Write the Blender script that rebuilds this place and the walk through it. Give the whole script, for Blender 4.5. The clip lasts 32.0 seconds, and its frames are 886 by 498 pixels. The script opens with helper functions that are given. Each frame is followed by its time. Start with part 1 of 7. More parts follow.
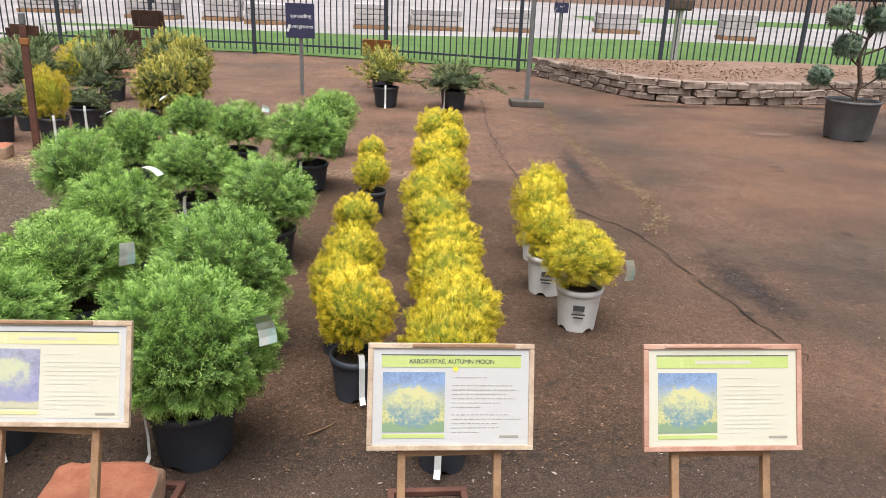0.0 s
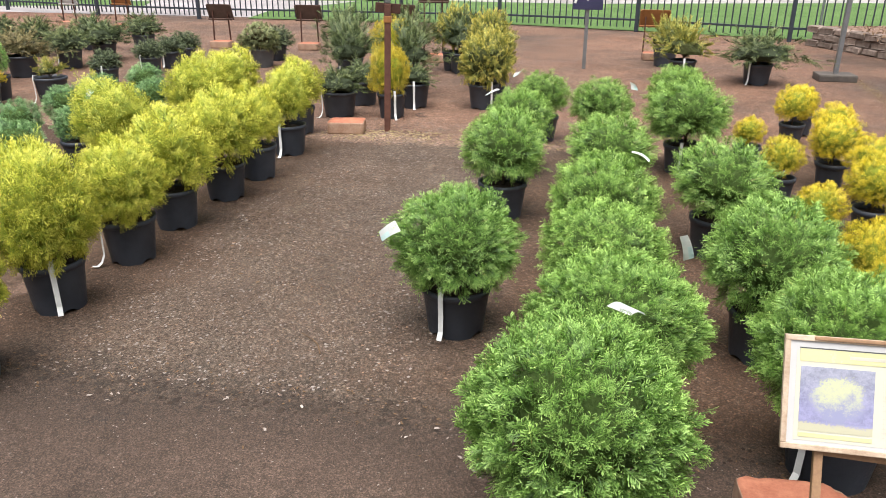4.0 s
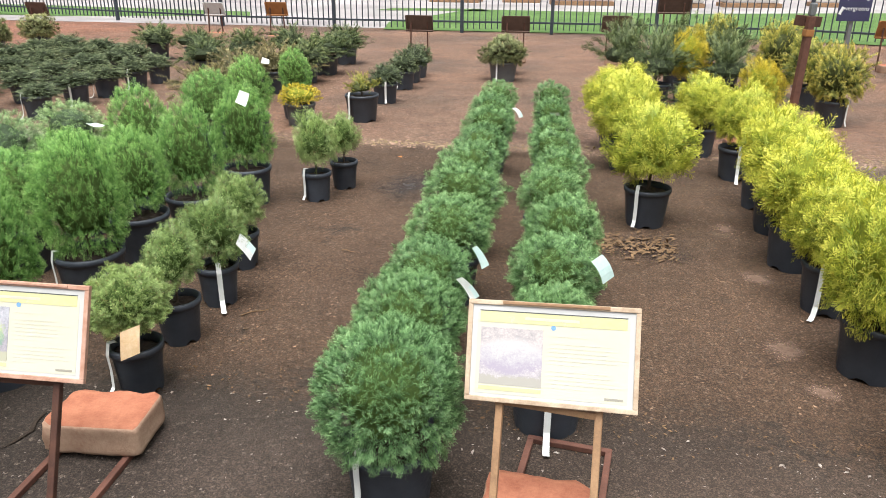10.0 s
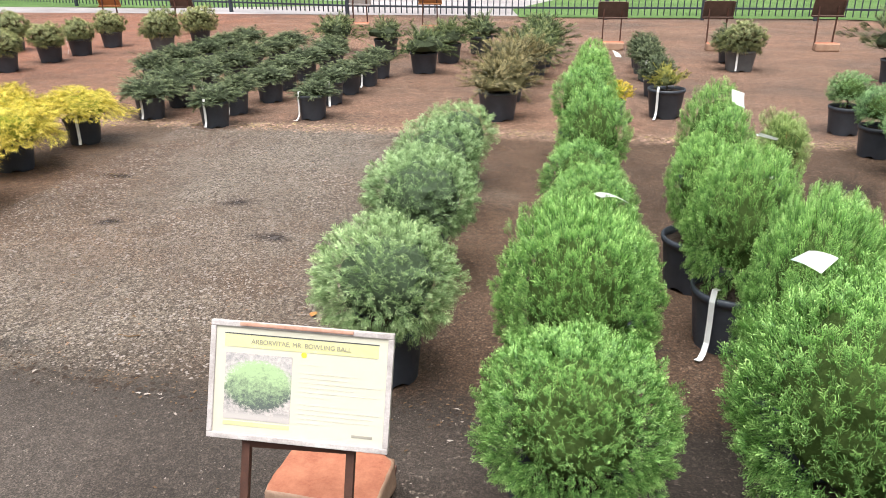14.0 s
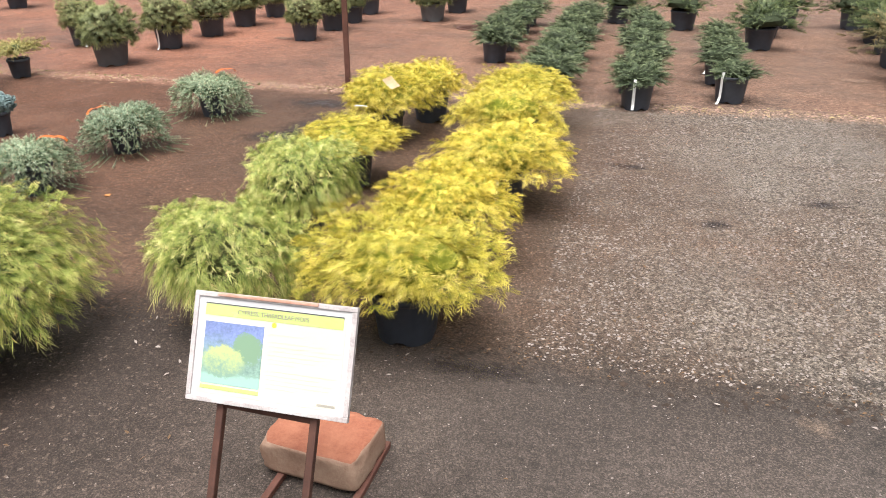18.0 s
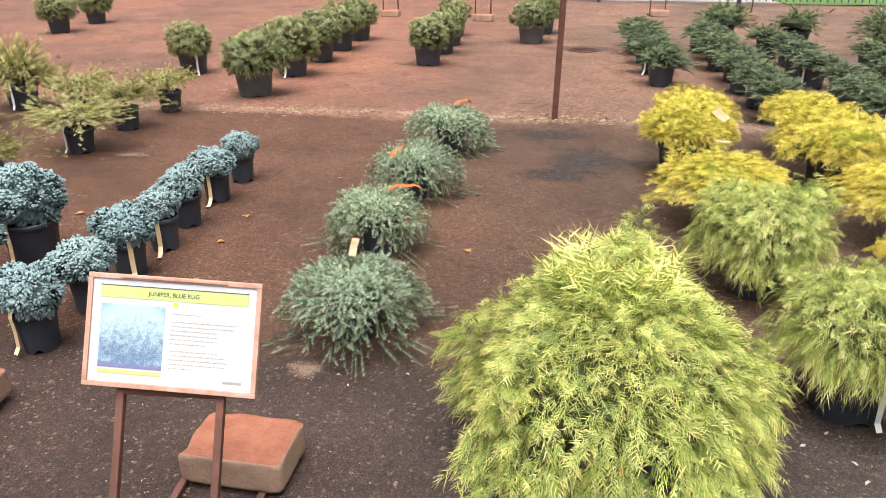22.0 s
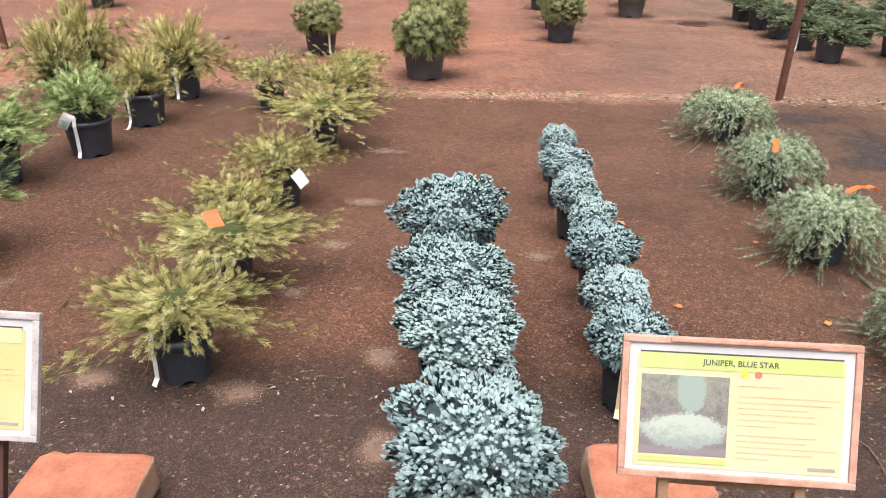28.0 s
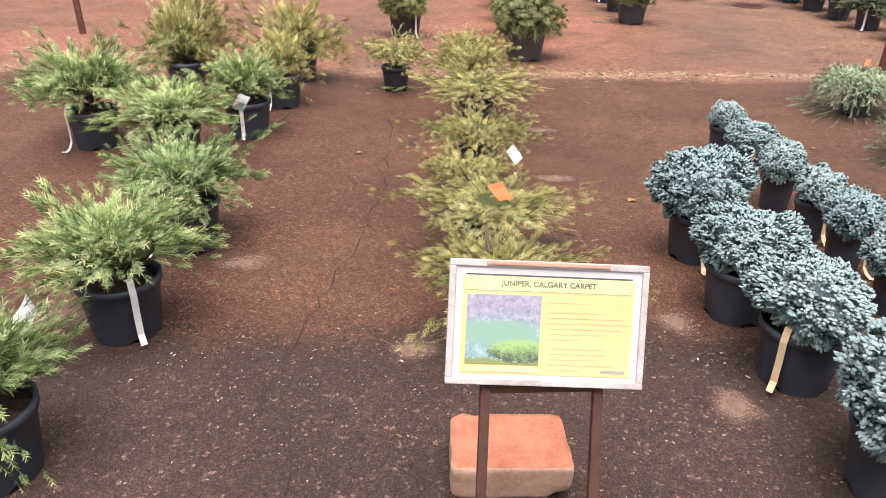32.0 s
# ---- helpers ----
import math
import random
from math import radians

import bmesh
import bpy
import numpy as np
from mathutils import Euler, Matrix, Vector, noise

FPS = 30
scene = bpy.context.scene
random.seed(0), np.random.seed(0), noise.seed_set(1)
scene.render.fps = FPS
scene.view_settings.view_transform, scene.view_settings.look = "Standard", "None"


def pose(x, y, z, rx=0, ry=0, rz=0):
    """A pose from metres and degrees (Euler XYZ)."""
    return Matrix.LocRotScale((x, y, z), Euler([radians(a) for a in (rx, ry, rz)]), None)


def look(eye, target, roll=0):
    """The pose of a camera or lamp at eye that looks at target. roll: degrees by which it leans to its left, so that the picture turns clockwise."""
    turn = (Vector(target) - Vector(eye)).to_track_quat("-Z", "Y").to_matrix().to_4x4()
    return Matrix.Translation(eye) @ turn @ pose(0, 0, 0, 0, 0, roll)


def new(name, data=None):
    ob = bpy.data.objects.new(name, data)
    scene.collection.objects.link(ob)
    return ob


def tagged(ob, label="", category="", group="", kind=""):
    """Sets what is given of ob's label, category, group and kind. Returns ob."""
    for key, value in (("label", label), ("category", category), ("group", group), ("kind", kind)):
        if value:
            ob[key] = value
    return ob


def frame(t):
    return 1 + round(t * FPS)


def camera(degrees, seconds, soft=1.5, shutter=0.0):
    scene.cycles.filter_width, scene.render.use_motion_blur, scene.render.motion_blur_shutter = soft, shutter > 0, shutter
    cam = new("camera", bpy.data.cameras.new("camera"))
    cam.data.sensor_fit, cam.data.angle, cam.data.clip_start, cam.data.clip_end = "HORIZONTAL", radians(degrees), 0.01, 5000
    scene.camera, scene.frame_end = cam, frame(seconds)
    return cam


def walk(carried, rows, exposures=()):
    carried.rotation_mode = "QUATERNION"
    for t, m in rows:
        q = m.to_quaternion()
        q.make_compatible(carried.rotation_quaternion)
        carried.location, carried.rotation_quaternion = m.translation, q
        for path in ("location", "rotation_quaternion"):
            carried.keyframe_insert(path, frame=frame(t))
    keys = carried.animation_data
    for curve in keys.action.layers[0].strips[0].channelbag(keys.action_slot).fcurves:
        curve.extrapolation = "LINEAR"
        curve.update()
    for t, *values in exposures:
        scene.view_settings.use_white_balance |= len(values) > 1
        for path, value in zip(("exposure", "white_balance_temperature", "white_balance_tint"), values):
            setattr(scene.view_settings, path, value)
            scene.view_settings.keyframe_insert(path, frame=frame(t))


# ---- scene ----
cam = camera(61.66, 32.0, soft=0.5)
PATH = [
    (0.0, 0.000, -0.000, 1.455, 70.23, -2.18, -1.41),
    (0.5, -0.073, -0.026, 1.450, 69.22, -1.37, 1.77),
    (1.0, -0.142, -0.017, 1.447, 68.45, -1.23, 4.26),
    (1.5, -0.277, 0.034, 1.450, 68.11, -1.35, 6.06),
    (2.0, -0.441, 0.065, 1.457, 68.07, -1.32, 7.09),
    (2.5, -0.681, 0.002, 1.460, 68.03, -1.34, 7.63),
    (3.0, -0.922, -0.055, 1.469, 67.84, -1.21, 8.38),
    (3.5, -1.197, -0.001, 1.445, 67.65, -0.81, 9.57),
    (4.0, -1.474, 0.062, 1.450, 67.74, -0.20, 10.95),
    (4.5, -1.787, 0.055, 1.431, 67.87, 0.55, 12.17),
    (6.5, -2.845, 0.022, 1.412, 68.89, -0.13, 11.10),
    (7.0, -3.092, 0.020, 1.422, 69.72, -0.53, 10.45),
    (7.5, -3.350, 0.039, 1.426, 69.93, -0.26, 9.90),
    (8.0, -3.613, -0.019, 1.428, 69.78, -0.05, 9.05),
    (8.5, -3.892, -0.018, 1.414, 69.58, -0.17, 8.54),
    (9.0, -4.192, 0.053, 1.401, 69.10, -0.30, 9.04),
    (9.5, -4.486, 0.027, 1.394, 68.67, -0.24, 9.64),
    (10.0, -4.796, -0.032, 1.427, 68.38, -0.28, 9.58),
    (10.5, -5.137, 0.013, 1.405, 68.45, 0.11, 9.76),
    (11.0, -5.481, 0.097, 1.389, 68.91, 0.37, 10.25),
    (11.5, -5.774, 0.062, 1.407, 68.98, 0.52, 10.07),
    (12.0, -6.099, 0.080, 1.390, 68.90, 0.24, 9.74),
    (12.5, -6.433, 0.140, 1.388, 68.55, 0.09, 9.93),
    (13.0, -6.774, 0.103, 1.388, 68.08, 0.59, 9.98),
    (13.5, -7.064, 0.069, 1.410, 67.79, 0.94, 9.84),
    (14.0, -7.397, 0.079, 1.397, 67.48, 0.55, 10.11),
    (14.5, -7.735, 0.072, 1.389, 67.06, -0.10, 11.02),
    (15.0, -8.126, 0.020, 1.409, 66.83, -0.03, 12.53),
    (15.5, -8.460, 0.041, 1.439, 66.69, 0.78, 15.35),
    (17.5, -9.951, -0.026, 1.458, 65.34, 0.81, 16.38),
    (18.0, -10.283, -0.101, 1.457, 64.89, 0.43, 15.06),
    (18.5, -10.554, -0.150, 1.450, 64.53, -0.12, 13.02),
    (19.0, -10.819, -0.095, 1.434, 64.29, -0.80, 10.82),
    (19.5, -11.069, -0.089, 1.431, 64.61, -1.19, 9.04),
    (20.0, -11.386, -0.137, 1.462, 65.26, -1.19, 8.38),
    (20.5, -11.717, -0.112, 1.453, 65.89, -0.90, 9.22),
    (21.0, -12.051, -0.076, 1.457, 66.20, -0.28, 10.08),
    (21.5, -12.362, -0.115, 1.454, 66.33, 0.14, 9.94),
    (22.0, -12.664, -0.128, 1.457, 66.13, 0.12, 9.18),
    (22.5, -12.963, -0.058, 1.448, 65.57, -0.22, 8.06),
    (23.0, -13.178, -0.045, 1.431, 64.79, -0.61, 5.77),
    (23.5, -13.373, -0.071, 1.448, 64.16, -1.29, 2.75),
    (24.0, -13.532, -0.007, 1.437, 63.92, -1.97, 1.30),
    (24.5, -13.727, 0.092, 1.428, 63.81, -2.09, 1.96),
    (25.0, -13.949, 0.109, 1.416, 63.80, -1.56, 2.81),
    (25.5, -14.190, 0.053, 1.438, 63.69, -0.72, 2.87),
    (27.5, -14.842, 0.139, 1.433, 64.07, -0.24, 2.57),
    (28.0, -15.007, 0.128, 1.426, 64.02, -0.60, 2.79),
    (28.5, -15.221, 0.186, 1.408, 63.33, -0.72, 2.92),
    (29.0, -15.340, 0.171, 1.395, 62.32, -0.84, 1.24),
    (29.5, -15.338, 0.064, 1.397, 61.58, -1.50, -1.44),
    (30.0, -15.451, 0.003, 1.397, 61.55, -1.99, -2.67),
    (30.5, -15.576, 0.015, 1.395, 61.56, -1.96, -2.09),
    (31.0, -15.731, 0.081, 1.396, 61.74, -1.54, -1.53),
    (31.5, -15.925, 0.072, 1.378, 62.39, -0.96, -1.02),
    (32.0, -16.117, 0.011, 1.389, 63.10, -0.75, 0.27),
]
walk(cam, [(t, pose(x, y, z, rx, ry, rz)) for t, x, y, z, rx, ry, rz in PATH], exposures=[(0.0, 1.1, 6500, 10), (2.0, 1.18, 6480, 10), (4.0, 1.3, 6500, 10), (8.0, 1.27, 6480, 6), (12.0, 1.45, 6500, 8), (15.0, 1.45, 6500, 9), (19.0, 1.42, 6500, 11), (22.0, 1.43, 6450, 11), (26.0, 1.38, 6500, 12), (29.0, 1.38, 6600, 16), (32.0, 1.46, 6620, 17)])

# ---- light: a bright overcast sky ----
world = bpy.data.worlds.new("overcast_sky")
scene.world = world
world.use_nodes = True
wn, wl = world.node_tree.nodes, world.node_tree.links
sky = wn.new("ShaderNodeTexSky")
sky.sky_type, sky.sun_disc = "NISHITA", False
sky.sun_elevation, sky.sun_rotation = radians(70), radians(155)
sky.air_density, sky.dust_density, sky.ozone_density = 1.0, 6.0, 1.0
grey_sky = wn.new("ShaderNodeHueSaturation")
grey_sky.inputs["Saturation"].default_value = 0.22
wl.new(sky.outputs["Color"], grey_sky.inputs["Color"])
wl.new(grey_sky.outputs["Color"], wn["Background"].inputs["Color"])
wn["Background"].inputs["Strength"].default_value = 0.065
sun = new("sun", bpy.data.lights.new("sun", "SUN"))
sun.data.energy, sun.data.angle, sun.data.color = 2.5, radians(50), (1.0, 0.985, 0.975)
sun.matrix_world = look((-0.08, -0.22, 0.97), (0, 0, 0))

# ---- materials ----
def shader(name, rough=0.7, metal=0.0, spec=0.5):
    m = bpy.data.materials.new(name)
    m.use_nodes = True
    b = m.node_tree.nodes["Principled BSDF"]
    b.inputs["Roughness"].default_value, b.inputs["Metallic"].default_value = rough, metal
    b.inputs["Specular IOR Level"].default_value = spec
    return m, m.node_tree.nodes, m.node_tree.links, b


def noise_node(n, l, scale, detail=6.0, rough=0.6, coord=None):
    t = n.new("ShaderNodeTexNoise")
    t.inputs["Scale"].default_value, t.inputs["Detail"].default_value, t.inputs["Roughness"].default_value = scale, detail, rough
    if coord:
        l.new(coord, t.inputs["Vector"])
    return t.outputs["Fac"]


def remap(n, l, value, a, b, lo=0.0, hi=1.0):
    r = n.new("ShaderNodeMapRange")
    for i, v in enumerate((a, b, lo, hi)):
        r.inputs[1 + i].default_value = v
    l.new(value, r.inputs[0])
    return r.outputs[0]


def mix(n, l, fac, a, b, how="MIX"):
    m = n.new("ShaderNodeMix")
    m.data_type, m.blend_type = "RGBA", how
    for slot, v in ((0, fac), (6, a), (7, b)):
        if isinstance(v, (int, float)):
            m.inputs[slot].default_value = v
        elif isinstance(v, tuple):
            m.inputs[slot].default_value = (*v, 1)
        else:
            l.new(v, m.inputs[slot])
    return m.outputs[2]


def maths(n, l, how, a, b=0.0):
    m = n.new("ShaderNodeMath")
    m.operation = how
    for i, v in enumerate((a, b)):
        if isinstance(v, (int, float)):
            m.inputs[i].default_value = v
        else:
            l.new(v, m.inputs[i])
    return m.outputs[0]


def bump(n, l, b, height, strength, dist=0.01):
    k = n.new("ShaderNodeBump")
    k.inputs["Strength"].default_value, k.inputs["Distance"].default_value = strength, dist
    l.new(height, k.inputs["Height"])
    l.new(k.outputs["Normal"], b.inputs["Normal"])


def plain(name, dark, light, scale=20.0, rough=0.7, metal=0.0, relief=0.2, spec=0.5, vary=0.0, fine=None):
    """Two tones mixed by noise at two scales, with a fine relief; vary: from object to object."""
    m, n, l, b = shader(name, rough, metal, spec)
    co = n.new("ShaderNodeTexCoord").outputs["Object"]
    big, small = noise_node(n, l, scale, 4, 0.6, co), noise_node(n, l, fine or scale * 9, 5, 0.7, co)
    f = maths(n, l, "ADD", maths(n, l, "MULTIPLY", big, 0.6), maths(n, l, "MULTIPLY", small, 0.4))
    c = mix(n, l, remap(n, l, f, 0.3, 0.7), dark, light)
    if vary:
        rnd = n.new("ShaderNodeObjectInfo").outputs["Random"]
        c = mix(n, l, 1.0, c, mix(n, l, rnd, (1 - vary,) * 3, (1 + vary,) * 3), "MULTIPLY")
    l.new(c, b.inputs["Base Color"])
    l.new(remap(n, l, small, 0.3, 0.7, max(rough - 0.12, 0.02), min(rough + 0.12, 1.0)), b.inputs["Roughness"])
    if relief:
        bump(n, l, b, small, relief, 0.004)
    return m


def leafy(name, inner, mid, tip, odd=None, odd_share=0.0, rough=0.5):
    """Foliage: old growth at the foot of a shoot, young growth at its tip; the dark foot also paints in the shade
    between sprays; shoots differ.
    """
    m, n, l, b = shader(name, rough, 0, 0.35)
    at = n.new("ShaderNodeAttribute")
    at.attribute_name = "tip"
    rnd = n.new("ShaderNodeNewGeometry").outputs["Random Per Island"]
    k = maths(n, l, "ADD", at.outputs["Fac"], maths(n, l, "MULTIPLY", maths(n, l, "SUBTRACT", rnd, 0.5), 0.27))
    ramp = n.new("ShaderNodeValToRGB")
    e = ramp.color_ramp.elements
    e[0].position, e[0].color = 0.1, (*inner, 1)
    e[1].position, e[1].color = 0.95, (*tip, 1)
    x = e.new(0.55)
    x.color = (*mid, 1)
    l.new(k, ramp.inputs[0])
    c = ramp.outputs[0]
    co = n.new("ShaderNodeTexCoord").outputs["Object"]
    patch = noise_node(n, l, 5.0, 3, 0.6, co)
    c = mix(n, l, 1.0, c, mix(n, l, remap(n, l, patch, 0.3, 0.7), (0.8, 0.82, 0.8), (1.15, 1.12, 1.05)), "MULTIPLY")
    own = n.new("ShaderNodeObjectInfo").outputs["Random"]
    c = mix(n, l, 1.0, c, mix(n, l, own, (0.88, 0.9, 0.9), (1.1, 1.06, 1.02)), "MULTIPLY")
    if odd:
        c = mix(n, l, remap(n, l, maths(n, l, "MULTIPLY", rnd, 1.0), 1 - odd_share, 1 - odd_share + 0.02), c, odd)
    l.new(c, b.inputs["Base Color"])
    tr = n.new("ShaderNodeBsdfTranslucent")
    l.new(c, tr.inputs["Color"])
    ms = n.new("ShaderNodeMixShader")
    ms.inputs[0].default_value = 0.25
    l.new(b.outputs[0], ms.inputs[1]), l.new(tr.outputs[0], ms.inputs[2])
    l.new(ms.outputs[0], n["Material Output"].inputs["Surface"])
    return m


def ground_material():
    m, n, l, b = shader("worn_asphalt_and_gravel", 0.7, 0, 0.25)
    geo = n.new("ShaderNodeNewGeometry").outputs["Position"]
    sep = n.new("ShaderNodeSeparateXYZ")
    l.new(geo, sep.inputs[0])
    wob = maths(n, l, "MULTIPLY", maths(n, l, "SUBTRACT", noise_node(n, l, 2.2, 6, 0.7, geo), 0.5), 0.5)
    wide = maths(n, l, "MULTIPLY", maths(n, l, "SUBTRACT", noise_node(n, l, 0.8, 5, 0.65, geo), 0.5), 2.6)
    y = maths(n, l, "ADD", sep.outputs[1], wob)
    gx = maths(n, l, "ADD", sep.outputs[0], wide)
    grain = noise_node(n, l, 170, 3, 0.7, geo)
    mid = noise_node(n, l, 26, 6, 0.7, geo)
    big = noise_node(n, l, 1.1, 6, 0.65, geo)
    vor = n.new("ShaderNodeTexVoronoi")
    vor.inputs["Scale"].default_value = 95
    l.new(geo, vor.inputs["Vector"])
    stone = n.new("ShaderNodeSeparateColor")
    l.new(vor.outputs["Color"], stone.inputs[0])
    gap = remap(n, l, vor.outputs["Distance"], 0.25, 0.75, 1.12, 0.7)
    # walkway in front: dark, fine, with a few pale chips
    walkc = mix(n, l, remap(n, l, big, 0.3, 0.7), (0.039, 0.0285, 0.024), (0.071, 0.051, 0.044))
    walkc = mix(n, l, remap(n, l, stone.outputs[0], 0.93, 0.98, 0, 0.8), walkc, (0.17, 0.13, 0.108))
    walkc = mix(n, l, remap(n, l, gx, -6.5, -3.5, 0, 0.75), walkc, mix(n, l, remap(n, l, big, 0.3, 0.7), (0.074, 0.046, 0.035), (0.138, 0.087, 0.066)))
    # lighter middle stretch: the walkway's shine there is put into its colour
    wide_mid = maths(n, l, "MULTIPLY", remap(n, l, gx, -12.2, -11.0), remap(n, l, gx, -8.6, -7.6, 0.7, 0))
    walkc = mix(n, l, wide_mid, walkc, mix(n, l, remap(n, l, big, 0.3, 0.7), (0.075, 0.057, 0.05), (0.132, 0.103, 0.09)))
    # gravelly beds
    bed = mix(n, l, remap(n, l, big, 0.3, 0.7), (0.07, 0.041, 0.028), (0.145, 0.082, 0.054))
    bed = mix(n, l, remap(n, l, stone.outputs[0], 0.8, 0.98, 0, 0.6), bed, (0.2, 0.135, 0.1))
    # paler loose gravel in the aisles; in the wide one wet glare is painted in too
    aisle_a = maths(n, l, "MULTIPLY", remap(n, l, gx, -3.6, -3.0), remap(n, l, gx, -2.0, -1.5, 1, 0))
    aisle_b = maths(n, l, "MULTIPLY", remap(n, l, gx, -10.9, -9.8), remap(n, l, gx, -8.5, -7.9, 1, 0))
    loose = mix(n, l, stone.outputs[1], (0.065, 0.048, 0.039), (0.31, 0.25, 0.208))
    bed = mix(n, l, maths(n, l, "MULTIPLY", maths(n, l, "MAXIMUM", maths(n, l, "MULTIPLY", aisle_a, 0.5), aisle_b), remap(n, l, noise_node(n, l, 0.9, 5, 0.6, geo), 0.35, 0.62, 0.25, 0.85)), bed, loose)
    # reddish, silted asphalt at the back
    red = mix(n, l, remap(n, l, noise_node(n, l, 0.55, 6, 0.7, geo), 0.32, 0.68), (0.125, 0.082, 0.064), (0.28, 0.147, 0.1))
    red = mix(n, l, remap(n, l, big, 0.55, 0.75, 0, 0.6), red, (0.19, 0.135, 0.105))
    coarse = n.new("ShaderNodeTexVoronoi")
    coarse.inputs["Scale"].default_value = 42
    l.new(geo, coarse.inputs["Vector"])
    cs = n.new("ShaderNodeSeparateColor")
    l.new(coarse.outputs["Color"], cs.inputs[0])
    red = mix(n, l, 1.0, red, mix(n, l, maths(n, l, "POWER", cs.outputs[0], 2.0), (0.84, 0.83, 0.82), (1.32, 1.33, 1.35)), "MULTIPLY")
    red = mix(n, l, remap(n, l, noise_node(n, l, 4.5, 7, 0.75, geo), 0.58, 0.68, 0, 0.55), red, (0.055, 0.042, 0.037))
    right = maths(n, l, "MULTIPLY", remap(n, l, sep.outputs[0], 0.9, 1.9), remap(n, l, y, 1.9, 2.5))
    red_right = mix(n, l, remap(n, l, noise_node(n, l, 0.42, 6, 0.6, geo), 0.38, 0.6), (0.085, 0.058, 0.047), (0.2, 0.108, 0.075))
    red_right = mix(n, l, remap(n, l, big, 0.5, 0.7, 0, 0.5), red_right, (0.19, 0.13, 0.1))
    both = n.new("ShaderNodeCombineColor")
    for k in range(3):
        l.new(gap, both.inputs[k])
    bed = mix(n, l, 1.0, bed, both.outputs[0], "MULTIPLY")
    c = mix(n, l, remap(n, l, y, 2.0, 2.18), walkc, bed)
    c = mix(n, l, remap(n, l, y, 5.6, 6.0), c, red)
    c = mix(n, l, right, c, red_right)
    line = maths(n, l, "MULTIPLY", remap(n, l, y, 5.58, 5.7), remap(n, l, y, 5.84, 5.96, 1, 0))
    c = mix(n, l, maths(n, l, "MULTIPLY", maths(n, l, "MULTIPLY", line, remap(n, l, mid, 0.3, 0.6)), remap(n, l, sep.outputs[0], 0.4, 0.9, 0.85, 0)), c, mix(n, l, stone.outputs[1], (0.13, 0.075, 0.055), (0.36, 0.23, 0.17)))
    # silt washed round the edge of the bed, pale and dark stains
    edge = maths(n, l, "MULTIPLY", remap(n, l, y, 1.75, 2.05), remap(n, l, y, 2.1, 2.35, 1, 0))
    c = mix(n, l, maths(n, l, "MULTIPLY", edge, remap(n, l, mid, 0.42, 0.62)), c, (0.035, 0.025, 0.02))
    c = mix(n, l, remap(n, l, noise_node(n, l, 1.7, 7, 0.7, geo), 0.64, 0.74, 0, 0.55), c, (0.27, 0.185, 0.135))
    c = mix(n, l, remap(n, l, noise_node(n, l, 2.6, 7, 0.75, geo), 0.33, 0.4, 0.75, 0), c, (0.036, 0.028, 0.025))
    c = mix(n, l, remap(n, l, noise_node(n, l, 7.5, 7, 0.8, geo), 0.6, 0.66, 0, 0.6), c, (0.035, 0.026, 0.022))
    tint = mix(n, l, remap(n, l, gx, -14.5, -12.0), (1.16, 0.97, 0.89), (0.98, 1.0, 0.96))
    tint = mix(n, l, maths(n, l, "MULTIPLY", remap(n, l, gx, -11.5, -9.5), remap(n, l, gx, -2.5, -0.5, 1, 0)), tint, (0.93, 1.0, 0.99))
    c = mix(n, l, 1.0, c, tint, "MULTIPLY")
    grit = n.new("ShaderNodeTexVoronoi")
    grit.inputs["Scale"].default_value = 230
    l.new(geo, grit.inputs["Vector"])
    gs = n.new("ShaderNodeSeparateColor")
    l.new(grit.outputs["Color"], gs.inputs[0])
    c = mix(n, l, 1.0, c, mix(n, l, maths(n, l, "POWER", gs.outputs[0], 2.2), (0.62,) * 3, (1.7, 1.66, 1.62)), "MULTIPLY")
    c = mix(n, l, 1.0, c, mix(n, l, remap(n, l, grain, 0.25, 0.75), (0.66,) * 3, (1.34,) * 3), "MULTIPLY")
    c = mix(n, l, 1.0, c, mix(n, l, remap(n, l, mid, 0.3, 0.7), (0.74,) * 3, (1.26,) * 3), "MULTIPLY")
    l.new(c, b.inputs["Base Color"])
    wet = remap(n, l, noise_node(n, l, 0.7, 5, 0.6, geo), 0.35, 0.65, 0.38, 0.85)
    l.new(wet, b.inputs["Roughness"])
    h = maths(n, l, "ADD", maths(n, l, "MULTIPLY", grain, 0.5), maths(n, l, "ADD", mid, maths(n, l, "MULTIPLY", maths(n, l, "ADD", stone.outputs[0], gs.outputs[0]), 0.3)))
    bump(n, l, b, h, 0.8, 0.016)
    return m


def lawn_material():
    m, n, l, b = shader("mown_grass", 0.8, 0, 0.2)
    geo = n.new("ShaderNodeNewGeometry").outputs["Position"]
    c = mix(n, l, remap(n, l, noise_node(n, l, 0.9, 6, 0.7, geo), 0.3, 0.7), (0.06, 0.125, 0.032), (0.135, 0.22, 0.07))
    c = mix(n, l, remap(n, l, noise_node(n, l, 40, 4, 0.7, geo), 0.3, 0.7, 0, 0.5), c, (0.085, 0.15, 0.045))
    l.new(c, b.inputs["Base Color"])
    bump(n, l, b, noise_node(n, l, 60, 4, 0.7, geo), 0.8, 0.03)
    return m


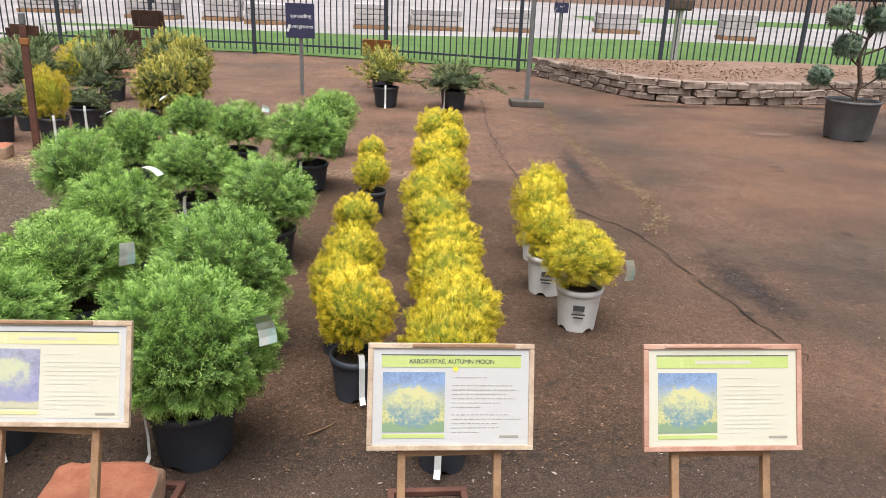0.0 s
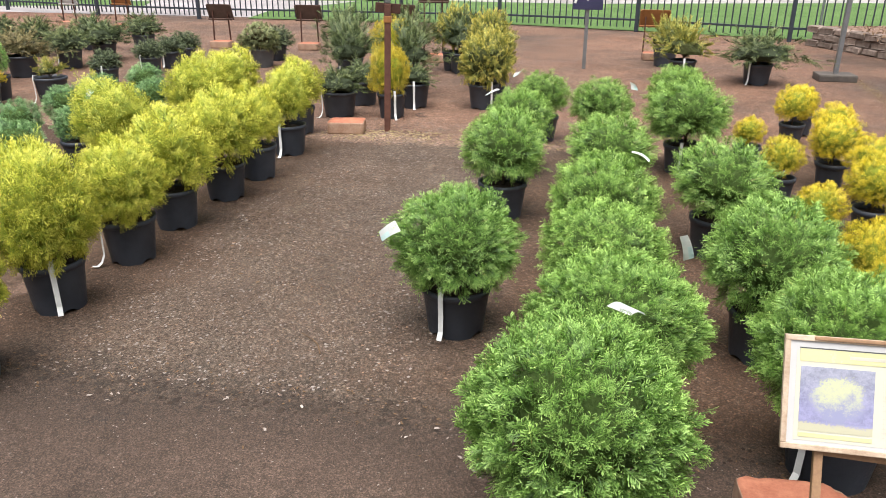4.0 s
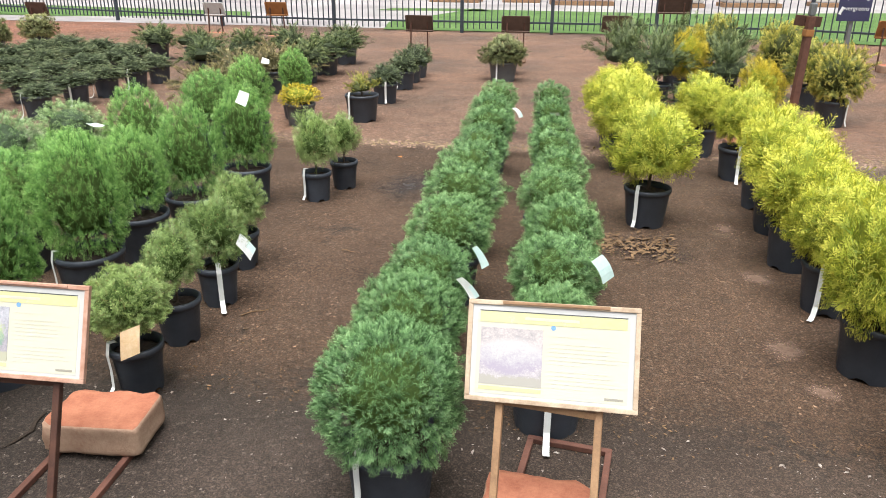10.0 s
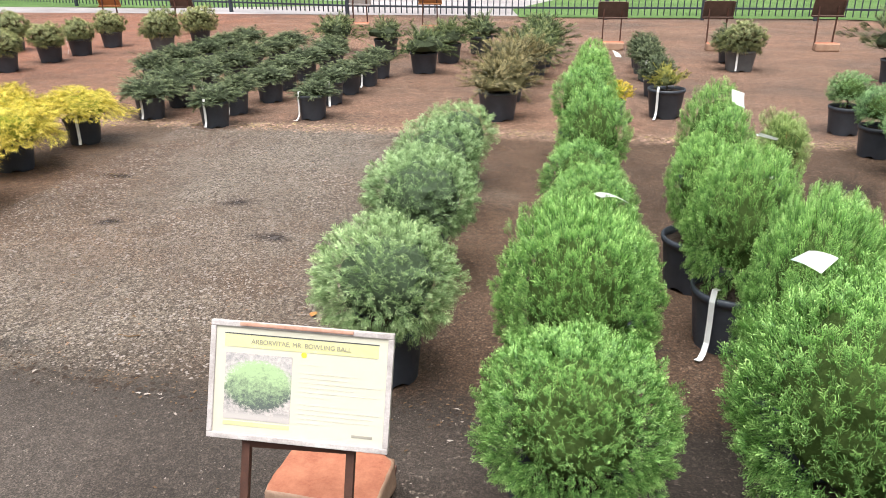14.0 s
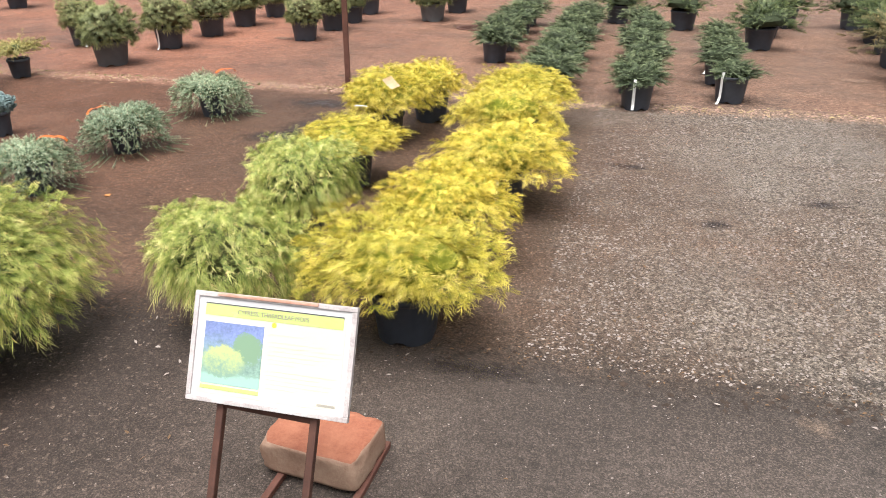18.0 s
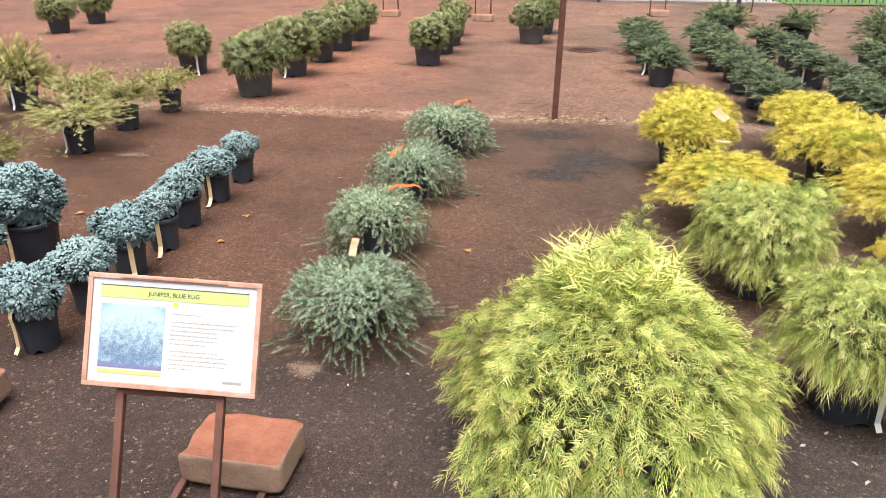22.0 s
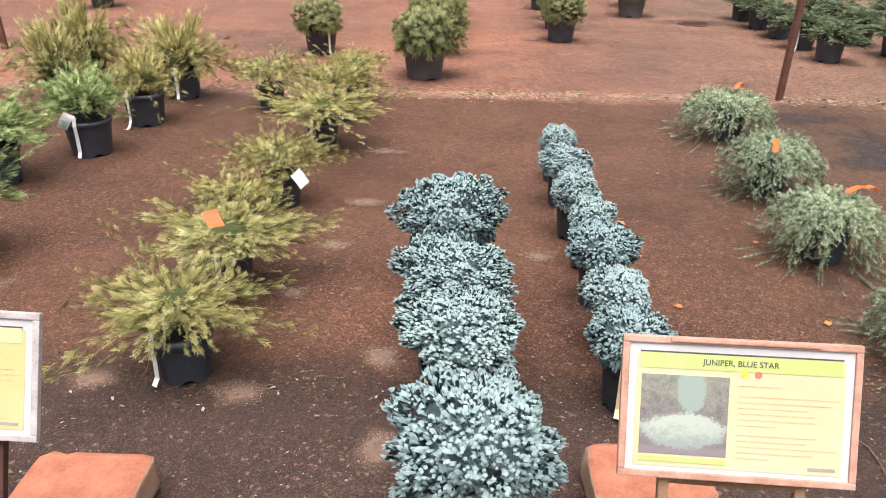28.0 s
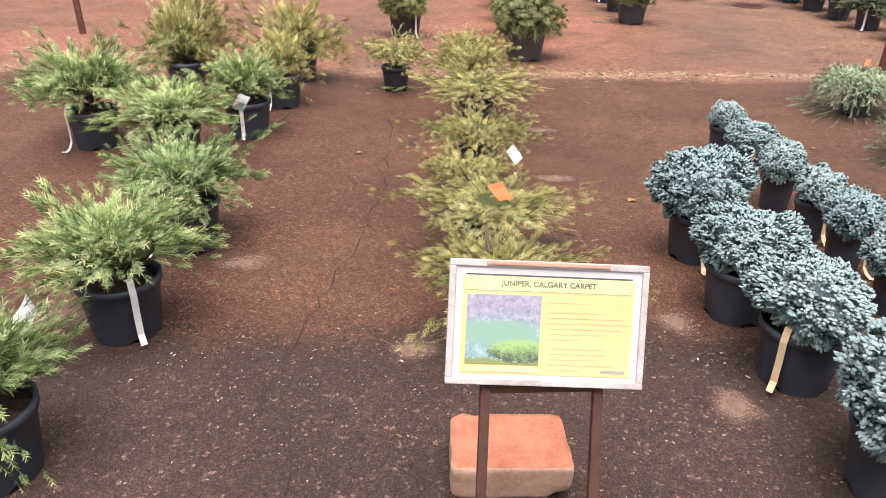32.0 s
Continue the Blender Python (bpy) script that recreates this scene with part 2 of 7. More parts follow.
def paving_material():
    m, n, l, b = shader("pale_yard_paving", 0.6, 0, 0.4)
    geo = n.new("ShaderNodeNewGeometry").outputs["Position"]
    c = mix(n, l, remap(n, l, noise_node(n, l, 0.35, 6, 0.7, geo), 0.3, 0.7), (0.19, 0.172, 0.172), (0.4, 0.37, 0.372))
    c = mix(n, l, remap(n, l, noise_node(n, l, 1.6, 6, 0.7, geo), 0.6, 0.7, 0, 0.6), c, (0.24, 0.2, 0.19))
    l.new(c, b.inputs["Base Color"])
    bump(n, l, b, noise_node(n, l, 30, 4, 0.7, geo), 0.4, 0.02)
    return m


def print_material(name, top, low, bush_top, bush_low, floor_c, centre=(0.5, 0.42), size=(0.38, 0.3), fade=0.2, scale=9.0, floor_at=0.14, ragged=2.2, second=None):
    """A sun-bleached colour photograph of a shrub: background from top to low, the shrub lit from above, the ground before it; second: (colour, centre, size) of another plant."""
    m, n, l, b = shader(name, 0.22, 0, 0.5)
    co = n.new("ShaderNodeTexCoord").outputs["Generated"]
    sep = n.new("ShaderNodeSeparateXYZ")
    l.new(co, sep.inputs[0])
    u, v = sep.outputs[0], sep.outputs[1]
    small, large = noise_node(n, l, scale * 2.2, 7, 0.8, co), noise_node(n, l, scale * 0.6, 5, 0.7, co)
    uneven = maths(n, l, "ADD", maths(n, l, "MULTIPLY", small, 0.55), maths(n, l, "MULTIPLY", large, 0.45))
    jitter = maths(n, l, "SUBTRACT", uneven, 0.5)

    def blot(c, colour, middle, reach):
        dx = maths(n, l, "DIVIDE", maths(n, l, "SUBTRACT", u, middle[0]), reach[0])
        dy = maths(n, l, "DIVIDE", maths(n, l, "SUBTRACT", v, middle[1]), reach[1])
        d = maths(n, l, "ADD", maths(n, l, "MULTIPLY", dx, dx), maths(n, l, "MULTIPLY", dy, dy))
        d = maths(n, l, "ADD", d, maths(n, l, "MULTIPLY", jitter, ragged * 2))
        return mix(n, l, remap(n, l, d, 0.8, 1.15, 1, 0), c, colour)

    c = mix(n, l, remap(n, l, maths(n, l, "ADD", v, jitter), 0.4, 0.85), low, top)
    c = mix(n, l, 1.0, c, mix(n, l, remap(n, l, uneven, 0.4, 0.6), (0.55, 0.58, 0.62), (1.25, 1.22, 1.2)), "MULTIPLY")
    if second:
        c = blot(c, *second)
    c = mix(n, l, remap(n, l, maths(n, l, "ADD", v, maths(n, l, "MULTIPLY", jitter, 0.4)), floor_at, floor_at + 0.05, 1, 0), c, floor_c)
    lit = maths(n, l, "ADD", maths(n, l, "DIVIDE", maths(n, l, "SUBTRACT", v, centre[1]), size[1] * 1.6), maths(n, l, "MULTIPLY", jitter, 3.6))
    c = blot(c, mix(n, l, remap(n, l, lit, -0.45, 0.3), bush_low, bush_top), centre, size)
    c = mix(n, l, fade, c, (0.85, 0.84, 0.8))
    l.new(mix(n, l, 1.0, c, (0.62, 0.62, 0.62), "MULTIPLY"), b.inputs["Base Color"])
    return m


ground_mat, lawn_mat, paving_mat = ground_material(), lawn_material(), paving_material()
pot_black = plain("black_nursery_plastic", (0.02, 0.0245, 0.034), (0.046, 0.054, 0.07), 9, 0.5, 0, 0.15, 0.5, 0.25)
pot_grey = plain("dusty_grey_plastic", (0.06, 0.063, 0.068), (0.115, 0.118, 0.122), 8, 0.6, 0, 0.2, 0.4, 0.15)
pot_white = plain("white_plastic", (0.62, 0.62, 0.62), (0.8, 0.8, 0.79), 10, 0.4, 0, 0.08)
soil_mat = plain("potting_bark", (0.012, 0.008, 0.006), (0.07, 0.045, 0.03), 30, 0.95, 0, 1.0)
bark_mat = plain("grey_brown_bark", (0.045, 0.03, 0.022), (0.13, 0.09, 0.065), 30, 0.9, 0, 0.8)
tag_white = plain("white_label_stock", (0.66, 0.67, 0.66), (0.78, 0.79, 0.78), 20, 0.5, 0, 0.05)
tag_orange = plain("orange_label_stock", (0.66, 0.17, 0.035), (0.8, 0.27, 0.08), 20, 0.5, 0, 0.05)
tag_tan = plain("weathered_label_stock", (0.6, 0.4, 0.2), (0.78, 0.62, 0.42), 20, 0.5, 0, 0.05)
tag_teal = plain("printed_green_card", (0.5, 0.68, 0.67), (0.72, 0.83, 0.82), 12, 0.35, 0, 0.05)
ink = plain("faded_black_ink", (0.05, 0.05, 0.05), (0.09, 0.09, 0.09), 30, 0.6, 0, 0)
ink_pale = plain("bleached_grey_ink", (0.46, 0.435, 0.36), (0.51, 0.485, 0.41), 30, 0.5, 0, 0)
fence_mat = plain("blue_black_powder_coat", (0.026, 0.034, 0.046), (0.05, 0.062, 0.08), 10, 0.5, 0.2, 0.15)
rust_mat = plain("rusty_square_tube", (0.08, 0.036, 0.028), (0.21, 0.095, 0.068), 14, 0.75, 0.3, 0.5, 0.4)
rust_dark = plain("dark_rusted_steel", (0.05, 0.025, 0.02), (0.13, 0.06, 0.042), 18, 0.7, 0.35, 0.4, 0.4)
galv_mat = plain("galvanised_steel", (0.16, 0.17, 0.18), (0.3, 0.31, 0.32), 12, 0.45, 0.6, 0.2)
frame_wood = plain("bleached_wood_frame", (0.3, 0.2, 0.13), (0.62, 0.5, 0.38), 16, 0.7, 0, 0.4)
wood_mat = plain("weathered_wood_strip", (0.16, 0.085, 0.045), (0.4, 0.24, 0.13), 16, 0.7, 0, 0.4)
red_frame = plain("worn_terracotta_frame", (0.32, 0.14, 0.085), (0.56, 0.36, 0.28), 16, 0.6, 0, 0.3)
grey_frame = plain("worn_whitewashed_frame", (0.26, 0.22, 0.21), (0.6, 0.56, 0.55), 22, 0.5, 0, 0.3)
brick_top = plain("terracotta_concrete_block", (0.25, 0.08, 0.047), (0.5, 0.21, 0.125), 11, 0.9, 0, 0.9, 0.3, 0.12)
brick_side = plain("split_concrete_face", (0.27, 0.15, 0.1), (0.46, 0.32, 0.23), 9, 0.95, 0, 1.0, 0.3, 0.12)
dark_stone = plain("damp_dark_stone", (0.035, 0.03, 0.026), (0.12, 0.1, 0.085), 9, 0.8, 0, 0.8)
wall_block_mat = plain("tumbled_wall_block", (0.1, 0.075, 0.062), (0.34, 0.265, 0.22), 9, 0.95, 0, 1.0, 0.3, 0.3)
chip_pale = plain("pale_gravel", (0.13, 0.104, 0.088), (0.36, 0.315, 0.285), 3, 0.85, 0, 0.3, 0.4)
chip_dark = plain("brown_gravel", (0.07, 0.05, 0.04), (0.2, 0.14, 0.11), 3, 0.85, 0, 0.3, 0.4)
chip_warm = plain("warm_brown_gravel", (0.13, 0.075, 0.048), (0.4, 0.26, 0.17), 3, 0.85, 0, 0.3, 0.4)
chip_pink = plain("pinkish_gravel", (0.26, 0.155, 0.115), (0.5, 0.34, 0.265), 3, 0.85, 0, 0.3, 0.4)
litter_mat = plain("dead_leaf_litter", (0.06, 0.035, 0.022), (0.26, 0.165, 0.09), 4, 0.9, 0, 0.3, 0.3)
chip_white = plain("pale_splinters", (0.24, 0.195, 0.165), (0.44, 0.39, 0.35), 5, 0.8, 0, 0.3, 0.4)
weed_mat = plain("small_green_weeds", (0.05, 0.1, 0.02), (0.16, 0.24, 0.06), 6, 0.8, 0, 0.2, 0.3)
orange_leaf = plain("fallen_orange_leaf", (0.3, 0.11, 0.035), (0.5, 0.24, 0.08), 30, 0.7, 0, 0.3, 0.3)
straw_mat = plain("dry_grass_and_needles", (0.2, 0.14, 0.07), (0.45, 0.36, 0.2), 4, 0.9, 0, 0.3, 0.3)
mulch_mat = plain("shredded_bark_mulch", (0.1, 0.06, 0.045), (0.3, 0.2, 0.155), 9, 0.95, 0, 1.0, 0.2)
block_pale = plain("pale_cast_concrete", (0.34, 0.31, 0.3), (0.52, 0.49, 0.485), 2, 0.85, 0, 0.4, 0.3, 0.15)
paper_white = plain("laminated_white_paper", (0.46, 0.455, 0.45), (0.52, 0.515, 0.51), 4, 0.16, 0, 0.02)
paper_cream = plain("laminated_cream_paper", (0.53, 0.505, 0.4), (0.57, 0.55, 0.46), 4, 0.16, 0, 0.02)
paper_pale = plain("bleached_yellow_page", (0.55, 0.53, 0.34), (0.6, 0.585, 0.42), 5, 0.16, 0, 0.02)
paper_yellow = plain("laminated_yellow_paper", (0.54, 0.425, 0.17), (0.6, 0.505, 0.28), 4, 0.16, 0, 0.02)
# pale blue matt tone that stands for the sky mirrored in a laminated sheet
paper_sky_glare = plain("sky_glare_matt_board", (0.5, 0.53, 0.56), (0.58, 0.61, 0.63), 5, 0.75, 0, 0.05, 0.15)
paper_peach = plain("laminated_peach_paper", (0.55, 0.45, 0.26), (0.59, 0.51, 0.34), 4, 0.16, 0, 0.02)
band_green = plain("lime_printed_band", (0.4, 0.48, 0.14), (0.46, 0.53, 0.21), 5, 0.2, 0, 0)
band_yellow = plain("yellow_printed_band", (0.55, 0.525, 0.25), (0.59, 0.57, 0.34), 5, 0.2, 0, 0)
sign_blue = plain("dark_blue_sign_paint", (0.03, 0.03, 0.075), (0.05, 0.05, 0.11), 6, 0.4, 0, 0.05)
sign_back = plain("brown_sign_back", (0.055, 0.032, 0.024), (0.13, 0.08, 0.06), 9, 0.7, 0, 0.3)
sign_back_orange = plain("orange_wood_sign_back", (0.22, 0.085, 0.025), (0.36, 0.16, 0.05), 9, 0.7, 0, 0.3)
sign_back_pale = plain("pale_sign_board", (0.42, 0.42, 0.42), (0.55, 0.55, 0.55), 9, 0.5, 0, 0.1)
symbol_yellow = plain("yellow_sun_symbol", (0.8, 0.6, 0.02), (0.85, 0.66, 0.1), 9, 0.3, 0, 0)
symbol_blue = plain("blue_water_symbol", (0.12, 0.26, 0.5), (0.2, 0.36, 0.6), 9, 0.3, 0, 0)
ink_rust = plain("faded_red_ink", (0.52, 0.36, 0.17), (0.57, 0.43, 0.23), 40, 0.5, 0, 0)
ink_soft = plain("worn_grey_ink", (0.26, 0.24, 0.2), (0.36, 0.34, 0.29), 60, 0.5, 0, 0)
ink_mid = plain("half_faded_ink", (0.16, 0.15, 0.12), (0.3, 0.28, 0.22), 60, 0.5, 0, 0)
symbol_red = plain("red_round_symbol", (0.55, 0.1, 0.08), (0.62, 0.18, 0.15), 9, 0.3, 0, 0)

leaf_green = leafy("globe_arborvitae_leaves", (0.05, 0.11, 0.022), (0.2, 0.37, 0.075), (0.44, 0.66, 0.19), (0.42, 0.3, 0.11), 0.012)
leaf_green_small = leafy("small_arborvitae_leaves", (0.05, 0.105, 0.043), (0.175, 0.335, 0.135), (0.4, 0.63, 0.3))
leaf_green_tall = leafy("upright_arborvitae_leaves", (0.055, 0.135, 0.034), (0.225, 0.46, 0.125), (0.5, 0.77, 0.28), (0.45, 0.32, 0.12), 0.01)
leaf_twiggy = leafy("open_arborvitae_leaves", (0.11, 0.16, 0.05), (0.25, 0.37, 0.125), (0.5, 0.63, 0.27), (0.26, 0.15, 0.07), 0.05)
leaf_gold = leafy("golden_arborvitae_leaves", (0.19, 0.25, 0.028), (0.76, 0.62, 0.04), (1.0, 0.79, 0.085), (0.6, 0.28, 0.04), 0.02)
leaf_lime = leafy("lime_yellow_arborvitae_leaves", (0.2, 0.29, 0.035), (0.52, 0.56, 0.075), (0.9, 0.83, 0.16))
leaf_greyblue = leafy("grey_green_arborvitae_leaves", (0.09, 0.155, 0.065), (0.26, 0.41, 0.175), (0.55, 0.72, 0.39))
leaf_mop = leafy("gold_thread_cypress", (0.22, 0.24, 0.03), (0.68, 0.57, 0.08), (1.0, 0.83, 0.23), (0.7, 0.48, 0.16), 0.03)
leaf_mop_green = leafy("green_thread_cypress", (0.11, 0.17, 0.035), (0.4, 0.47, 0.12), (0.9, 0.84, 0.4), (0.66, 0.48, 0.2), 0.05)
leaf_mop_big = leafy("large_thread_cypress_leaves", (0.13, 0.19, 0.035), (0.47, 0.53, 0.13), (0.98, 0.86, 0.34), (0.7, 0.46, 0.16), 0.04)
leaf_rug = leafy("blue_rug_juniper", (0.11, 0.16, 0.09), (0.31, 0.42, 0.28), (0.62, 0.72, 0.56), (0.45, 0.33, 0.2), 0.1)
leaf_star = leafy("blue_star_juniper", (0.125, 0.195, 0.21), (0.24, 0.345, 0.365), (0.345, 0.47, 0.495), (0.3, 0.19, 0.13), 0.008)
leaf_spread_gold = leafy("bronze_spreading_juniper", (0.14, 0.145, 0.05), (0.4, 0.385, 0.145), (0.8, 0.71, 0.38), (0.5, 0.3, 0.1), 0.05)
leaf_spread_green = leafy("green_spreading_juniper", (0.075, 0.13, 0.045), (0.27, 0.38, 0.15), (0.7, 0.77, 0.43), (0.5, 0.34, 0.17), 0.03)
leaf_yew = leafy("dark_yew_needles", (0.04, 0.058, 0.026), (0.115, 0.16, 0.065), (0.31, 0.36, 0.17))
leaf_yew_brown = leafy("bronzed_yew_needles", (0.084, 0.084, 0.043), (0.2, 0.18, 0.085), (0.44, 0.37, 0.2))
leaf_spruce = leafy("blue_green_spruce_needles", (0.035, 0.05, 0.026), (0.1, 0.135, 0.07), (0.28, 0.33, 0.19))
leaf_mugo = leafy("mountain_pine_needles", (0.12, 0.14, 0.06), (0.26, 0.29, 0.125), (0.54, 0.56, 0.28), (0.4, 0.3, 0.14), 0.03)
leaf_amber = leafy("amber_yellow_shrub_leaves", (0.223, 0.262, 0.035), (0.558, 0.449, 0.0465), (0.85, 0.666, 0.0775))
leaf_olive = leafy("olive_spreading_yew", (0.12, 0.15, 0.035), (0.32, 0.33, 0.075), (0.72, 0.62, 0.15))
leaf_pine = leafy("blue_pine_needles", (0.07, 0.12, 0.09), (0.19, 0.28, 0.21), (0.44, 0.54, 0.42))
# crown cores: the shade deep between the sprays is put into these dark tones
inner_dark = plain("shaded_inner_foliage", (0.03, 0.055, 0.014), (0.085, 0.13, 0.035), 22, 0.9, 0, 1.0, 0.1)


inner_green = plain("shaded_green_foliage", (0.03, 0.036, 0.014), (0.085, 0.095, 0.035), 14, 0.9, 0, 1.0, 0.1)
inner_brown = plain("shaded_brown_foliage", (0.035, 0.032, 0.014), (0.1, 0.09, 0.04), 14, 0.9, 0, 1.0, 0.1)
inner_grey = plain("shaded_grey_foliage", (0.04, 0.06, 0.032), (0.1, 0.14, 0.085), 22, 0.9, 0, 1.0, 0.1)
inner_conifer = plain("shaded_needle_foliage", (0.02, 0.026, 0.014), (0.055, 0.07, 0.038), 22, 0.9, 0, 1.0, 0.1)
inner_gold = plain("shaded_yellow_foliage", (0.1, 0.14, 0.018), (0.3, 0.31, 0.035), 22, 0.9, 0, 1.0, 0.1)
inner_blue = plain("shaded_blue_foliage", (0.07, 0.105, 0.11), (0.16, 0.225, 0.235), 22, 0.9, 0, 1.0, 0.1)


# ---- mesh helpers ----
def part(name, data, material, parent, label="", at=None):
    if isinstance(data, bmesh.types.BMesh):
        me = bpy.data.meshes.new(name)
        data.to_mesh(me)
        data.free()
    else:
        me = data
    if material and not me.materials:
        me.materials.append(material)
    ob = new(name, me)
    if parent:
        ob.parent = parent
    if at is not None:
        ob.matrix_basis = at
    if label:
        ob["label"] = label
    return ob


def add_box(bm, sx, sy, sz, m=Matrix(), bevel=0.0):
    vs = bmesh.ops.create_cube(bm, size=1.0, matrix=m @ Matrix.Diagonal((sx, sy, sz, 1)))["verts"]
    if bevel:
        es = list({e for v in vs for e in v.link_edges})
        bmesh.ops.bevel(bm, geom=es, offset=bevel, segments=2, affect="EDGES", profile=0.6)
    return bm


def box(sx, sy, sz, m=Matrix(), bevel=0.0):
    return add_box(bmesh.new(), sx, sy, sz, m, bevel)


def lathe(profile, seg=28, notch=None):
    bm = bmesh.new()
    rings = []
    for k, (r, z) in enumerate(profile):
        ring = []
        for i in range(seg):
            a = 2 * math.pi * i / seg
            up = notch if notch and k == 0 and i % 7 in (0, 1) else 0.0
            ring.append(bm.verts.new((r * math.cos(a), r * math.sin(a), z + up)))
        rings.append(ring)
    for a, b in zip(rings, rings[1:]):
        for i in range(seg):
            f = bm.faces.new((a[i], a[(i + 1) % seg], b[(i + 1) % seg], b[i]))
            f.smooth = True
    return bm


def tube(points, r0, r1, seg=6):
    bm = bmesh.new()
    rings = []
    n = len(points)
    for k, p in enumerate(points):
        p = Vector(p)
        d = (Vector(points[min(k + 1, n - 1)]) - Vector(points[max(k - 1, 0)])).normalized()
        q = d.to_track_quat("Z", "Y").to_matrix()
        r = r0 + (r1 - r0) * k / max(n - 1, 1)
        rings.append([bm.verts.new(p + q @ Vector((r * math.cos(2 * math.pi * i / seg), r * math.sin(2 * math.pi * i / seg), 0))) for i in range(seg)])
    for a, b in zip(rings, rings[1:]):
        for i in range(seg):
            bm.faces.new((a[i], a[(i + 1) % seg], b[(i + 1) % seg], b[i])).smooth = True
    bm.faces.new(rings[-1])
    return bm


def mesh_of(name, verts, faces, tip=None):
    """A mesh from vertex and triangle arrays."""
    me = bpy.data.meshes.new(name)
    nv, nf = len(verts), len(faces)
    me.vertices.add(nv)
    me.vertices.foreach_set("co", np.ascontiguousarray(verts, dtype=np.float32).ravel())
    me.loops.add(nf * 3)
    me.loops.foreach_set("vertex_index", np.ascontiguousarray(faces, dtype=np.int32).ravel())
    me.polygons.add(nf)
    me.polygons.foreach_set("loop_start", np.arange(0, nf * 3, 3, dtype=np.int32))
    if tip is not None:
        a = me.attributes.new("tip", "FLOAT", "POINT")
        a.data.foreach_set("value", np.ascontiguousarray(tip, dtype=np.float32))
    me.update(calc_edges=True)
    return me


def norm(v):
    return v / np.maximum(np.linalg.norm(v, axis=-1, keepdims=True), 1e-9)


def kite(a, b, w, lift=0.0):
    """A slim leaf from a to b, in the plane of a spray, with a folded middle."""
    a, b = np.array(a, float), np.array(b, float)
    d = b - a
    s = np.array([-d[1], d[0], 0]) / max(np.linalg.norm(d[:2]), 1e-9) * w
    m = a + d * 0.45
    return [a, m + s + [0, 0, lift], b, m - s + [0, 0, lift]], [(0, 1, 2), (0, 2, 3)]


def gather(kites):
    vs, fs = [], []
    for v, f in kites:
        k = len(vs)
        vs += v
        fs += [(a + k, b + k, c + k) for a, b, c in f]
    return np.array(vs), np.array(fs)


def blade(a, b, w):
    """A pointed leaf: broad at a, a point at b."""
    a, b = np.array(a, float), np.array(b, float)
    d = b - a
    s = np.array([-d[1], d[0], 0]) / max(np.linalg.norm(d[:2]), 1e-9) * w
    return [a - s, a + s, b], [(0, 1, 2)]


def paddle(a, b, w):
    """A blunt scale-leaf twig: thin at a, broadest at its rounded end b."""
    a, b = np.array(a, float), np.array(b, float)
    d = b - a
    s = np.array([-d[1], d[0], 0]) / max(np.linalg.norm(d[:2]), 1e-9) * w
    return [a, b - s - d * 0.06, b + s], [(0, 1, 2)]


def twig_spray(seed, pairs=4, w=0.03, spread=0.7, subs=1, curl=0.12, leaf=None):
    """A flat, forked spray of scale leaves, like a small frond: axis, side twigs, and twigs on those."""
    r = random.Random(seed)
    leaf = leaf or paddle
    ks = [blade((0, 0, 0), (r.uniform(-0.06, 0.06), 1, curl), w)]
    for i in range(pairs):
        for s in (-1, 1):
            y = 0.1 + 0.68 * (i + (0.5 if s > 0 else 0)) / pairs + r.uniform(-0.03, 0.03)
            reach = (0.4 - 0.24 * y) * r.uniform(0.7, 1.25)
            a = (0, y, curl * y * y)
            b = (s * reach * spread, y + reach * r.uniform(0.7, 1.0), curl * y * y + r.uniform(-0.1, 0.1))
            ks.append(leaf(a, b, w))
            if i < subs:
                m = tuple(p + (q - p) * 0.45 for p, q in zip(a, b))
                ks.append(leaf(m, (m[0] + s * reach * 0.1, m[1] + reach * 0.62, m[2] + 0.04), w * 0.85))
    return gather(ks)


def feather_spray(pairs=6, w=0.03, side=0.26):
    ks = [blade((0, 0, 0), (0, 1, 0), w * 0.9)]
    for i in range(pairs):
        y = 0.08 + 0.8 * i / pairs
        for s in (-1, 1):
            ks.append(blade((0, y, 0), (s * side * (1 - 0.55 * y), y + 0.17, 0.08 * (1 if (i + (s > 0)) % 2 else -1)), w))
    return gather(ks)


def tuft_spray(n=9, w=0.07, flare=0.42):
    """Needles all round a short shoot."""
    vs, fs = [], []
    for ring, (y0, k, fl, ln) in enumerate(((0.0, n, flare, 0.62), (0.35, max(n - 3, 4), flare * 0.7, 0.62))):
        for i in range(k):
            a = 2 * math.pi * (i + 0.5 * ring) / k
            c, s = math.cos(a), math.sin(a)
            b0 = np.array([0.03 * c, y0, 0.03 * s])
            tipp = np.array([fl * c, y0 + ln, fl * s])
            side = np.array([-s, 0, c]) * w
            j = len(vs)
            vs += [b0 + side, b0 - side, tipp]
            fs += [(j, j + 1, j + 2)]
    return np.array(vs), np.array(fs)


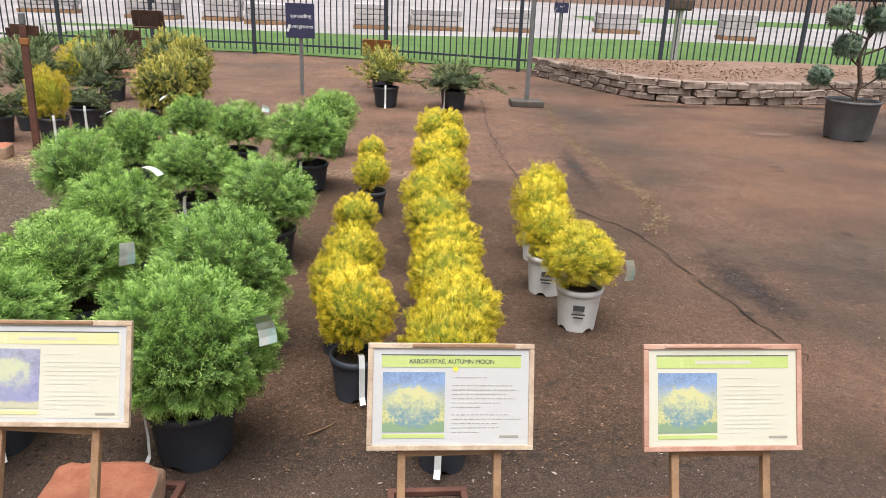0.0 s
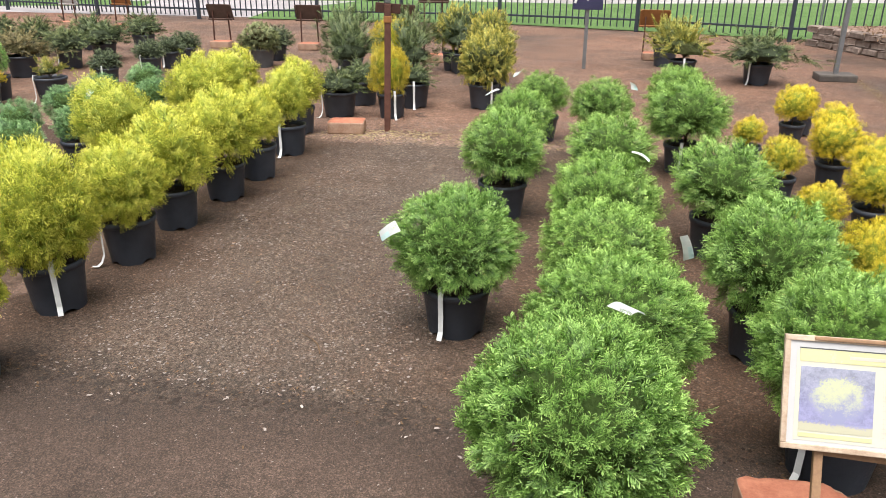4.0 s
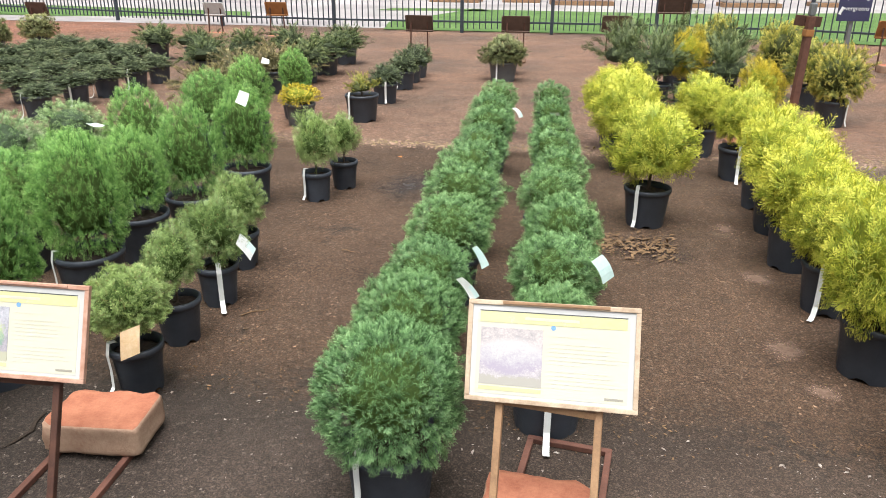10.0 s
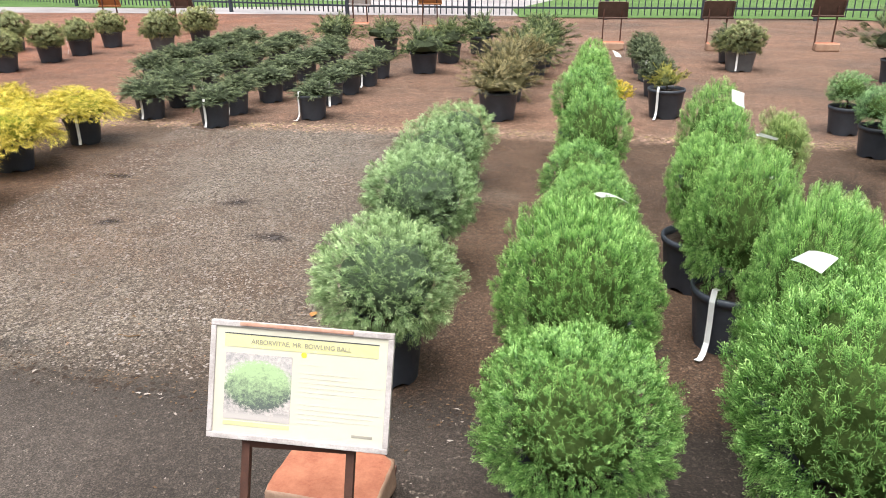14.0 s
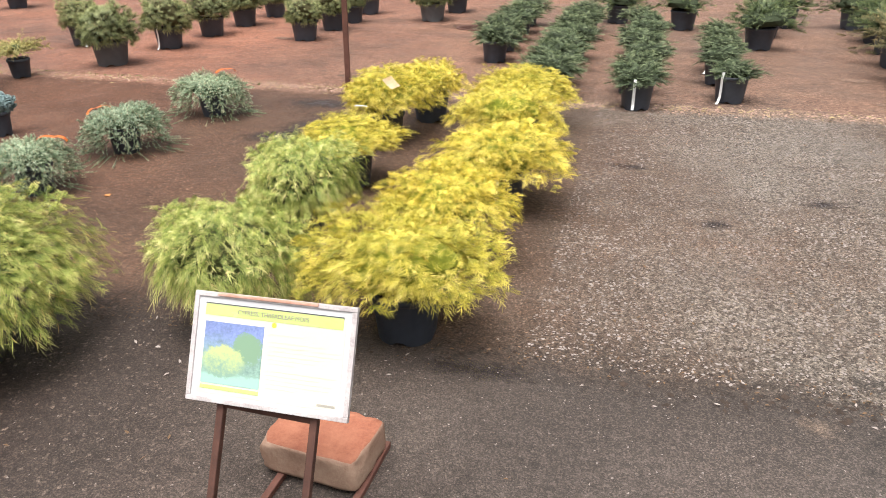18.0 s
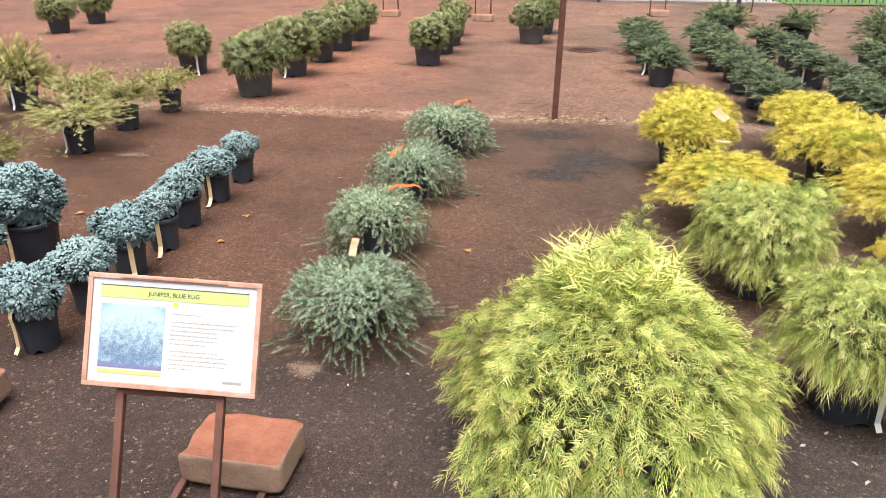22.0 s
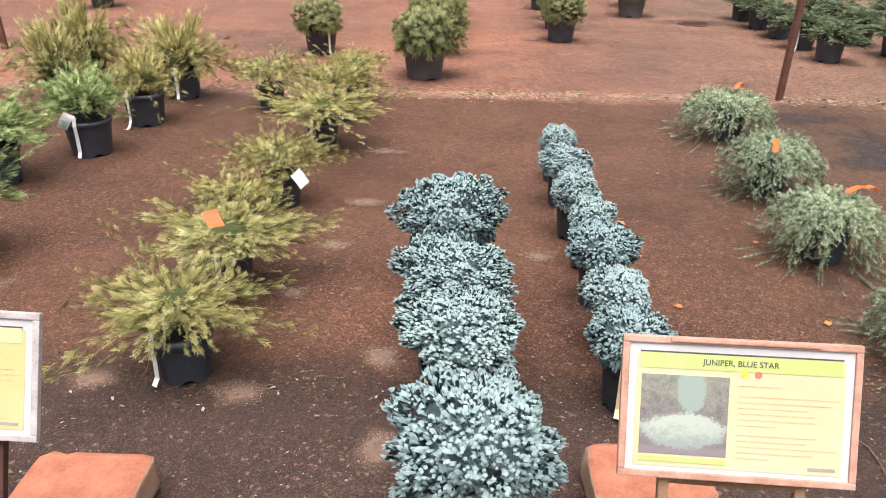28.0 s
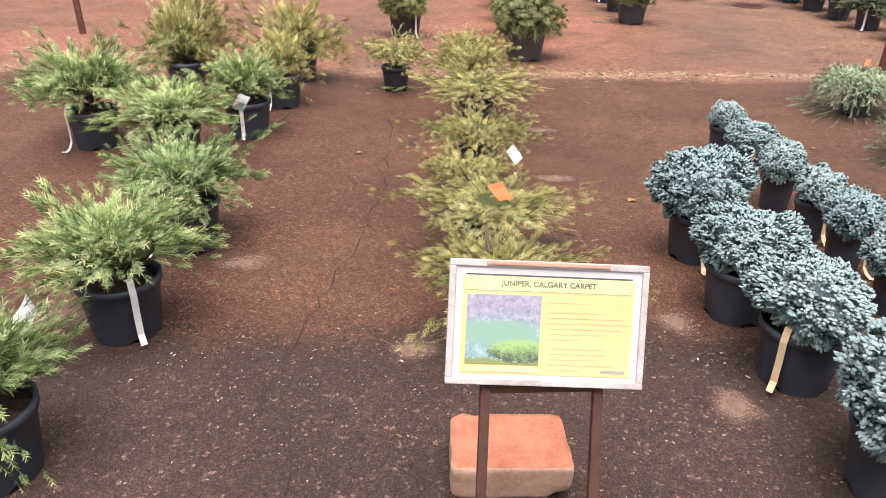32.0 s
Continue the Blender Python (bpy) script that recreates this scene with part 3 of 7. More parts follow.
def bud_spray():
    """A stubby shoot packed with short blue needles: a blunt bud with a few needles standing off."""
    rings = [(0.0, 0.1), (0.62, 0.2)]
    vs = [(q * math.cos(a), y, q * math.sin(a)) for i, (y, q) in enumerate(rings) for a in [2 * math.pi * (k + 0.5 * i) / 4 for k in range(4)]] + [(0, 1.0, 0)]
    fs = []
    for k in range(4):
        a, b, c, d = k, (k + 1) % 4, 4 + k, 4 + (k + 1) % 4
        fs += [(a, c, b), (b, c, d), (c, 8, d)]
    for k in range(5):
        a = 2 * math.pi * (k + 0.3) / 5
        y = 0.35 + 0.12 * (k % 3)
        j = len(vs)
        ca, sa = math.cos(a), math.sin(a)
        vs += [(0.13 * ca - 0.04 * sa, y, 0.13 * sa + 0.04 * ca), (0.13 * ca + 0.04 * sa, y, 0.13 * sa - 0.04 * ca), (0.31 * ca, y + 0.3, 0.31 * sa)]
        fs.append((j, j + 1, j + 2))
    return np.array(vs, float), np.array(fs)


def scatter(template, pos, ways, size, droop, rng, roll_up=None):
    """Copies of a spray at pos, along ways; returns vertices, faces and how near its tip each vertex is."""
    tv, tf = template
    n = len(pos)
    y = norm(ways)
    ref = norm(rng.normal(size=(n, 3)) + (0 if roll_up is None else np.array(roll_up) * 1.0))
    x = norm(np.cross(y, ref))
    z = np.cross(x, y)
    size = np.asarray(size)[:, None, None]
    v = pos[:, None, :] + size * (tv[None, :, 0:1] * x[:, None] + tv[None, :, 1:2] * y[:, None] + tv[None, :, 2:3] * z[:, None])
    v[:, :, 2] -= (np.asarray(droop)[:, None] if np.ndim(droop) else droop) * size[:, :, 0] * tv[None, :, 1] ** 2
    f = (tf[None] + (np.arange(n) * len(tv))[:, None, None]).reshape(-1, 3)
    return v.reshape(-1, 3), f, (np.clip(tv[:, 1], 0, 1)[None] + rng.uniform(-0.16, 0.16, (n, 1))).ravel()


def lumps(d, seed, amp, freq):
    """Smooth uneven swelling over directions d."""
    r = np.random.RandomState(seed)
    out = np.zeros(len(d))
    for _ in range(7):
        k = r.normal(size=3) * freq
        out += np.sin(d @ k + r.uniform(0, 6.3))
    return 1 + amp * out / 7 * 1.8


def sphere_ways(n, rng, low=-0.8):
    z = rng.uniform(low, 1, n)
    a = rng.uniform(0, 2 * math.pi, n)
    s = np.sqrt(1 - z * z)
    return np.stack([s * np.cos(a), s * np.sin(a), z], 1)


# lumpy solid added to fill a crown; its dark colour stands for shaded gaps
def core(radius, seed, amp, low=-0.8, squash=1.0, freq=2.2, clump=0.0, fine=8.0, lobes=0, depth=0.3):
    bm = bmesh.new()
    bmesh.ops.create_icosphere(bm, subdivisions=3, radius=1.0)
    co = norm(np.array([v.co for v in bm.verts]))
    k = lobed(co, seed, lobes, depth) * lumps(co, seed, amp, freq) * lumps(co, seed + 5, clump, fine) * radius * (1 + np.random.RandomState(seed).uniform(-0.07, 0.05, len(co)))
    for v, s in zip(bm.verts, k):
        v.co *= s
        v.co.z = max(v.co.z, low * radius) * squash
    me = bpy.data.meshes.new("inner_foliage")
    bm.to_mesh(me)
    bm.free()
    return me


def join_foliage(name, pieces, material, soft=0.65):
    vs, fs, ts, k = [], [], [], 0
    for v, f, t in pieces:
        vs.append(v), fs.append(f + k), ts.append(t)
        k += len(v)
    v, f = np.concatenate(vs), np.concatenate(fs)
    # the leaves' normals follow the crown's bulk, as a dense crown scatters light
    out = norm(v - np.array([0, 0, -0.25]))
    a, b, c = v[f[:, 0]], v[f[:, 1]], v[f[:, 2]]
    g = np.cross(b - a, c - a)
    turn = (g * out[f[:, 0]]).sum(1) < 0
    f[turn] = f[turn][:, ::-1]
    g = norm(np.where(turn[:, None], -g, g))
    nv = np.zeros_like(v)
    for k in range(3):
        nv[f[:, k]] += g
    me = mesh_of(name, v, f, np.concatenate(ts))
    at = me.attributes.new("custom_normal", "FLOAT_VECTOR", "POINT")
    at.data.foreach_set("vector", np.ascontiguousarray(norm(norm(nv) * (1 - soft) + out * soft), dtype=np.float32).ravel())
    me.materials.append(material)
    return me


def scatter_mixed(templates, pos, ways, size, droop, rng, roll_up=None):
    """The same with sprays of several shapes by turns."""
    if isinstance(templates, tuple):
        templates = [templates]
    out = []
    for k, t in enumerate(templates):
        sl = slice(k, None, len(templates))
        out.append(scatter(t, pos[sl], ways[sl], size[sl], droop[sl] if np.ndim(droop) else droop, rng, roll_up))
    return out


def fitted(me, inner, wide=96, tall=99):
    """Scales a crown to a bulk radius and a top of 1."""
    co = np.empty(len(me.vertices) * 3, np.float32)
    me.vertices.foreach_get("co", co)
    co = co.reshape(-1, 3)
    h = 1 / np.percentile(np.hypot(co[:, 0], co[:, 1]), wide)
    v = 1 / np.percentile(co[:, 2], tall)
    me.transform(Matrix.Diagonal((h, h, v, 1)))
    inner.transform(Matrix.Diagonal((h, h, v, 1)))
    return me, inner


def lobed(d, seed, count, depth):
    """Several mounds grown together, with valleys between them."""
    if not count:
        return np.ones(len(d))
    r = np.random.RandomState(seed + 77)
    c = sphere_ways(count, r, -0.2)
    near = np.max(np.exp(-(1 - d @ c.T) * 4.0) * r.uniform(0.8, 1.0, count), axis=1)
    return 1 - depth + depth * 1.1 * near


def globe_crown(material, seed, n=1000, size=0.3, template=None, amp=0.1, freq=2.2, up=0.5, low=-0.8, droop=0.1, layers=1.5, wild=0.35, clump=0.05, fine=8.0, inside=0.6, skirt=1.25, lobes=0, depth=0.35):
    """A dense crown of sprays: swellings at two scales, drooping fronds below."""
    rng = np.random.RandomState(seed)
    d = sphere_ways(n, rng, low)
    rad = lobed(d, seed, lobes, depth) * lumps(d, seed, amp, freq) * lumps(d, seed + 5, clump, fine) * (1 - 0.2 * rng.uniform(0, 1, n) ** 2 * layers)
    lean = np.where(d[:, 2:3] > -0.25, up, -0.35)
    way = norm(d * 0.75 + lean * np.array([0, 0, 1]) + rng.normal(size=(n, 3)) * wild)
    sz = size * rng.uniform(0.6, 1.45, n) * np.where(d[:, 2] < -0.3, skirt, 1.0)
    pos = d * rad[:, None] - way * sz[:, None] * 0.72
    pieces = scatter_mixed(template, pos, way, sz, droop, rng)
    return fitted(join_foliage("foliage", pieces, material), core(inside, seed, amp, low, 1.0, freq, clump, fine, lobes, depth))


def boughs_of(d, count, seed):
    """Boughs spread evenly over a crown: for each direction, its bough's own direction and how far out from it (1: half way to the next)."""
    r = np.random.RandomState(seed + 31)
    k = np.arange(count) + 0.5
    z = 1 - 1.75 * k / count
    a = k * 2.39996 + r.uniform(0, 6.3)
    c = np.stack([np.sqrt(1 - z * z) * np.cos(a), np.sqrt(1 - z * z) * np.sin(a), z], 1)
    c = norm(c + r.normal(size=c.shape) * 0.55 / math.sqrt(count))
    dots = d @ c.T
    near = np.argmax(dots, axis=1)
    apart = np.arccos(np.clip(dots[np.arange(len(d)), near], -1, 1)) / (1.9 / math.sqrt(count))
    return c[near], apart, r.uniform(0.94, 1.04, count)[near]


def mound_crown(material, seed, n=3000, size=0.18, template=None, boughs=110, gap=0.16, amp=0.06, freq=2.2, up=0.6, low=-0.75, wild=0.28, droop=0.1, layers=1.0, inside=0.57, lobes=0, depth=0.2, flare=0.5, skirt=1.0, stray=0, soft=0.45):
    """A dense clipped-looking crown: short sprays gathered in boughs, with dark gaps between these."""
    rng = np.random.RandomState(seed)
    d = sphere_ways(n, rng, low)
    own, apart, reach = boughs_of(d, boughs, seed)
    rad = lobed(d, seed, lobes, depth) * lumps(d, seed, amp, freq) * reach * (1 - gap * np.clip(apart, 0, 1.6) ** 2) * (1 - 0.14 * layers * rng.uniform(0, 1, n) ** 2)
    lean = np.where(d[:, 2:3] > -0.3, up, up - 0.9 * skirt)
    way = norm(d * (1 - flare) + (d - own * 0.35) * flare * 1.6 + lean * np.array([0, 0, 1]) * 0.7 + rng.normal(size=(n, 3)) * wild)
    sz = size * rng.uniform(0.65, 1.3, n)
    pos = d * rad[:, None] - way * sz[:, None] * 0.8
    if stray:
        k = rng.choice(n, stray, replace=False)
        pos[k] += way[k] * size * rng.uniform(0.3, 0.75, (stray, 1))
    pieces = scatter_mixed(template, pos, way, sz, droop, rng)
    return fitted(join_foliage("foliage", pieces, material, soft), core(inside, seed, amp, low, 1.0, freq, 0.08, 8.0, lobes, depth), 97.5, 99.3)


def mop_crown(material, seed, n=620, size=0.62, template=None, droop=0.85, flat=0.75, wild=0.4, low=-0.35, whips=0, skirt=0.0, cone=0.0):
    """Threads that arch out of the middle and hang over, in loose tiers; whips: upright wisps on top."""
    rng = np.random.RandomState(seed)
    d = sphere_ways(n, rng, low)
    rad = lumps(d, seed, 0.3, 2.6) * lumps(d, seed + 3, 0.16, 6.5) * rng.uniform(0.62, 0.95, n)
    out = np.array([1, 1, 0.35])
    way = norm(d * out + np.array([0, 0, 0.3]) + rng.normal(size=(n, 3)) * wild)
    sz = size * rng.uniform(0.55, 1.25, n)
    pos = d * rad[:, None] * np.array([0.92, 0.92, flat]) - way * sz[:, None] * 0.35
    pos[:, :2] *= (1 - cone * np.clip(pos[:, 2:3], 0, 1))
    dr = droop * rng.uniform(0.4, 1.3, n) * np.where(d[:, 2] < 0.2, 1.25 + skirt, 0.75)
    if whips:
        k = sphere_ways(whips, rng, 0.8)
        ww = norm(k * 0.4 + np.array([0, 0, 0.9]) + rng.normal(size=(whips, 3)) * 0.3)
        pos, way = np.concatenate([pos, k * np.array([0.6 - 0.3 * cone, 0.6 - 0.3 * cone, 0.72])]), np.concatenate([way, ww])
        sz, dr = np.concatenate([sz, size * rng.uniform(0.9, 2.9, whips)]), np.concatenate([dr, np.full(whips, 0.1)])
    pieces = scatter_mixed(template, pos, way, sz, dr, rng)
    return fitted(join_foliage("foliage", pieces, material, 0.42), core(0.55, seed, 0.12, -0.4, flat), 95, 98.5 if whips else 99.5)


def spread_crown(material, seed, boughs=60, reach=1.1, template=None, rise=(-0.05, 0.6), side=0.4, per=13, droop=0.1, flat=0.45, size=0.26, sag=0.12, inside=0.17, wide=88, plume=0.0, loose=0.05):
    """Arching boughs from the middle, set with feathery side sprays."""
    rng = np.random.RandomState(seed)
    P, Wy, S = [], [], []
    for i in range(boughs):
        a = 2 * math.pi * (i * 0.618 + rng.uniform(-0.06, 0.06))
        e = rise[0] + (rise[1] - rise[0]) * rng.uniform(0, 1) ** 1.3
        L = reach * rng.uniform(0.55, 1.0) * (1 - 0.45 * max(e, 0) / 1.3)
        if i % 7 == 0 and e < 0.5:
            L *= 1.25 + plume
        d = np.array([math.cos(a) * math.cos(e), math.sin(a) * math.cos(e), math.sin(e)])
        for k in range(per):
            u = 0.2 + 0.8 * (k + rng.uniform(0, 0.9)) / per
            p = d * L * u
            p[2] -= sag * L * u * u
            p += rng.normal(size=3) * loose
            tan = d.copy()
            tan[2] -= 1.2 * sag * u
            w = tan + rng.normal(size=3) * side * (1.15 - u) + np.array([0, 0, 0.1])
            P.append(p - w / np.linalg.norm(w) * size * 0.4), Wy.append(w), S.append(size * rng.uniform(0.6, 1.15) * (1.1 - 0.25 * u))
    pieces = scatter_mixed(template, np.array(P), np.array(Wy), np.array(S), droop, rng, (0, 0, 1.2))
    return fitted(join_foliage("foliage", pieces, material), core(inside, seed, 0.2, -0.3, flat), wide, 99)


def rug_crown(material, seed, stems=130, template=None):
    """Trailing stems that spill over the pot's rim and down to the ground."""
    rng = np.random.RandomState(seed)
    P, Wy, S = [], [], []
    for i in range(stems):
        a = rng.uniform(0, 2 * math.pi)
        out, fall, hump = rng.uniform(0.5, 1.0), rng.uniform(0.35, 1.0), rng.uniform(0.1, 0.33)
        gap = math.cos(3 * a + seed) > 0.82
        for k in range(14):
            u = (k + rng.uniform(0, 1)) / 14
            if gap and u > 0.72:
                break
            x = out * math.sin(1.57 * u) ** 0.85
            z = hump * math.sin(min(u + 0.25, 0.75) * 2.1) - 0.85 * fall * (max(u - 0.3, 0) / 0.7) ** 1.35
            p = np.array([x * math.cos(a), x * math.sin(a), max(z, -0.66)])
            w = np.array([math.cos(a) * 0.7, math.sin(a) * 0.7, 0.5 - 1.35 * max(u - 0.3, 0)]) + rng.normal(size=3) * 0.4
            P.append(p), Wy.append(w), S.append(rng.uniform(0.11, 0.2))
        if i % 9 == 0:
            for k in range(5):
                s = out + 0.05 + 0.1 * k
                P.append(np.array([s * math.cos(a), s * math.sin(a), -0.55 - 0.02 * k])), Wy.append(np.array([math.cos(a), math.sin(a), 0.05])), S.append(0.17)
    piece = scatter(template, np.array(P), np.array(Wy), np.array(S), 0.12, rng)
    return join_foliage("foliage", [piece], material), core(0.5, seed, 0.1, -0.1, 0.45)


FAN = [twig_spray(k, 5, 0.028, 0.72, 1) for k in range(3)]
FAN_FINE = [twig_spray(10 + k, 4, 0.03, 0.62, 1) for k in range(3)]
FAN_OPEN = [twig_spray(20 + k, 5, 0.026, 0.85, 1, 0.2) for k in range(3)]
FAN_THIN = [twig_spray(50 + k, 4, 0.028, 0.66, 0) for k in range(3)]
OPEN_THIN = [twig_spray(60 + k, 4, 0.026, 0.8, 0, 0.2) for k in range(3)]
PLUME = [twig_spray(25 + k, 6, 0.019, 0.55, 3, 0.05, blade) for k in range(3)]
LACE = [twig_spray(40 + k, 6, 0.0145, 0.75, 3, (-0.25, 0.25, 0.4, -0.1)[k], blade) for k in range(4)]
FEATHER, NEEDLES = [feather_spray(10, 0.024, 0.13), feather_spray(9, 0.026, 0.18)], [feather_spray(8, 0.03, 0.18), feather_spray(7, 0.034, 0.26)]
TUFT, BUD = tuft_spray(9, 0.05, 0.5), bud_spray()

# ---- the large structure ----
def sheet(name, corners, z, material, label, category):
    bm = bmesh.new()
    bm.faces.new([bm.verts.new((x, y, z)) for x, y in corners])
    ob = part(name, bm, material, None)
    return tagged(ob, label, category, kind="structure")


sheet("ground", ((-400, -300), (400, -300), (400, 500), (-400, 500)), 0.0, ground_mat, "worn red-brown asphalt with silt and loose gravel", "ground")
sheet("pavement", ((-60, 15.6), (60, 15.6), (60, 75), (-60, 75)), 0.006, paving_mat, "pale washed-out yard paving beyond the fence", "pavement")
sheet("lawn", ((-8.6, 15.25), (-8.9, 17), (-7.6, 21.6), (-2, 21.2), (6, 23.4), (30, 24), (30, 13.6), (2.2, 13.7), (-3, 15.25)), 0.014, lawn_mat, "strip of bright mown grass outside the fence", "grass")
sheet("lawn", ((-34, 17.4), (-33, 21), (-20, 20.4), (-13.2, 19.3), (-12.6, 17.9), (-17, 16.9)), 0.014, lawn_mat, "patch of mown grass beside the pale paving", "grass")
sheet("lawn", ((-10.2, 20.6), (-9.9, 21.6), (-7.4, 21.9), (-7.0, 20.9)), 0.014, lawn_mat, "small island of grass in the paving", "grass")
sheet("lawn", ((8, 36), (8, 42), (46, 48), (46, 40)), 0.014, lawn_mat, "far strip of grass beyond the yard", "grass")


def fence():
    """Steel picket fence: posts, bottom and top rails, pickets."""
    rng = random.Random(5)
    line = [(-33.9, 21.2), (-29.1, 19.9), (-24.3, 18.6), (-19.6, 17.3), (-15.0, 16.1), (-12.1, 15.3), (-9.55, 15.0), (-6.95, 15.0), (-5.2, 15.02), (-3.25, 15.0), (-0.68, 14.5), (1.72, 13.5), (4.2, 13.35), (6.65, 13.3), (9.1, 13.3), (11.5, 13.3), (14.0, 13.3), (18.5, 13.3)]
    thing = tagged(new("picket_fence"), "tall blue-black steel picket fence round the nursery yard", "fence", kind="structure")
    post_me, pick_me = bpy.data.meshes.new("post"), bpy.data.meshes.new("picket")
    b = box(0.065, 0.065, 1.95, pose(0, 0, 0.975), 0.006)
    add_box(b, 0.08, 0.08, 0.03, pose(0, 0, 1.965), 0.006)
    b.to_mesh(post_me), b.free()
    b = box(0.019, 0.019, 1.72, pose(0, 0, 0.94))
    b.to_mesh(pick_me), b.free()
    post_me.materials.append(fence_mat), pick_me.materials.append(fence_mat)
    near, far = [], bmesh.new()
    for (x0, y0), (x1, y1) in zip(line, line[1:]):
        part("post", post_me, None, thing, at=pose(x0, y0, 0, 0, 0, math.degrees(math.atan2(y1 - y0, x1 - x0))))
        L, a = math.hypot(x1 - x0, y1 - y0), math.degrees(math.atan2(y1 - y0, x1 - x0))
        for z in (0.21, 1.68):
            part("rail", box(L - 0.066, 0.036, 0.036, Matrix(), 0.004), fence_mat, thing, at=pose((x0 + x1) / 2, (y0 + y1) / 2, z, 0, 0, a))
        n = round(L / 0.117)
        for k in range(1, n):
            u = k / n
            near.append((x0 + (x1 - x0) * u, y0 + (y1 - y0) * u, a))
    near.sort(key=lambda p: abs(p[0] + 6.5))
    for i, (x, y, a) in enumerate(near):
        m = pose(x, y, 0.0, rng.uniform(-0.4, 0.4), rng.uniform(-0.3, 0.3), a)
        if i < 260:
            part("picket", pick_me, None, thing, at=m)
        else:
            add_box(far, 0.019, 0.019, 1.72, m @ pose(0, 0, 0.94))
    tagged(part("pickets", far, fence_mat, thing), kind="stuff")
    latch = part("gate_latch", box(0.05, 0.09, 0.14, Matrix(), 0.01), fence_mat, thing, "steel gate latch box", pose(-5.12, 14.95, 0.95))
    return thing


fence()


def retaining_wall():
    rng = random.Random(8)
    thing = tagged(new("garden_wall"), "low curved dry-laid wall of tumbled brown concrete blocks", "wall", kind="structure")
    path = [Vector(p) for p in ((1.95, 13.15), (2.25, 12.5), (2.6, 11.75), (2.9, 11.05), (3.18, 10.55), (3.75, 10.3), (4.5, 10.35), (5.6, 10.7), (7.2, 11.25), (9.4, 12.1), (11.5, 12.7))]
    kinds = []
    for k in range(4):
        bm = box(0.295, 0.2, 0.1, Matrix(), 0.026)
        for v in bm.verts:
            v.co += Vector((rng.uniform(-1, 1), rng.uniform(-1, 1), rng.uniform(-0.5, 0.5))) * 0.013
        me = bpy.data.meshes.new("wall_block")
        bm.to_mesh(me), bm.free()
        me.materials.append(wall_block_mat)
        kinds.append(me)
    seg = [(b - a).length for a, b in zip(path, path[1:])]
    total = sum(seg)

    def along(s):
        for a, b, L in zip(path, path[1:], seg):
            if s <= L:
                return a.lerp(b, s / L), math.degrees(math.atan2(b.y - a.y, b.x - a.x))
            s -= L
        return path[-1], 0
    for course in range(3):
        s = 0.15 + 0.15 * (course % 2)
        while s < total - 0.1:
            p, a = along(s)
            part("wall_block", kinds[rng.randrange(4)], None, thing, at=pose(p.x + rng.uniform(-0.01, 0.01), p.y + 0.015 * course + rng.uniform(-0.028, 0.028), 0.05 + 0.101 * course, 0, rng.uniform(-1.5, 1.5), a + rng.uniform(-8, 8)))
            s += 0.305
    bm = bmesh.new()
    vs = [bm.verts.new((p.x + 0.05, p.y + 0.1, 0.24)) for p in path] + [bm.verts.new((11.5, 13.25, 0.33)), bm.verts.new((6, 13.2, 0.36)), bm.verts.new((2.1, 13.4, 0.27))]
    c = bm.verts.new((5.2, 12.1, 0.42))
    for a, b in zip(vs, vs[1:] + vs[:1]):
        bm.faces.new((a, b, c))
    bmesh.ops.recalc_face_normals(bm, faces=bm.faces)
    tagged(part("mulch_bed", bm, mulch_mat, None), "raised bed of shredded brown bark mulch behind the wall", "mulch", kind="structure")
    r = np.random.RandomState(3)
    n = 6500
    pts = np.stack([r.uniform(2.3, 11, n), r.uniform(10.4, 13.2, n), np.full(n, 0.3)], 1)
    keep = [i for i in range(n) if pts[i, 1] > 10.55 + abs(pts[i, 0] - 3.9) * 0.32]
    pts = pts[keep]
    pts[:, 2] = 0.27 + 0.12 * np.clip(1 - np.hypot(pts[:, 0] - 5.2, (pts[:, 1] - 12.1) * 2.2) / 4.5, 0, 1)
    chip = gather([kite((0, 0, 0), (0, 1, 0), 0.22, 0.1)])
    w = r.normal(size=(len(pts), 3)) * np.array([1, 1, 0.3])
    v, f, t = scatter(chip, pts, w, r.uniform(0.02, 0.065, len(pts)), 0, r, (0, 0, 3))
    me = mesh_of("bark_chips", v, f)
    tagged(part("bark_chips", me, litter_mat, None), "scattered bark chips and dead leaves on the raised bed", "mulch", kind="stuff")


retaining_wall()

# ---- potted plants ----
POTS = {}


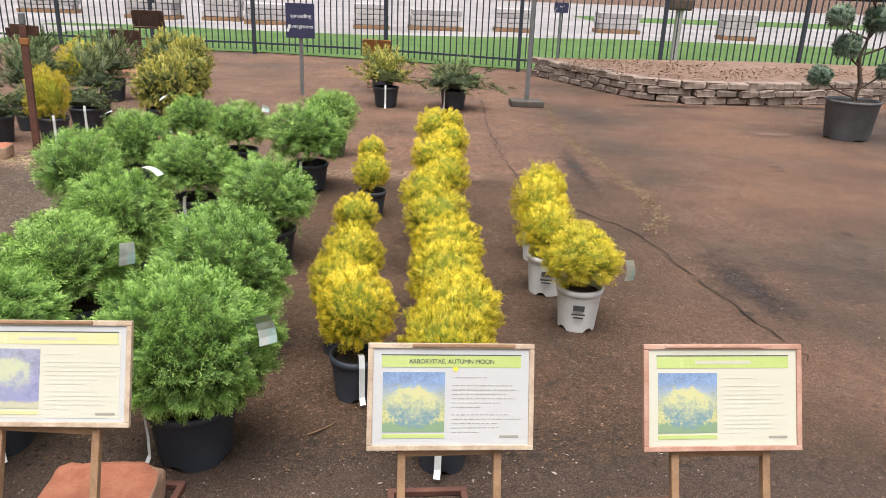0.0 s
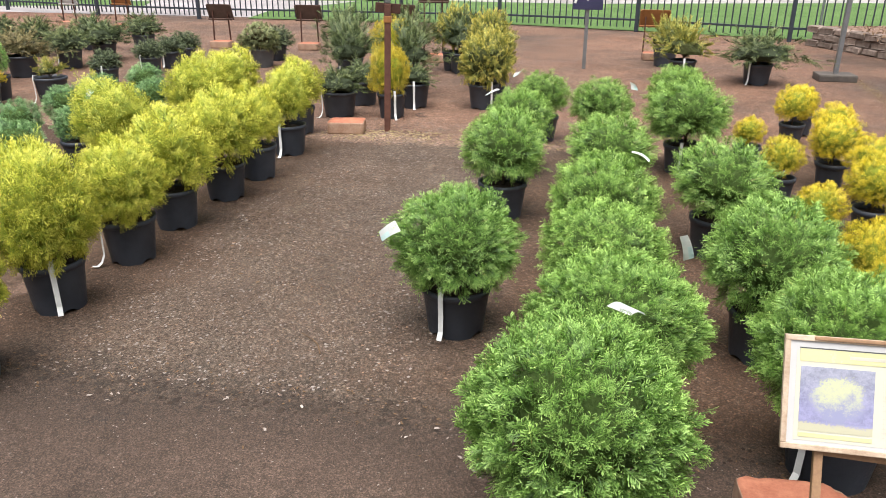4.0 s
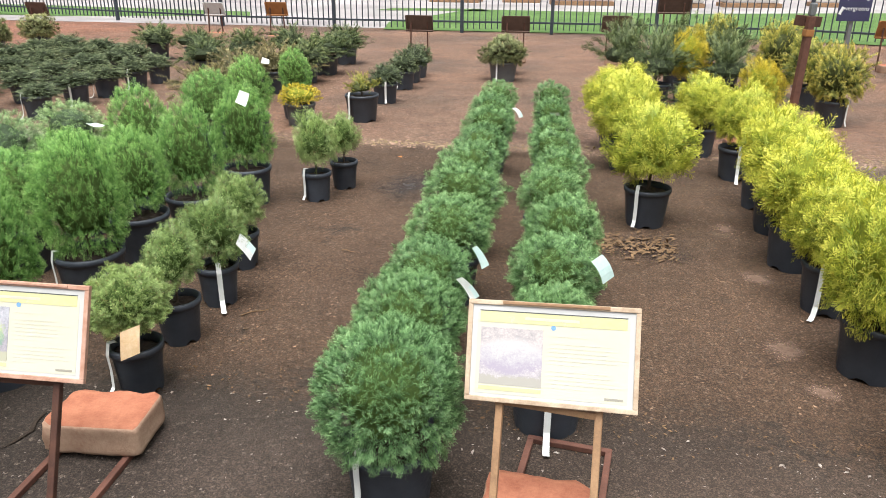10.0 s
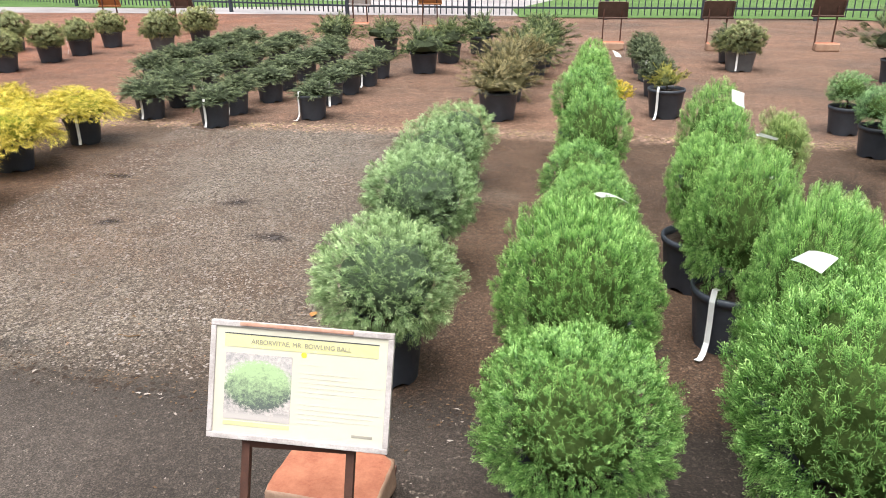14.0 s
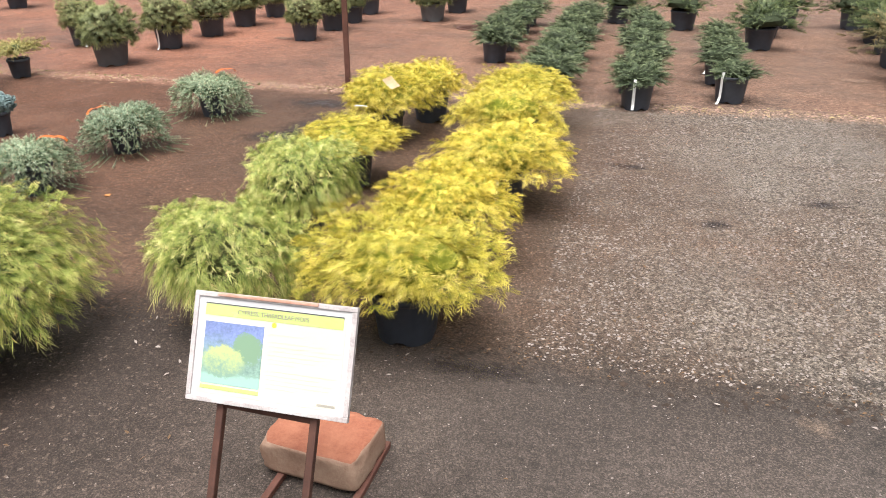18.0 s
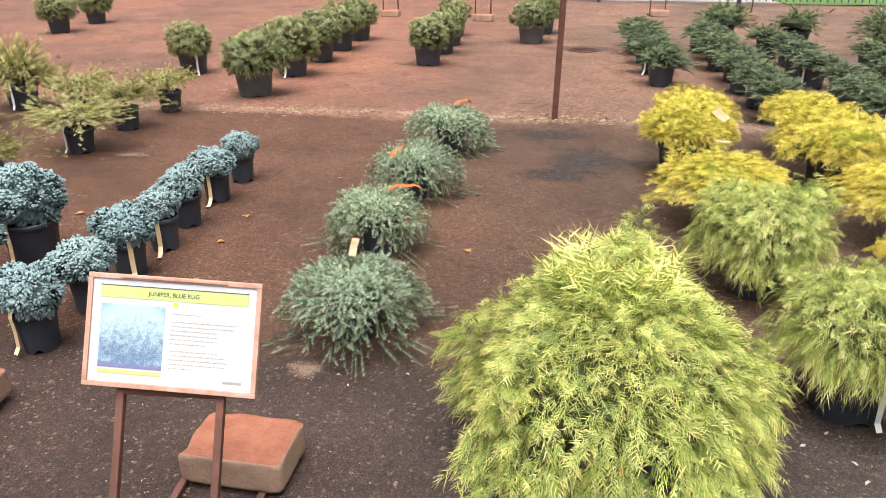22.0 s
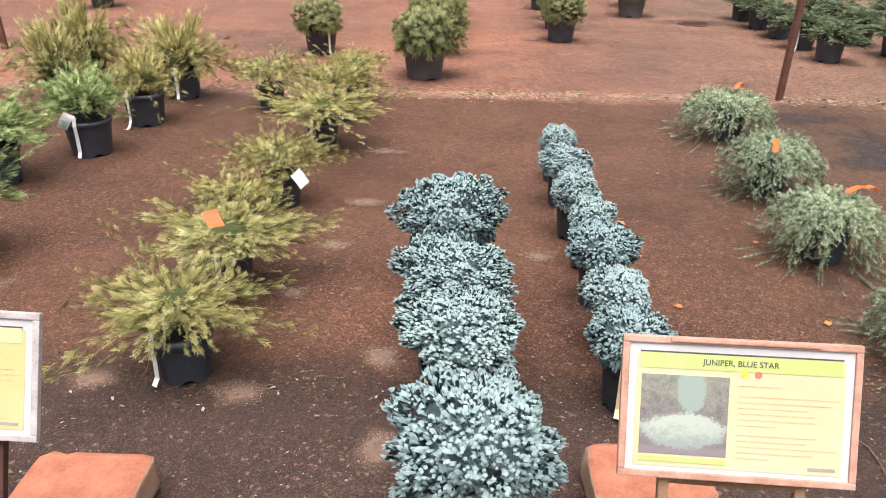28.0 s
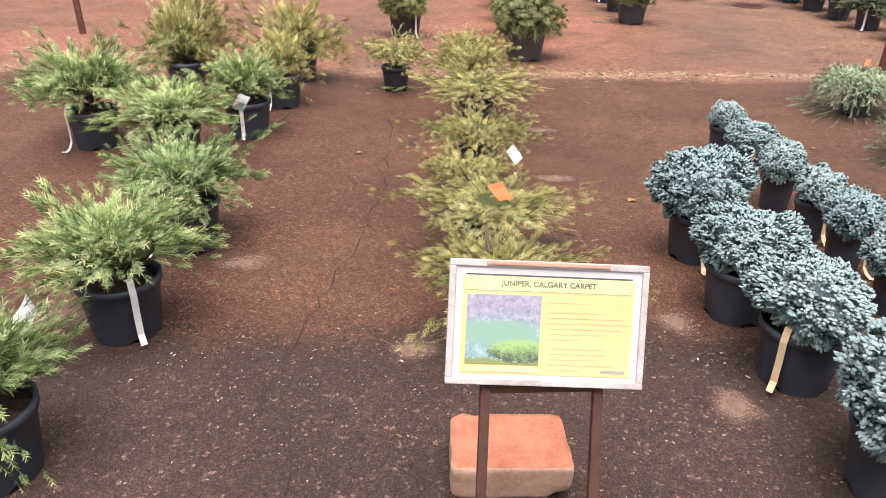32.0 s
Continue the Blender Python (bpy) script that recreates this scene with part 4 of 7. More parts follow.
def pot_meshes(R, h, material):
    key = (R, h, material.name)
    if key not in POTS:
        b = R * 0.83
        bm = lathe([(b, 0.0), (b + (R - b) * 0.1, 0.022), (R * 0.985, h - 0.03), (R * 0.99, h - 0.028), (R + 0.006, h - 0.024), (R + 0.007, h), (R - 0.004, h + 0.002), (R - 0.008, h - 0.03), (R * 0.93, h * 0.6)], 28, 0.016)
        me = bpy.data.meshes.new("pot")
        bm.to_mesh(me), bm.free()
        me.materials.append(material)
        rng = random.Random(int(R * 1000))
        bm = bmesh.new()
        c = bm.verts.new((0, 0, h - 0.018))
        ring = [bm.verts.new((R * 0.97 * math.cos(i * math.pi / 12), R * 0.97 * math.sin(i * math.pi / 12), h - 0.032 + rng.uniform(-0.006, 0.006))) for i in range(24)]
        mid = [bm.verts.new((R * 0.5 * math.cos(i * math.pi / 12), R * 0.5 * math.sin(i * math.pi / 12), h - 0.02 + rng.uniform(-0.01, 0.01))) for i in range(24)]
        for i in range(24):
            j = (i + 1) % 24
            bm.faces.new((ring[i], ring[j], mid[j], mid[i])), bm.faces.new((mid[i], mid[j], c))
        soil = bpy.data.meshes.new("soil")
        bm.to_mesh(soil), bm.free()
        soil.materials.append(soil_mat)
        POTS[key] = (me, soil)
    return POTS[key]


def ribbon(w, pts):
    bm = bmesh.new()
    rows = []
    for x, z in pts:
        rows.append([bm.verts.new((x, -w / 2, z)), bm.verts.new((x, w / 2, z)), bm.verts.new((x - 0.0012, w / 2, z)), bm.verts.new((x - 0.0012, -w / 2, z))])
    for a, b in zip(rows, rows[1:]):
        for i in range(4):
            bm.faces.new((a[i], a[(i + 1) % 4], b[(i + 1) % 4], b[i]))
    bm.faces.new(rows[0]), bm.faces.new(rows[-1][::-1])
    return bm


STRIPS = {}


def strip_mesh(R, h, material, long_way):
    key = (R, h, material.name, long_way)
    if key not in STRIPS:
        pts = [(R - 0.02, h + 0.03), (R + 0.006, h + 0.035), (R + 0.016, h - 0.01), (R + 0.012, h * 0.6), (R + 0.014, h * 0.25), (R + 0.03, 0.02)]
        if long_way:
            pts += [(R + 0.05, 0.006), (R + 0.075, 0.012)]
        bm = ribbon(0.021, pts)
        me = bpy.data.meshes.new("plant_tag")
        bm.to_mesh(me), bm.free()
        me.materials.append(material)
        STRIPS[key] = me
    return STRIPS[key]


def card_mesh(bend, twist):
    """A curled glossy label sheet with a printed patch."""
    bm = bmesh.new()
    vs = [[bm.verts.new((0.045 * (u - 1) + 0.012 * twist * (k - 2), bend * (k - 2) ** 2 * 0.0035 + 0.0025 * twist * u * (k - 2), 0.031 * (k - 2))) for u in range(3)] for k in range(5)]
    for k in range(4):
        for u in range(2):
            f = bm.faces.new((vs[k][u], vs[k][u + 1], vs[k + 1][u + 1], vs[k + 1][u]))
            f.material_index = 1 if (k in (0, 1) and u == 1) else 0
    bmesh.ops.solidify(bm, geom=bm.faces[:], thickness=0.0014)
    me = bpy.data.meshes.new("label_card")
    bm.to_mesh(me), bm.free()
    return me


CARDS = {}


def card_of(material, k):
    key = (material.name, k)
    if key not in CARDS:
        CARDS[key] = card_mesh((1.0, -0.8, 0.5)[k], (0.3, -0.6, 0.9)[k])
        CARDS[key].materials.append(material)
        CARDS[key].materials.append(tag_teal if material is tag_white else material)
    return CARDS[key]


RIBBON = bpy.data.meshes.new("plant_tag")
bm = bmesh.new()
vs = [[bm.verts.new((x, s * 0.014, z)) for s in (-1, 1)] for x, z in ((-0.075, -0.014), (-0.05, 0.004), (-0.02, 0.012), (0.02, 0.008), (0.05, 0.013), (0.075, 0.004), (0.09, -0.014))]
for a, b in zip(vs, vs[1:]):
    bm.faces.new((a[0], b[0], b[1], a[1]))
bmesh.ops.solidify(bm, geom=bm.faces[:], thickness=0.0015)
bm.to_mesh(RIBBON), bm.free()
STEM = bpy.data.meshes.new("stem")
bm = tube([(0, 0, -0.05), (0.008, 0.004, 0.1), (-0.004, 0.006, 0.25)], 0.016, 0.01, 8)
for k in range(5):
    a = k * 1.257
    t2 = tube([(0, 0, 0.06 + 0.02 * k), (0.07 * math.cos(a), 0.07 * math.sin(a), 0.16 + 0.02 * k), (0.11 * math.cos(a), 0.11 * math.sin(a), 0.27)], 0.008, 0.004, 5)
    tmp = bpy.data.meshes.new("tmp")
    t2.to_mesh(tmp), t2.free()
    bm.from_mesh(tmp)
    bpy.data.meshes.remove(tmp)
bm.to_mesh(STEM), bm.free()
STEM.materials.append(bark_mat)

prng = random.Random(21)


def plant(kind, x, y, r, strip=None, card=None, asp=None):
    """A plant in its pot. strip: the way in degrees in which its tag hangs; card: (way, height share, material); asp: the crown's height to its width."""
    k = KINDS[kind]
    asp = asp or k["asp"]
    R, h = k["pot"]
    mat = k.get("pot_mat", pot_black)
    base = new(k["name"])
    base.matrix_basis = pose(x, y, 0, 0, 0, 0)
    label = k["label"]
    tone = {"white_label_stock": "white", "orange_label_stock": "orange", "weathered_label_stock": "tan", "printed_green_card": "green"}
    shown = k.get("tag", tag_white) if strip is not None else card[2] if card is not None else None
    if shown and len(label.split()) <= 9:
        label += " with %s tag" % tone[shown.name]
    tagged(base, label, k.get("category", "potted shrub"), k["group"])
    pm, sm = pot_meshes(R, h, mat)
    tilt = pose(0, 0, 0, 0, 0, prng.uniform(0, 360))
    p = part("pot", pm, None, base, k.get("pot_label", ""), tilt)
    part("soil", sm, None, p)
    part("stem", STEM, None, base, at=pose(0, 0, h - 0.02, 0, 0, prng.uniform(0, 360)) @ Matrix.Diagonal((r * 3.0, r * 3.0, (k.get("lift", 0.72) + 0.15) * r * asp / 0.27, 1)))
    choice = k["crowns"]
    if "back_crowns" in k:
        choice = k["back_crowns"] if y > 3.3 else k["front_crowns"] if y < 2.1 else choice
    fol, inner = choice[prng.randrange(len(choice))]
    zc = h + k.get("lift", 0.72) * r * asp
    m = pose(0, 0, zc, prng.uniform(-5, 5), prng.uniform(-5, 5), prng.uniform(0, 360)) @ Matrix.Diagonal((r * prng.uniform(0.94, 1.06), r * prng.uniform(0.94, 1.06), r * asp * prng.uniform(0.93, 1.07), 1))
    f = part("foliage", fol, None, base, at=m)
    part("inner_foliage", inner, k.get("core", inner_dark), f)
    if strip is not None:
        tm = k.get("tag", tag_white)
        part("plant_tag", strip_mesh(R, h, tm, prng.random() < 0.5), None, base, "hanging price tag strip", pose(0, 0, 0, 0, 0, strip))
    if card is not None:
        a, up, cm = card
        rr = r * math.sqrt(max(1 - up * up, 0.05)) * 1.02
        if kind == "rug":
            part("plant_tag", RIBBON.copy(), cm, base, "bright plastic ribbon tag", pose(rr * 0.5 * math.cos(radians(a)), rr * 0.5 * math.sin(radians(a)), zc + r * 0.42, 6, 4, a))
            return base
        n = Vector((math.cos(radians(a)) * (1 - 0.5 * max(up, 0)), math.sin(radians(a)) * (1 - 0.5 * max(up, 0)) - 0.25, 0.35 + max(up, 0) + (0.35 if up < 0 else 0)))
        spin = n.to_track_quat("-Y", "Z").to_matrix().to_4x4() @ pose(0, 0, 0, 0, prng.uniform(-40, 40), 0)
        at = Vector((rr * math.cos(radians(a)), rr * math.sin(radians(a)), zc + r * asp * up)) + n.normalized() * 0.045
        part("label_card", card_of(cm, prng.randrange(3)), None, base, "glossy printed plant label", Matrix.Translation(at) @ spin @ Matrix.Scale(0.6 if kind == "bronze" else 0.7, 4))
    return base


def crowns(make, count, seed, **kw):
    return [make(seed=seed + 13 * i, **kw) for i in range(count)]


def near_and_far(make, count, seed, n, size, thin, **kw):
    """Crowns with full sprays for the plants close by; thin: simpler sprays for those further off."""
    far = dict(kw, template=thin)
    return dict(crowns=crowns(make, count, seed, n=int(n * 0.78), size=size * 1.05, **far), back_crowns=crowns(make, 2, seed + 61, n=int(n * 0.36), size=size * 1.32, **far),
                front_crowns=crowns(make, 2, seed + 151, n=int(n * 1.35), size=size * 0.84, **kw))


KINDS = {
    "globe": dict(name="globe_arborvitae", label="dense green globe arborvitae in a black nursery pot", group="green globe arborvitae", pot=(0.135, 0.2), lift=0.86, asp=0.86,
                  **near_and_far(mound_crown, 4, 100, 3900, 0.2, material=leaf_green, template=FAN, thin=FAN_THIN, boughs=95, gap=0.2, amp=0.07, up=0.55, low=-0.78, lobes=9, depth=0.1, stray=40)),
    "gold": dict(name="golden_arborvitae", label="small golden-yellow globe arborvitae in a black pot", group="golden globe arborvitae", pot=(0.09, 0.17), core=inner_gold, asp=0.97, lift=0.95,
                 **near_and_far(mound_crown, 3, 200, 2900, 0.2, material=leaf_gold, template=FAN_FINE, thin=FAN_THIN, boughs=60, gap=0.2, amp=0.07, up=0.8, low=-0.8, inside=0.58, lobes=7, depth=0.12, soft=0.6)),
    "gold_white": dict(name="golden_arborvitae", label="golden arborvitae in a white printed nursery pot", group="arborvitae in white pots", pot=(0.1, 0.2), core=inner_gold, lift=0.72, asp=0.9, pot_mat=pot_white, pot_label="white printed plastic pot",
                       **near_and_far(mound_crown, 2, 250, 2400, 0.25, material=leaf_gold, template=FAN_OPEN, thin=OPEN_THIN, boughs=46, gap=0.22, amp=0.12, up=0.6, low=-0.68, lobes=6, depth=0.2, stray=30, soft=0.6)),
    "lime": dict(name="yellow_arborvitae", label="bright lime-yellow arborvitae in a black nursery pot", group="lime-yellow arborvitae", pot=(0.125, 0.22), core=inner_gold, asp=1.0, lift=0.82,
                 **near_and_far(mound_crown, 3, 300, 3600, 0.22, material=leaf_lime, template=FAN_OPEN, thin=OPEN_THIN, boughs=60, gap=0.24, amp=0.12, up=0.8, low=-0.85, lobes=8, depth=0.16, wild=0.32, stray=40, soft=0.6)),
    "ball": dict(name="dwarf_arborvitae", label="small tight green ball arborvitae in a black pot", group="rows of ball arborvitae", pot=(0.125, 0.21), asp=0.92, lift=0.8,
                 **near_and_far(mound_crown, 4, 400, 3600, 0.175, material=leaf_green_small, template=FAN_FINE, thin=FAN_THIN, boughs=150, gap=0.15, amp=0.06, up=0.7, low=-0.7)),
    "tall": dict(name="upright_arborvitae", label="tall oval green arborvitae in a black nursery pot", group="upright oval arborvitae", pot=(0.14, 0.23), asp=1.18, lift=0.88,
                 **near_and_far(mound_crown, 4, 500, 4800, 0.15, material=leaf_green_tall, template=FAN_FINE, thin=FAN_THIN, boughs=210, gap=0.13, amp=0.06, up=1.1, low=-0.8, wild=0.2)),
    "twiggy": dict(name="twiggy_arborvitae", label="small open twiggy arborvitae in a black pot", group="small open arborvitae", pot=(0.085, 0.18), asp=1.0, lift=1.05,
                   **near_and_far(mound_crown, 2, 600, 2500, 0.2, material=leaf_twiggy, template=FAN_OPEN, thin=OPEN_THIN, boughs=50, gap=0.22, amp=0.12, up=0.6, layers=1.8, lobes=6, depth=0.3, stray=40)),
    "greyblue": dict(name="grey_green_arborvitae", label="wide grey-green ball arborvitae in a black pot", group="grey-green ball arborvitae", pot=(0.125, 0.21), core=inner_grey, asp=0.9, lift=0.72,
                     **near_and_far(mound_crown, 2, 700, 4600, 0.15, material=leaf_greyblue, template=FAN_FINE, thin=FAN_THIN, boughs=170, gap=0.15, amp=0.07, up=0.5, low=-0.75)),
    "mop": dict(name="thread_cypress", label="golden thread-leaf cypress mop spilling over its black pot", group="golden thread cypresses", pot=(0.13, 0.2), core=inner_gold, asp=0.59, lift=0.5,
                crowns=crowns(mop_crown, 4, 800, n=2200, size=0.25, material=leaf_mop, template=LACE, droop=0.5, flat=0.75, wild=0.6)),
    "mop_green": dict(name="thread_cypress", label="yellow-green thread-leaf cypress mound in a black pot", group="golden thread cypresses", pot=(0.13, 0.17), core=inner_green, asp=0.85, lift=0.5,
                      crowns=crowns(mop_crown, 2, 850, material=leaf_mop_green, n=2700, size=0.24, template=LACE, droop=0.9, flat=0.85, wild=0.6, low=-0.45, skirt=0.4)),
    "mop_big": dict(name="large_thread_cypress", label="large shaggy yellow-green thread cypress in a black pot", group="", pot=(0.17, 0.2), core=inner_green, asp=0.93, lift=0.42,
                    crowns=crowns(mop_crown, 1, 880, material=leaf_mop_big, n=5600, size=0.17, template=LACE, droop=0.7, wild=0.6, flat=0.95, low=-0.5, whips=200, skirt=0.5, cone=0.6)),
    "rug": dict(name="trailing_juniper", label="trailing blue-green rug juniper draped over its black pot", group="trailing rug junipers", pot=(0.1, 0.17), core=inner_grey, asp=1.0, lift=0.08, tag=tag_orange,
                crowns=crowns(rug_crown, 2, 900, material=leaf_rug, stems=230, template=feather_spray(6, 0.036, 0.24))),
    "star": dict(name="blue_juniper", label="small silver-blue star juniper in a tall black pot", group="small blue star junipers", pot=(0.075, 0.17), core=inner_blue, asp=0.76, lift=0.62, tag=tag_tan,
                 crowns=crowns(mound_crown, 4, 1000, material=leaf_star, n=1700, size=0.165, template=BUD, boughs=34, gap=0.2, amp=0.12, up=0.4, low=-0.65, wild=0.22, flare=0.5, lobes=6, depth=0.22, soft=0.55, inside=0.64, layers=1.2)),
    "star_big": dict(name="blue_juniper", label="broad silver-blue star juniper in a wide black pot", group="large blue star junipers", pot=(0.125, 0.2), core=inner_blue, asp=0.82, lift=0.56, tag=tag_tan,
                     crowns=crowns(mound_crown, 4, 1050, material=leaf_star, n=4000, size=0.115, template=BUD, boughs=60, gap=0.2, amp=0.16, freq=2.8, up=0.4, low=-0.75, wild=0.22, flare=0.5, lobes=6, depth=0.3, soft=0.55, inside=0.64, layers=1.2)),
    "bronze": dict(name="spreading_juniper", label="bronze-green spreading juniper with feathery boughs in a black pot", group="bronze spreading junipers", pot=(0.095, 0.17), core=inner_green, asp=0.48, lift=0.75, tag=tag_white,
                   crowns=crowns(spread_crown, 4, 1100, material=leaf_spread_gold, boughs=80, rise=(-0.1, 0.42), reach=1.0, template=PLUME, size=0.22, per=16, sag=0.02, plume=0.35, wide=95.5, side=0.34, loose=0.035, inside=0.2)),
    "spread": dict(name="spreading_juniper", label="wide green spreading juniper with pale tips in a black pot", group="green spreading junipers", pot=(0.13, 0.21), core=inner_green, asp=0.55, lift=0.5,
                   crowns=crowns(spread_crown, 3, 1200, material=leaf_spread_green, boughs=80, reach=1.0, template=PLUME, size=0.26, rise=(-0.1, 0.8), per=17, sag=0.02, plume=0.35, wide=98, side=0.34, loose=0.045, inside=0.35)),
    "bronze_tall": dict(name="spreading_juniper", label="tall olive-gold spreading juniper in a black pot", group="green spreading junipers", pot=(0.13, 0.21), core=inner_green, asp=0.95, lift=0.25,
                        crowns=crowns(spread_crown, 2, 1250, material=leaf_spread_gold, boughs=70, reach=1.2, template=PLUME, size=0.3, rise=(-0.1, 1.0), per=13, plume=0.2, wide=97, side=0.4, inside=0.35)),
    "yew": dict(name="spreading_yew", label="dark spreading yew in a black nursery pot", group="dark spreading yews", pot=(0.155, 0.23), core=inner_conifer, asp=0.66, lift=0.3,
                crowns=crowns(spread_crown, 3, 1300, material=leaf_yew, boughs=60, reach=1.1, template=NEEDLES, size=0.3, rise=(-0.1, 1.2), per=10, sag=0.05, side=0.55, inside=0.5, wide=92)),
    "yew_brown": dict(name="spreading_yew", label="bronzed brown-green yew in a black nursery pot", group="dark spreading yews", pot=(0.165, 0.24), asp=0.66, lift=0.3, core=inner_brown,
                      crowns=crowns(spread_crown, 2, 1350, material=leaf_yew_brown, boughs=60, reach=1.1, template=NEEDLES, size=0.3, rise=(-0.1, 1.2), per=10, sag=0.05, side=0.55, inside=0.5, wide=92)),
    "spruce": dict(name="dwarf_spruce", label="flat-topped blue-green dwarf spruce in a black pot", group="block of dwarf spruces", pot=(0.125, 0.21), core=inner_conifer, asp=0.44, lift=0.25,
                   crowns=crowns(mound_crown, 4, 1400, material=leaf_spruce, n=470, size=0.36, template=NEEDLES, boughs=26, gap=0.3, amp=0.14, up=0.12, low=-0.5, wild=0.3, inside=0.55, lobes=6, depth=0.3, stray=60)),
    "mugo": dict(name="mountain_pine", label="rounded olive-green mountain pine in a black pot", group="rounded mountain pines", pot=(0.15, 0.22), asp=0.8, lift=0.5, core=inner_brown,
                 crowns=crowns(globe_crown, 3, 1500, material=leaf_mugo, n=480, size=0.24, template=TUFT, amp=0.2, freq=2.8, up=0.35, low=-0.6, clump=0.12, fine=7, lobes=0, depth=0.25)),
    "mugo_grey": dict(name="mountain_pine", label="rounded mountain pine in a dusty grey pot", group="rounded mountain pines", pot=(0.17, 0.23), asp=0.8, lift=0.5, pot_mat=pot_grey, core=inner_brown,
                      crowns=crowns(globe_crown, 2, 1550, material=leaf_mugo, n=560, size=0.23, template=TUFT, amp=0.2, freq=2.8, up=0.35, low=-0.6, clump=0.12, fine=7, lobes=0, depth=0.25)),
    "holly": dict(name="dark_shrub", label="compact dark green shrub in a black pot", group="compact dark shrubs", pot=(0.125, 0.2), core=inner_conifer, asp=0.72, lift=0.4,
                  crowns=crowns(mound_crown, 3, 1600, material=leaf_spruce, n=430, size=0.36, template=NEEDLES, boughs=24, gap=0.26, amp=0.12, up=0.4, low=-0.5, wild=0.35, inside=0.55, stray=40)),
    "amber": dict(name="amber_shrub", label="amber-yellow upright shrub in a black pot", group="amber shrubs by the post", pot=(0.125, 0.22), core=inner_gold, asp=1.3, lift=0.75,
                  crowns=crowns(mound_crown, 2, 1700, material=leaf_amber, n=900, size=0.26, template=OPEN_THIN, boughs=40, gap=0.22, amp=0.14, up=0.8, low=-0.75, lobes=6, depth=0.22)),
    "amber_low": dict(name="yellow_shrub", label="low yellow mounded shrub in a grey pot", group="compact dark shrubs", pot=(0.13, 0.2), core=inner_gold, asp=0.55, lift=0.5, pot_mat=pot_grey,
                      crowns=crowns(globe_crown, 1, 1750, material=leaf_amber, n=500, size=0.3, template=FEATHER, amp=0.12, up=0.6, low=-0.4)),
    "olive": dict(name="spreading_yew", label="olive-yellow spreading yew in a black nursery pot", group="olive yews", pot=(0.15, 0.24), asp=0.95, lift=0.3, core=inner_green,
                  crowns=crowns(spread_crown, 2, 1800, material=leaf_olive, boughs=44, reach=1.1, template=NEEDLES, size=0.32, rise=(0.0, 1.4), per=9, sag=0.0, side=0.5, inside=0.42, wide=96)),
    "olive_tall": dict(name="upright_yew", label="bushy olive-yellow upright yew in a black pot", group="olive yews", pot=(0.14, 0.23), asp=1.0, lift=0.7, core=inner_green,
                       crowns=crowns(mound_crown, 3, 1820, material=leaf_olive, n=860, size=0.25, template=NEEDLES, boughs=34, gap=0.24, amp=0.14, up=0.5, low=-0.7, wild=0.35, inside=0.55, lobes=6, depth=0.28, stray=60)),
    "dark_tall": dict(name="upright_yew", label="tall dark green upright yew in a black pot", group="upright yews", pot=(0.15, 0.24), core=inner_conifer, asp=1.0, lift=0.4,
                      crowns=crowns(spread_crown, 2, 1850, material=leaf_yew, boughs=44, reach=1.1, template=PLUME, size=0.3, rise=(0.0, 1.5), per=13, sag=0.0, side=0.5, inside=0.36, wide=96)),
}


def row(kind, spots, strips=(), cards=()):
    cards = dict(cards)
    for i, (x, y, r, *asp) in enumerate(spots):
        plant(kind, x, y, r, strip=prng.uniform(-140, -50) if i in strips else None, card=cards.get(i), asp=asp[0] if asp else None)


# golden, green and lime rows of the first stretch
row("globe", ((-1.44, 1.57, 0.272, 0.9), (-0.69, 2.05, 0.263, 0.85), (-1.34, 2.08, 0.265, 0.88), (-1.93, 2.72, 0.247, 0.82), (-0.75, 2.73, 0.268, 0.83), (-1.36, 2.75, 0.272, 0.73), (-0.78, 3.76, 0.25, 0.82), (-1.37, 3.28, 0.256, 0.84), (-1.31, 4.3, 0.256, 0.81), (-1.91, 4.14, 0.264, 0.85), (-0.79, 5.26, 0.302, 0.77), (-1.91, 5.0, 0.229, 0.86), (-1.82, 5.98, 0.227, 0.81), (-1.37, 5.63, 0.246, 0.8), (-0.76, 6.39, 0.238, 0.83)),
    (1, 2, 3, 4, 8, 10), {0: (60, 0.75, tag_white), 1: (-20, 0.35, tag_white), 3: (-150, 0.3, tag_white), 5: (-20, 0.3, tag_white), 7: (30, 0.8, tag_white), 11: (170, 0.7, tag_white), 12: (180, 0.7, tag_white), 13: (-10, 0.6, tag_white)})
row("gold", ((-0.21, 2.43, 0.148, 1.18), (-0.3, 2.78, 0.134, 0.98), (-0.28, 3.12, 0.141, 0.94), (-0.32, 3.76, 0.125, 0.96), (-0.3, 4.67, 0.132, 0.95), (-0.35, 5.43, 0.106, 0.95)), (0, 2, 3))
row("gold", ((0.1, 2.02, 0.158, 1.3), (0.16, 2.47, 0.163, 0.97), (0.12, 2.8, 0.171, 0.94), (0.15, 3.19, 0.17, 0.91), (0.1, 3.65, 0.169, 0.91), (0.05, 4.14, 0.157, 0.91), (0.18, 4.58, 0.158, 0.92), (0.1, 5.06, 0.164, 0.95), (0.24, 5.63, 0.15, 0.95), (0.12, 6.22, 0.157, 0.96), (0.28, 6.59, 0.123, 1.02)), (0, 3, 4))
row("gold_white", ((0.74, 3.07, 0.187, 0.9), (0.66, 3.47, 0.172, 0.91), (0.69, 3.94, 0.175, 0.92), (0.77, 4.41, 0.16, 0.88)), (2,), {0: (-40, 0.0, tag_white)})
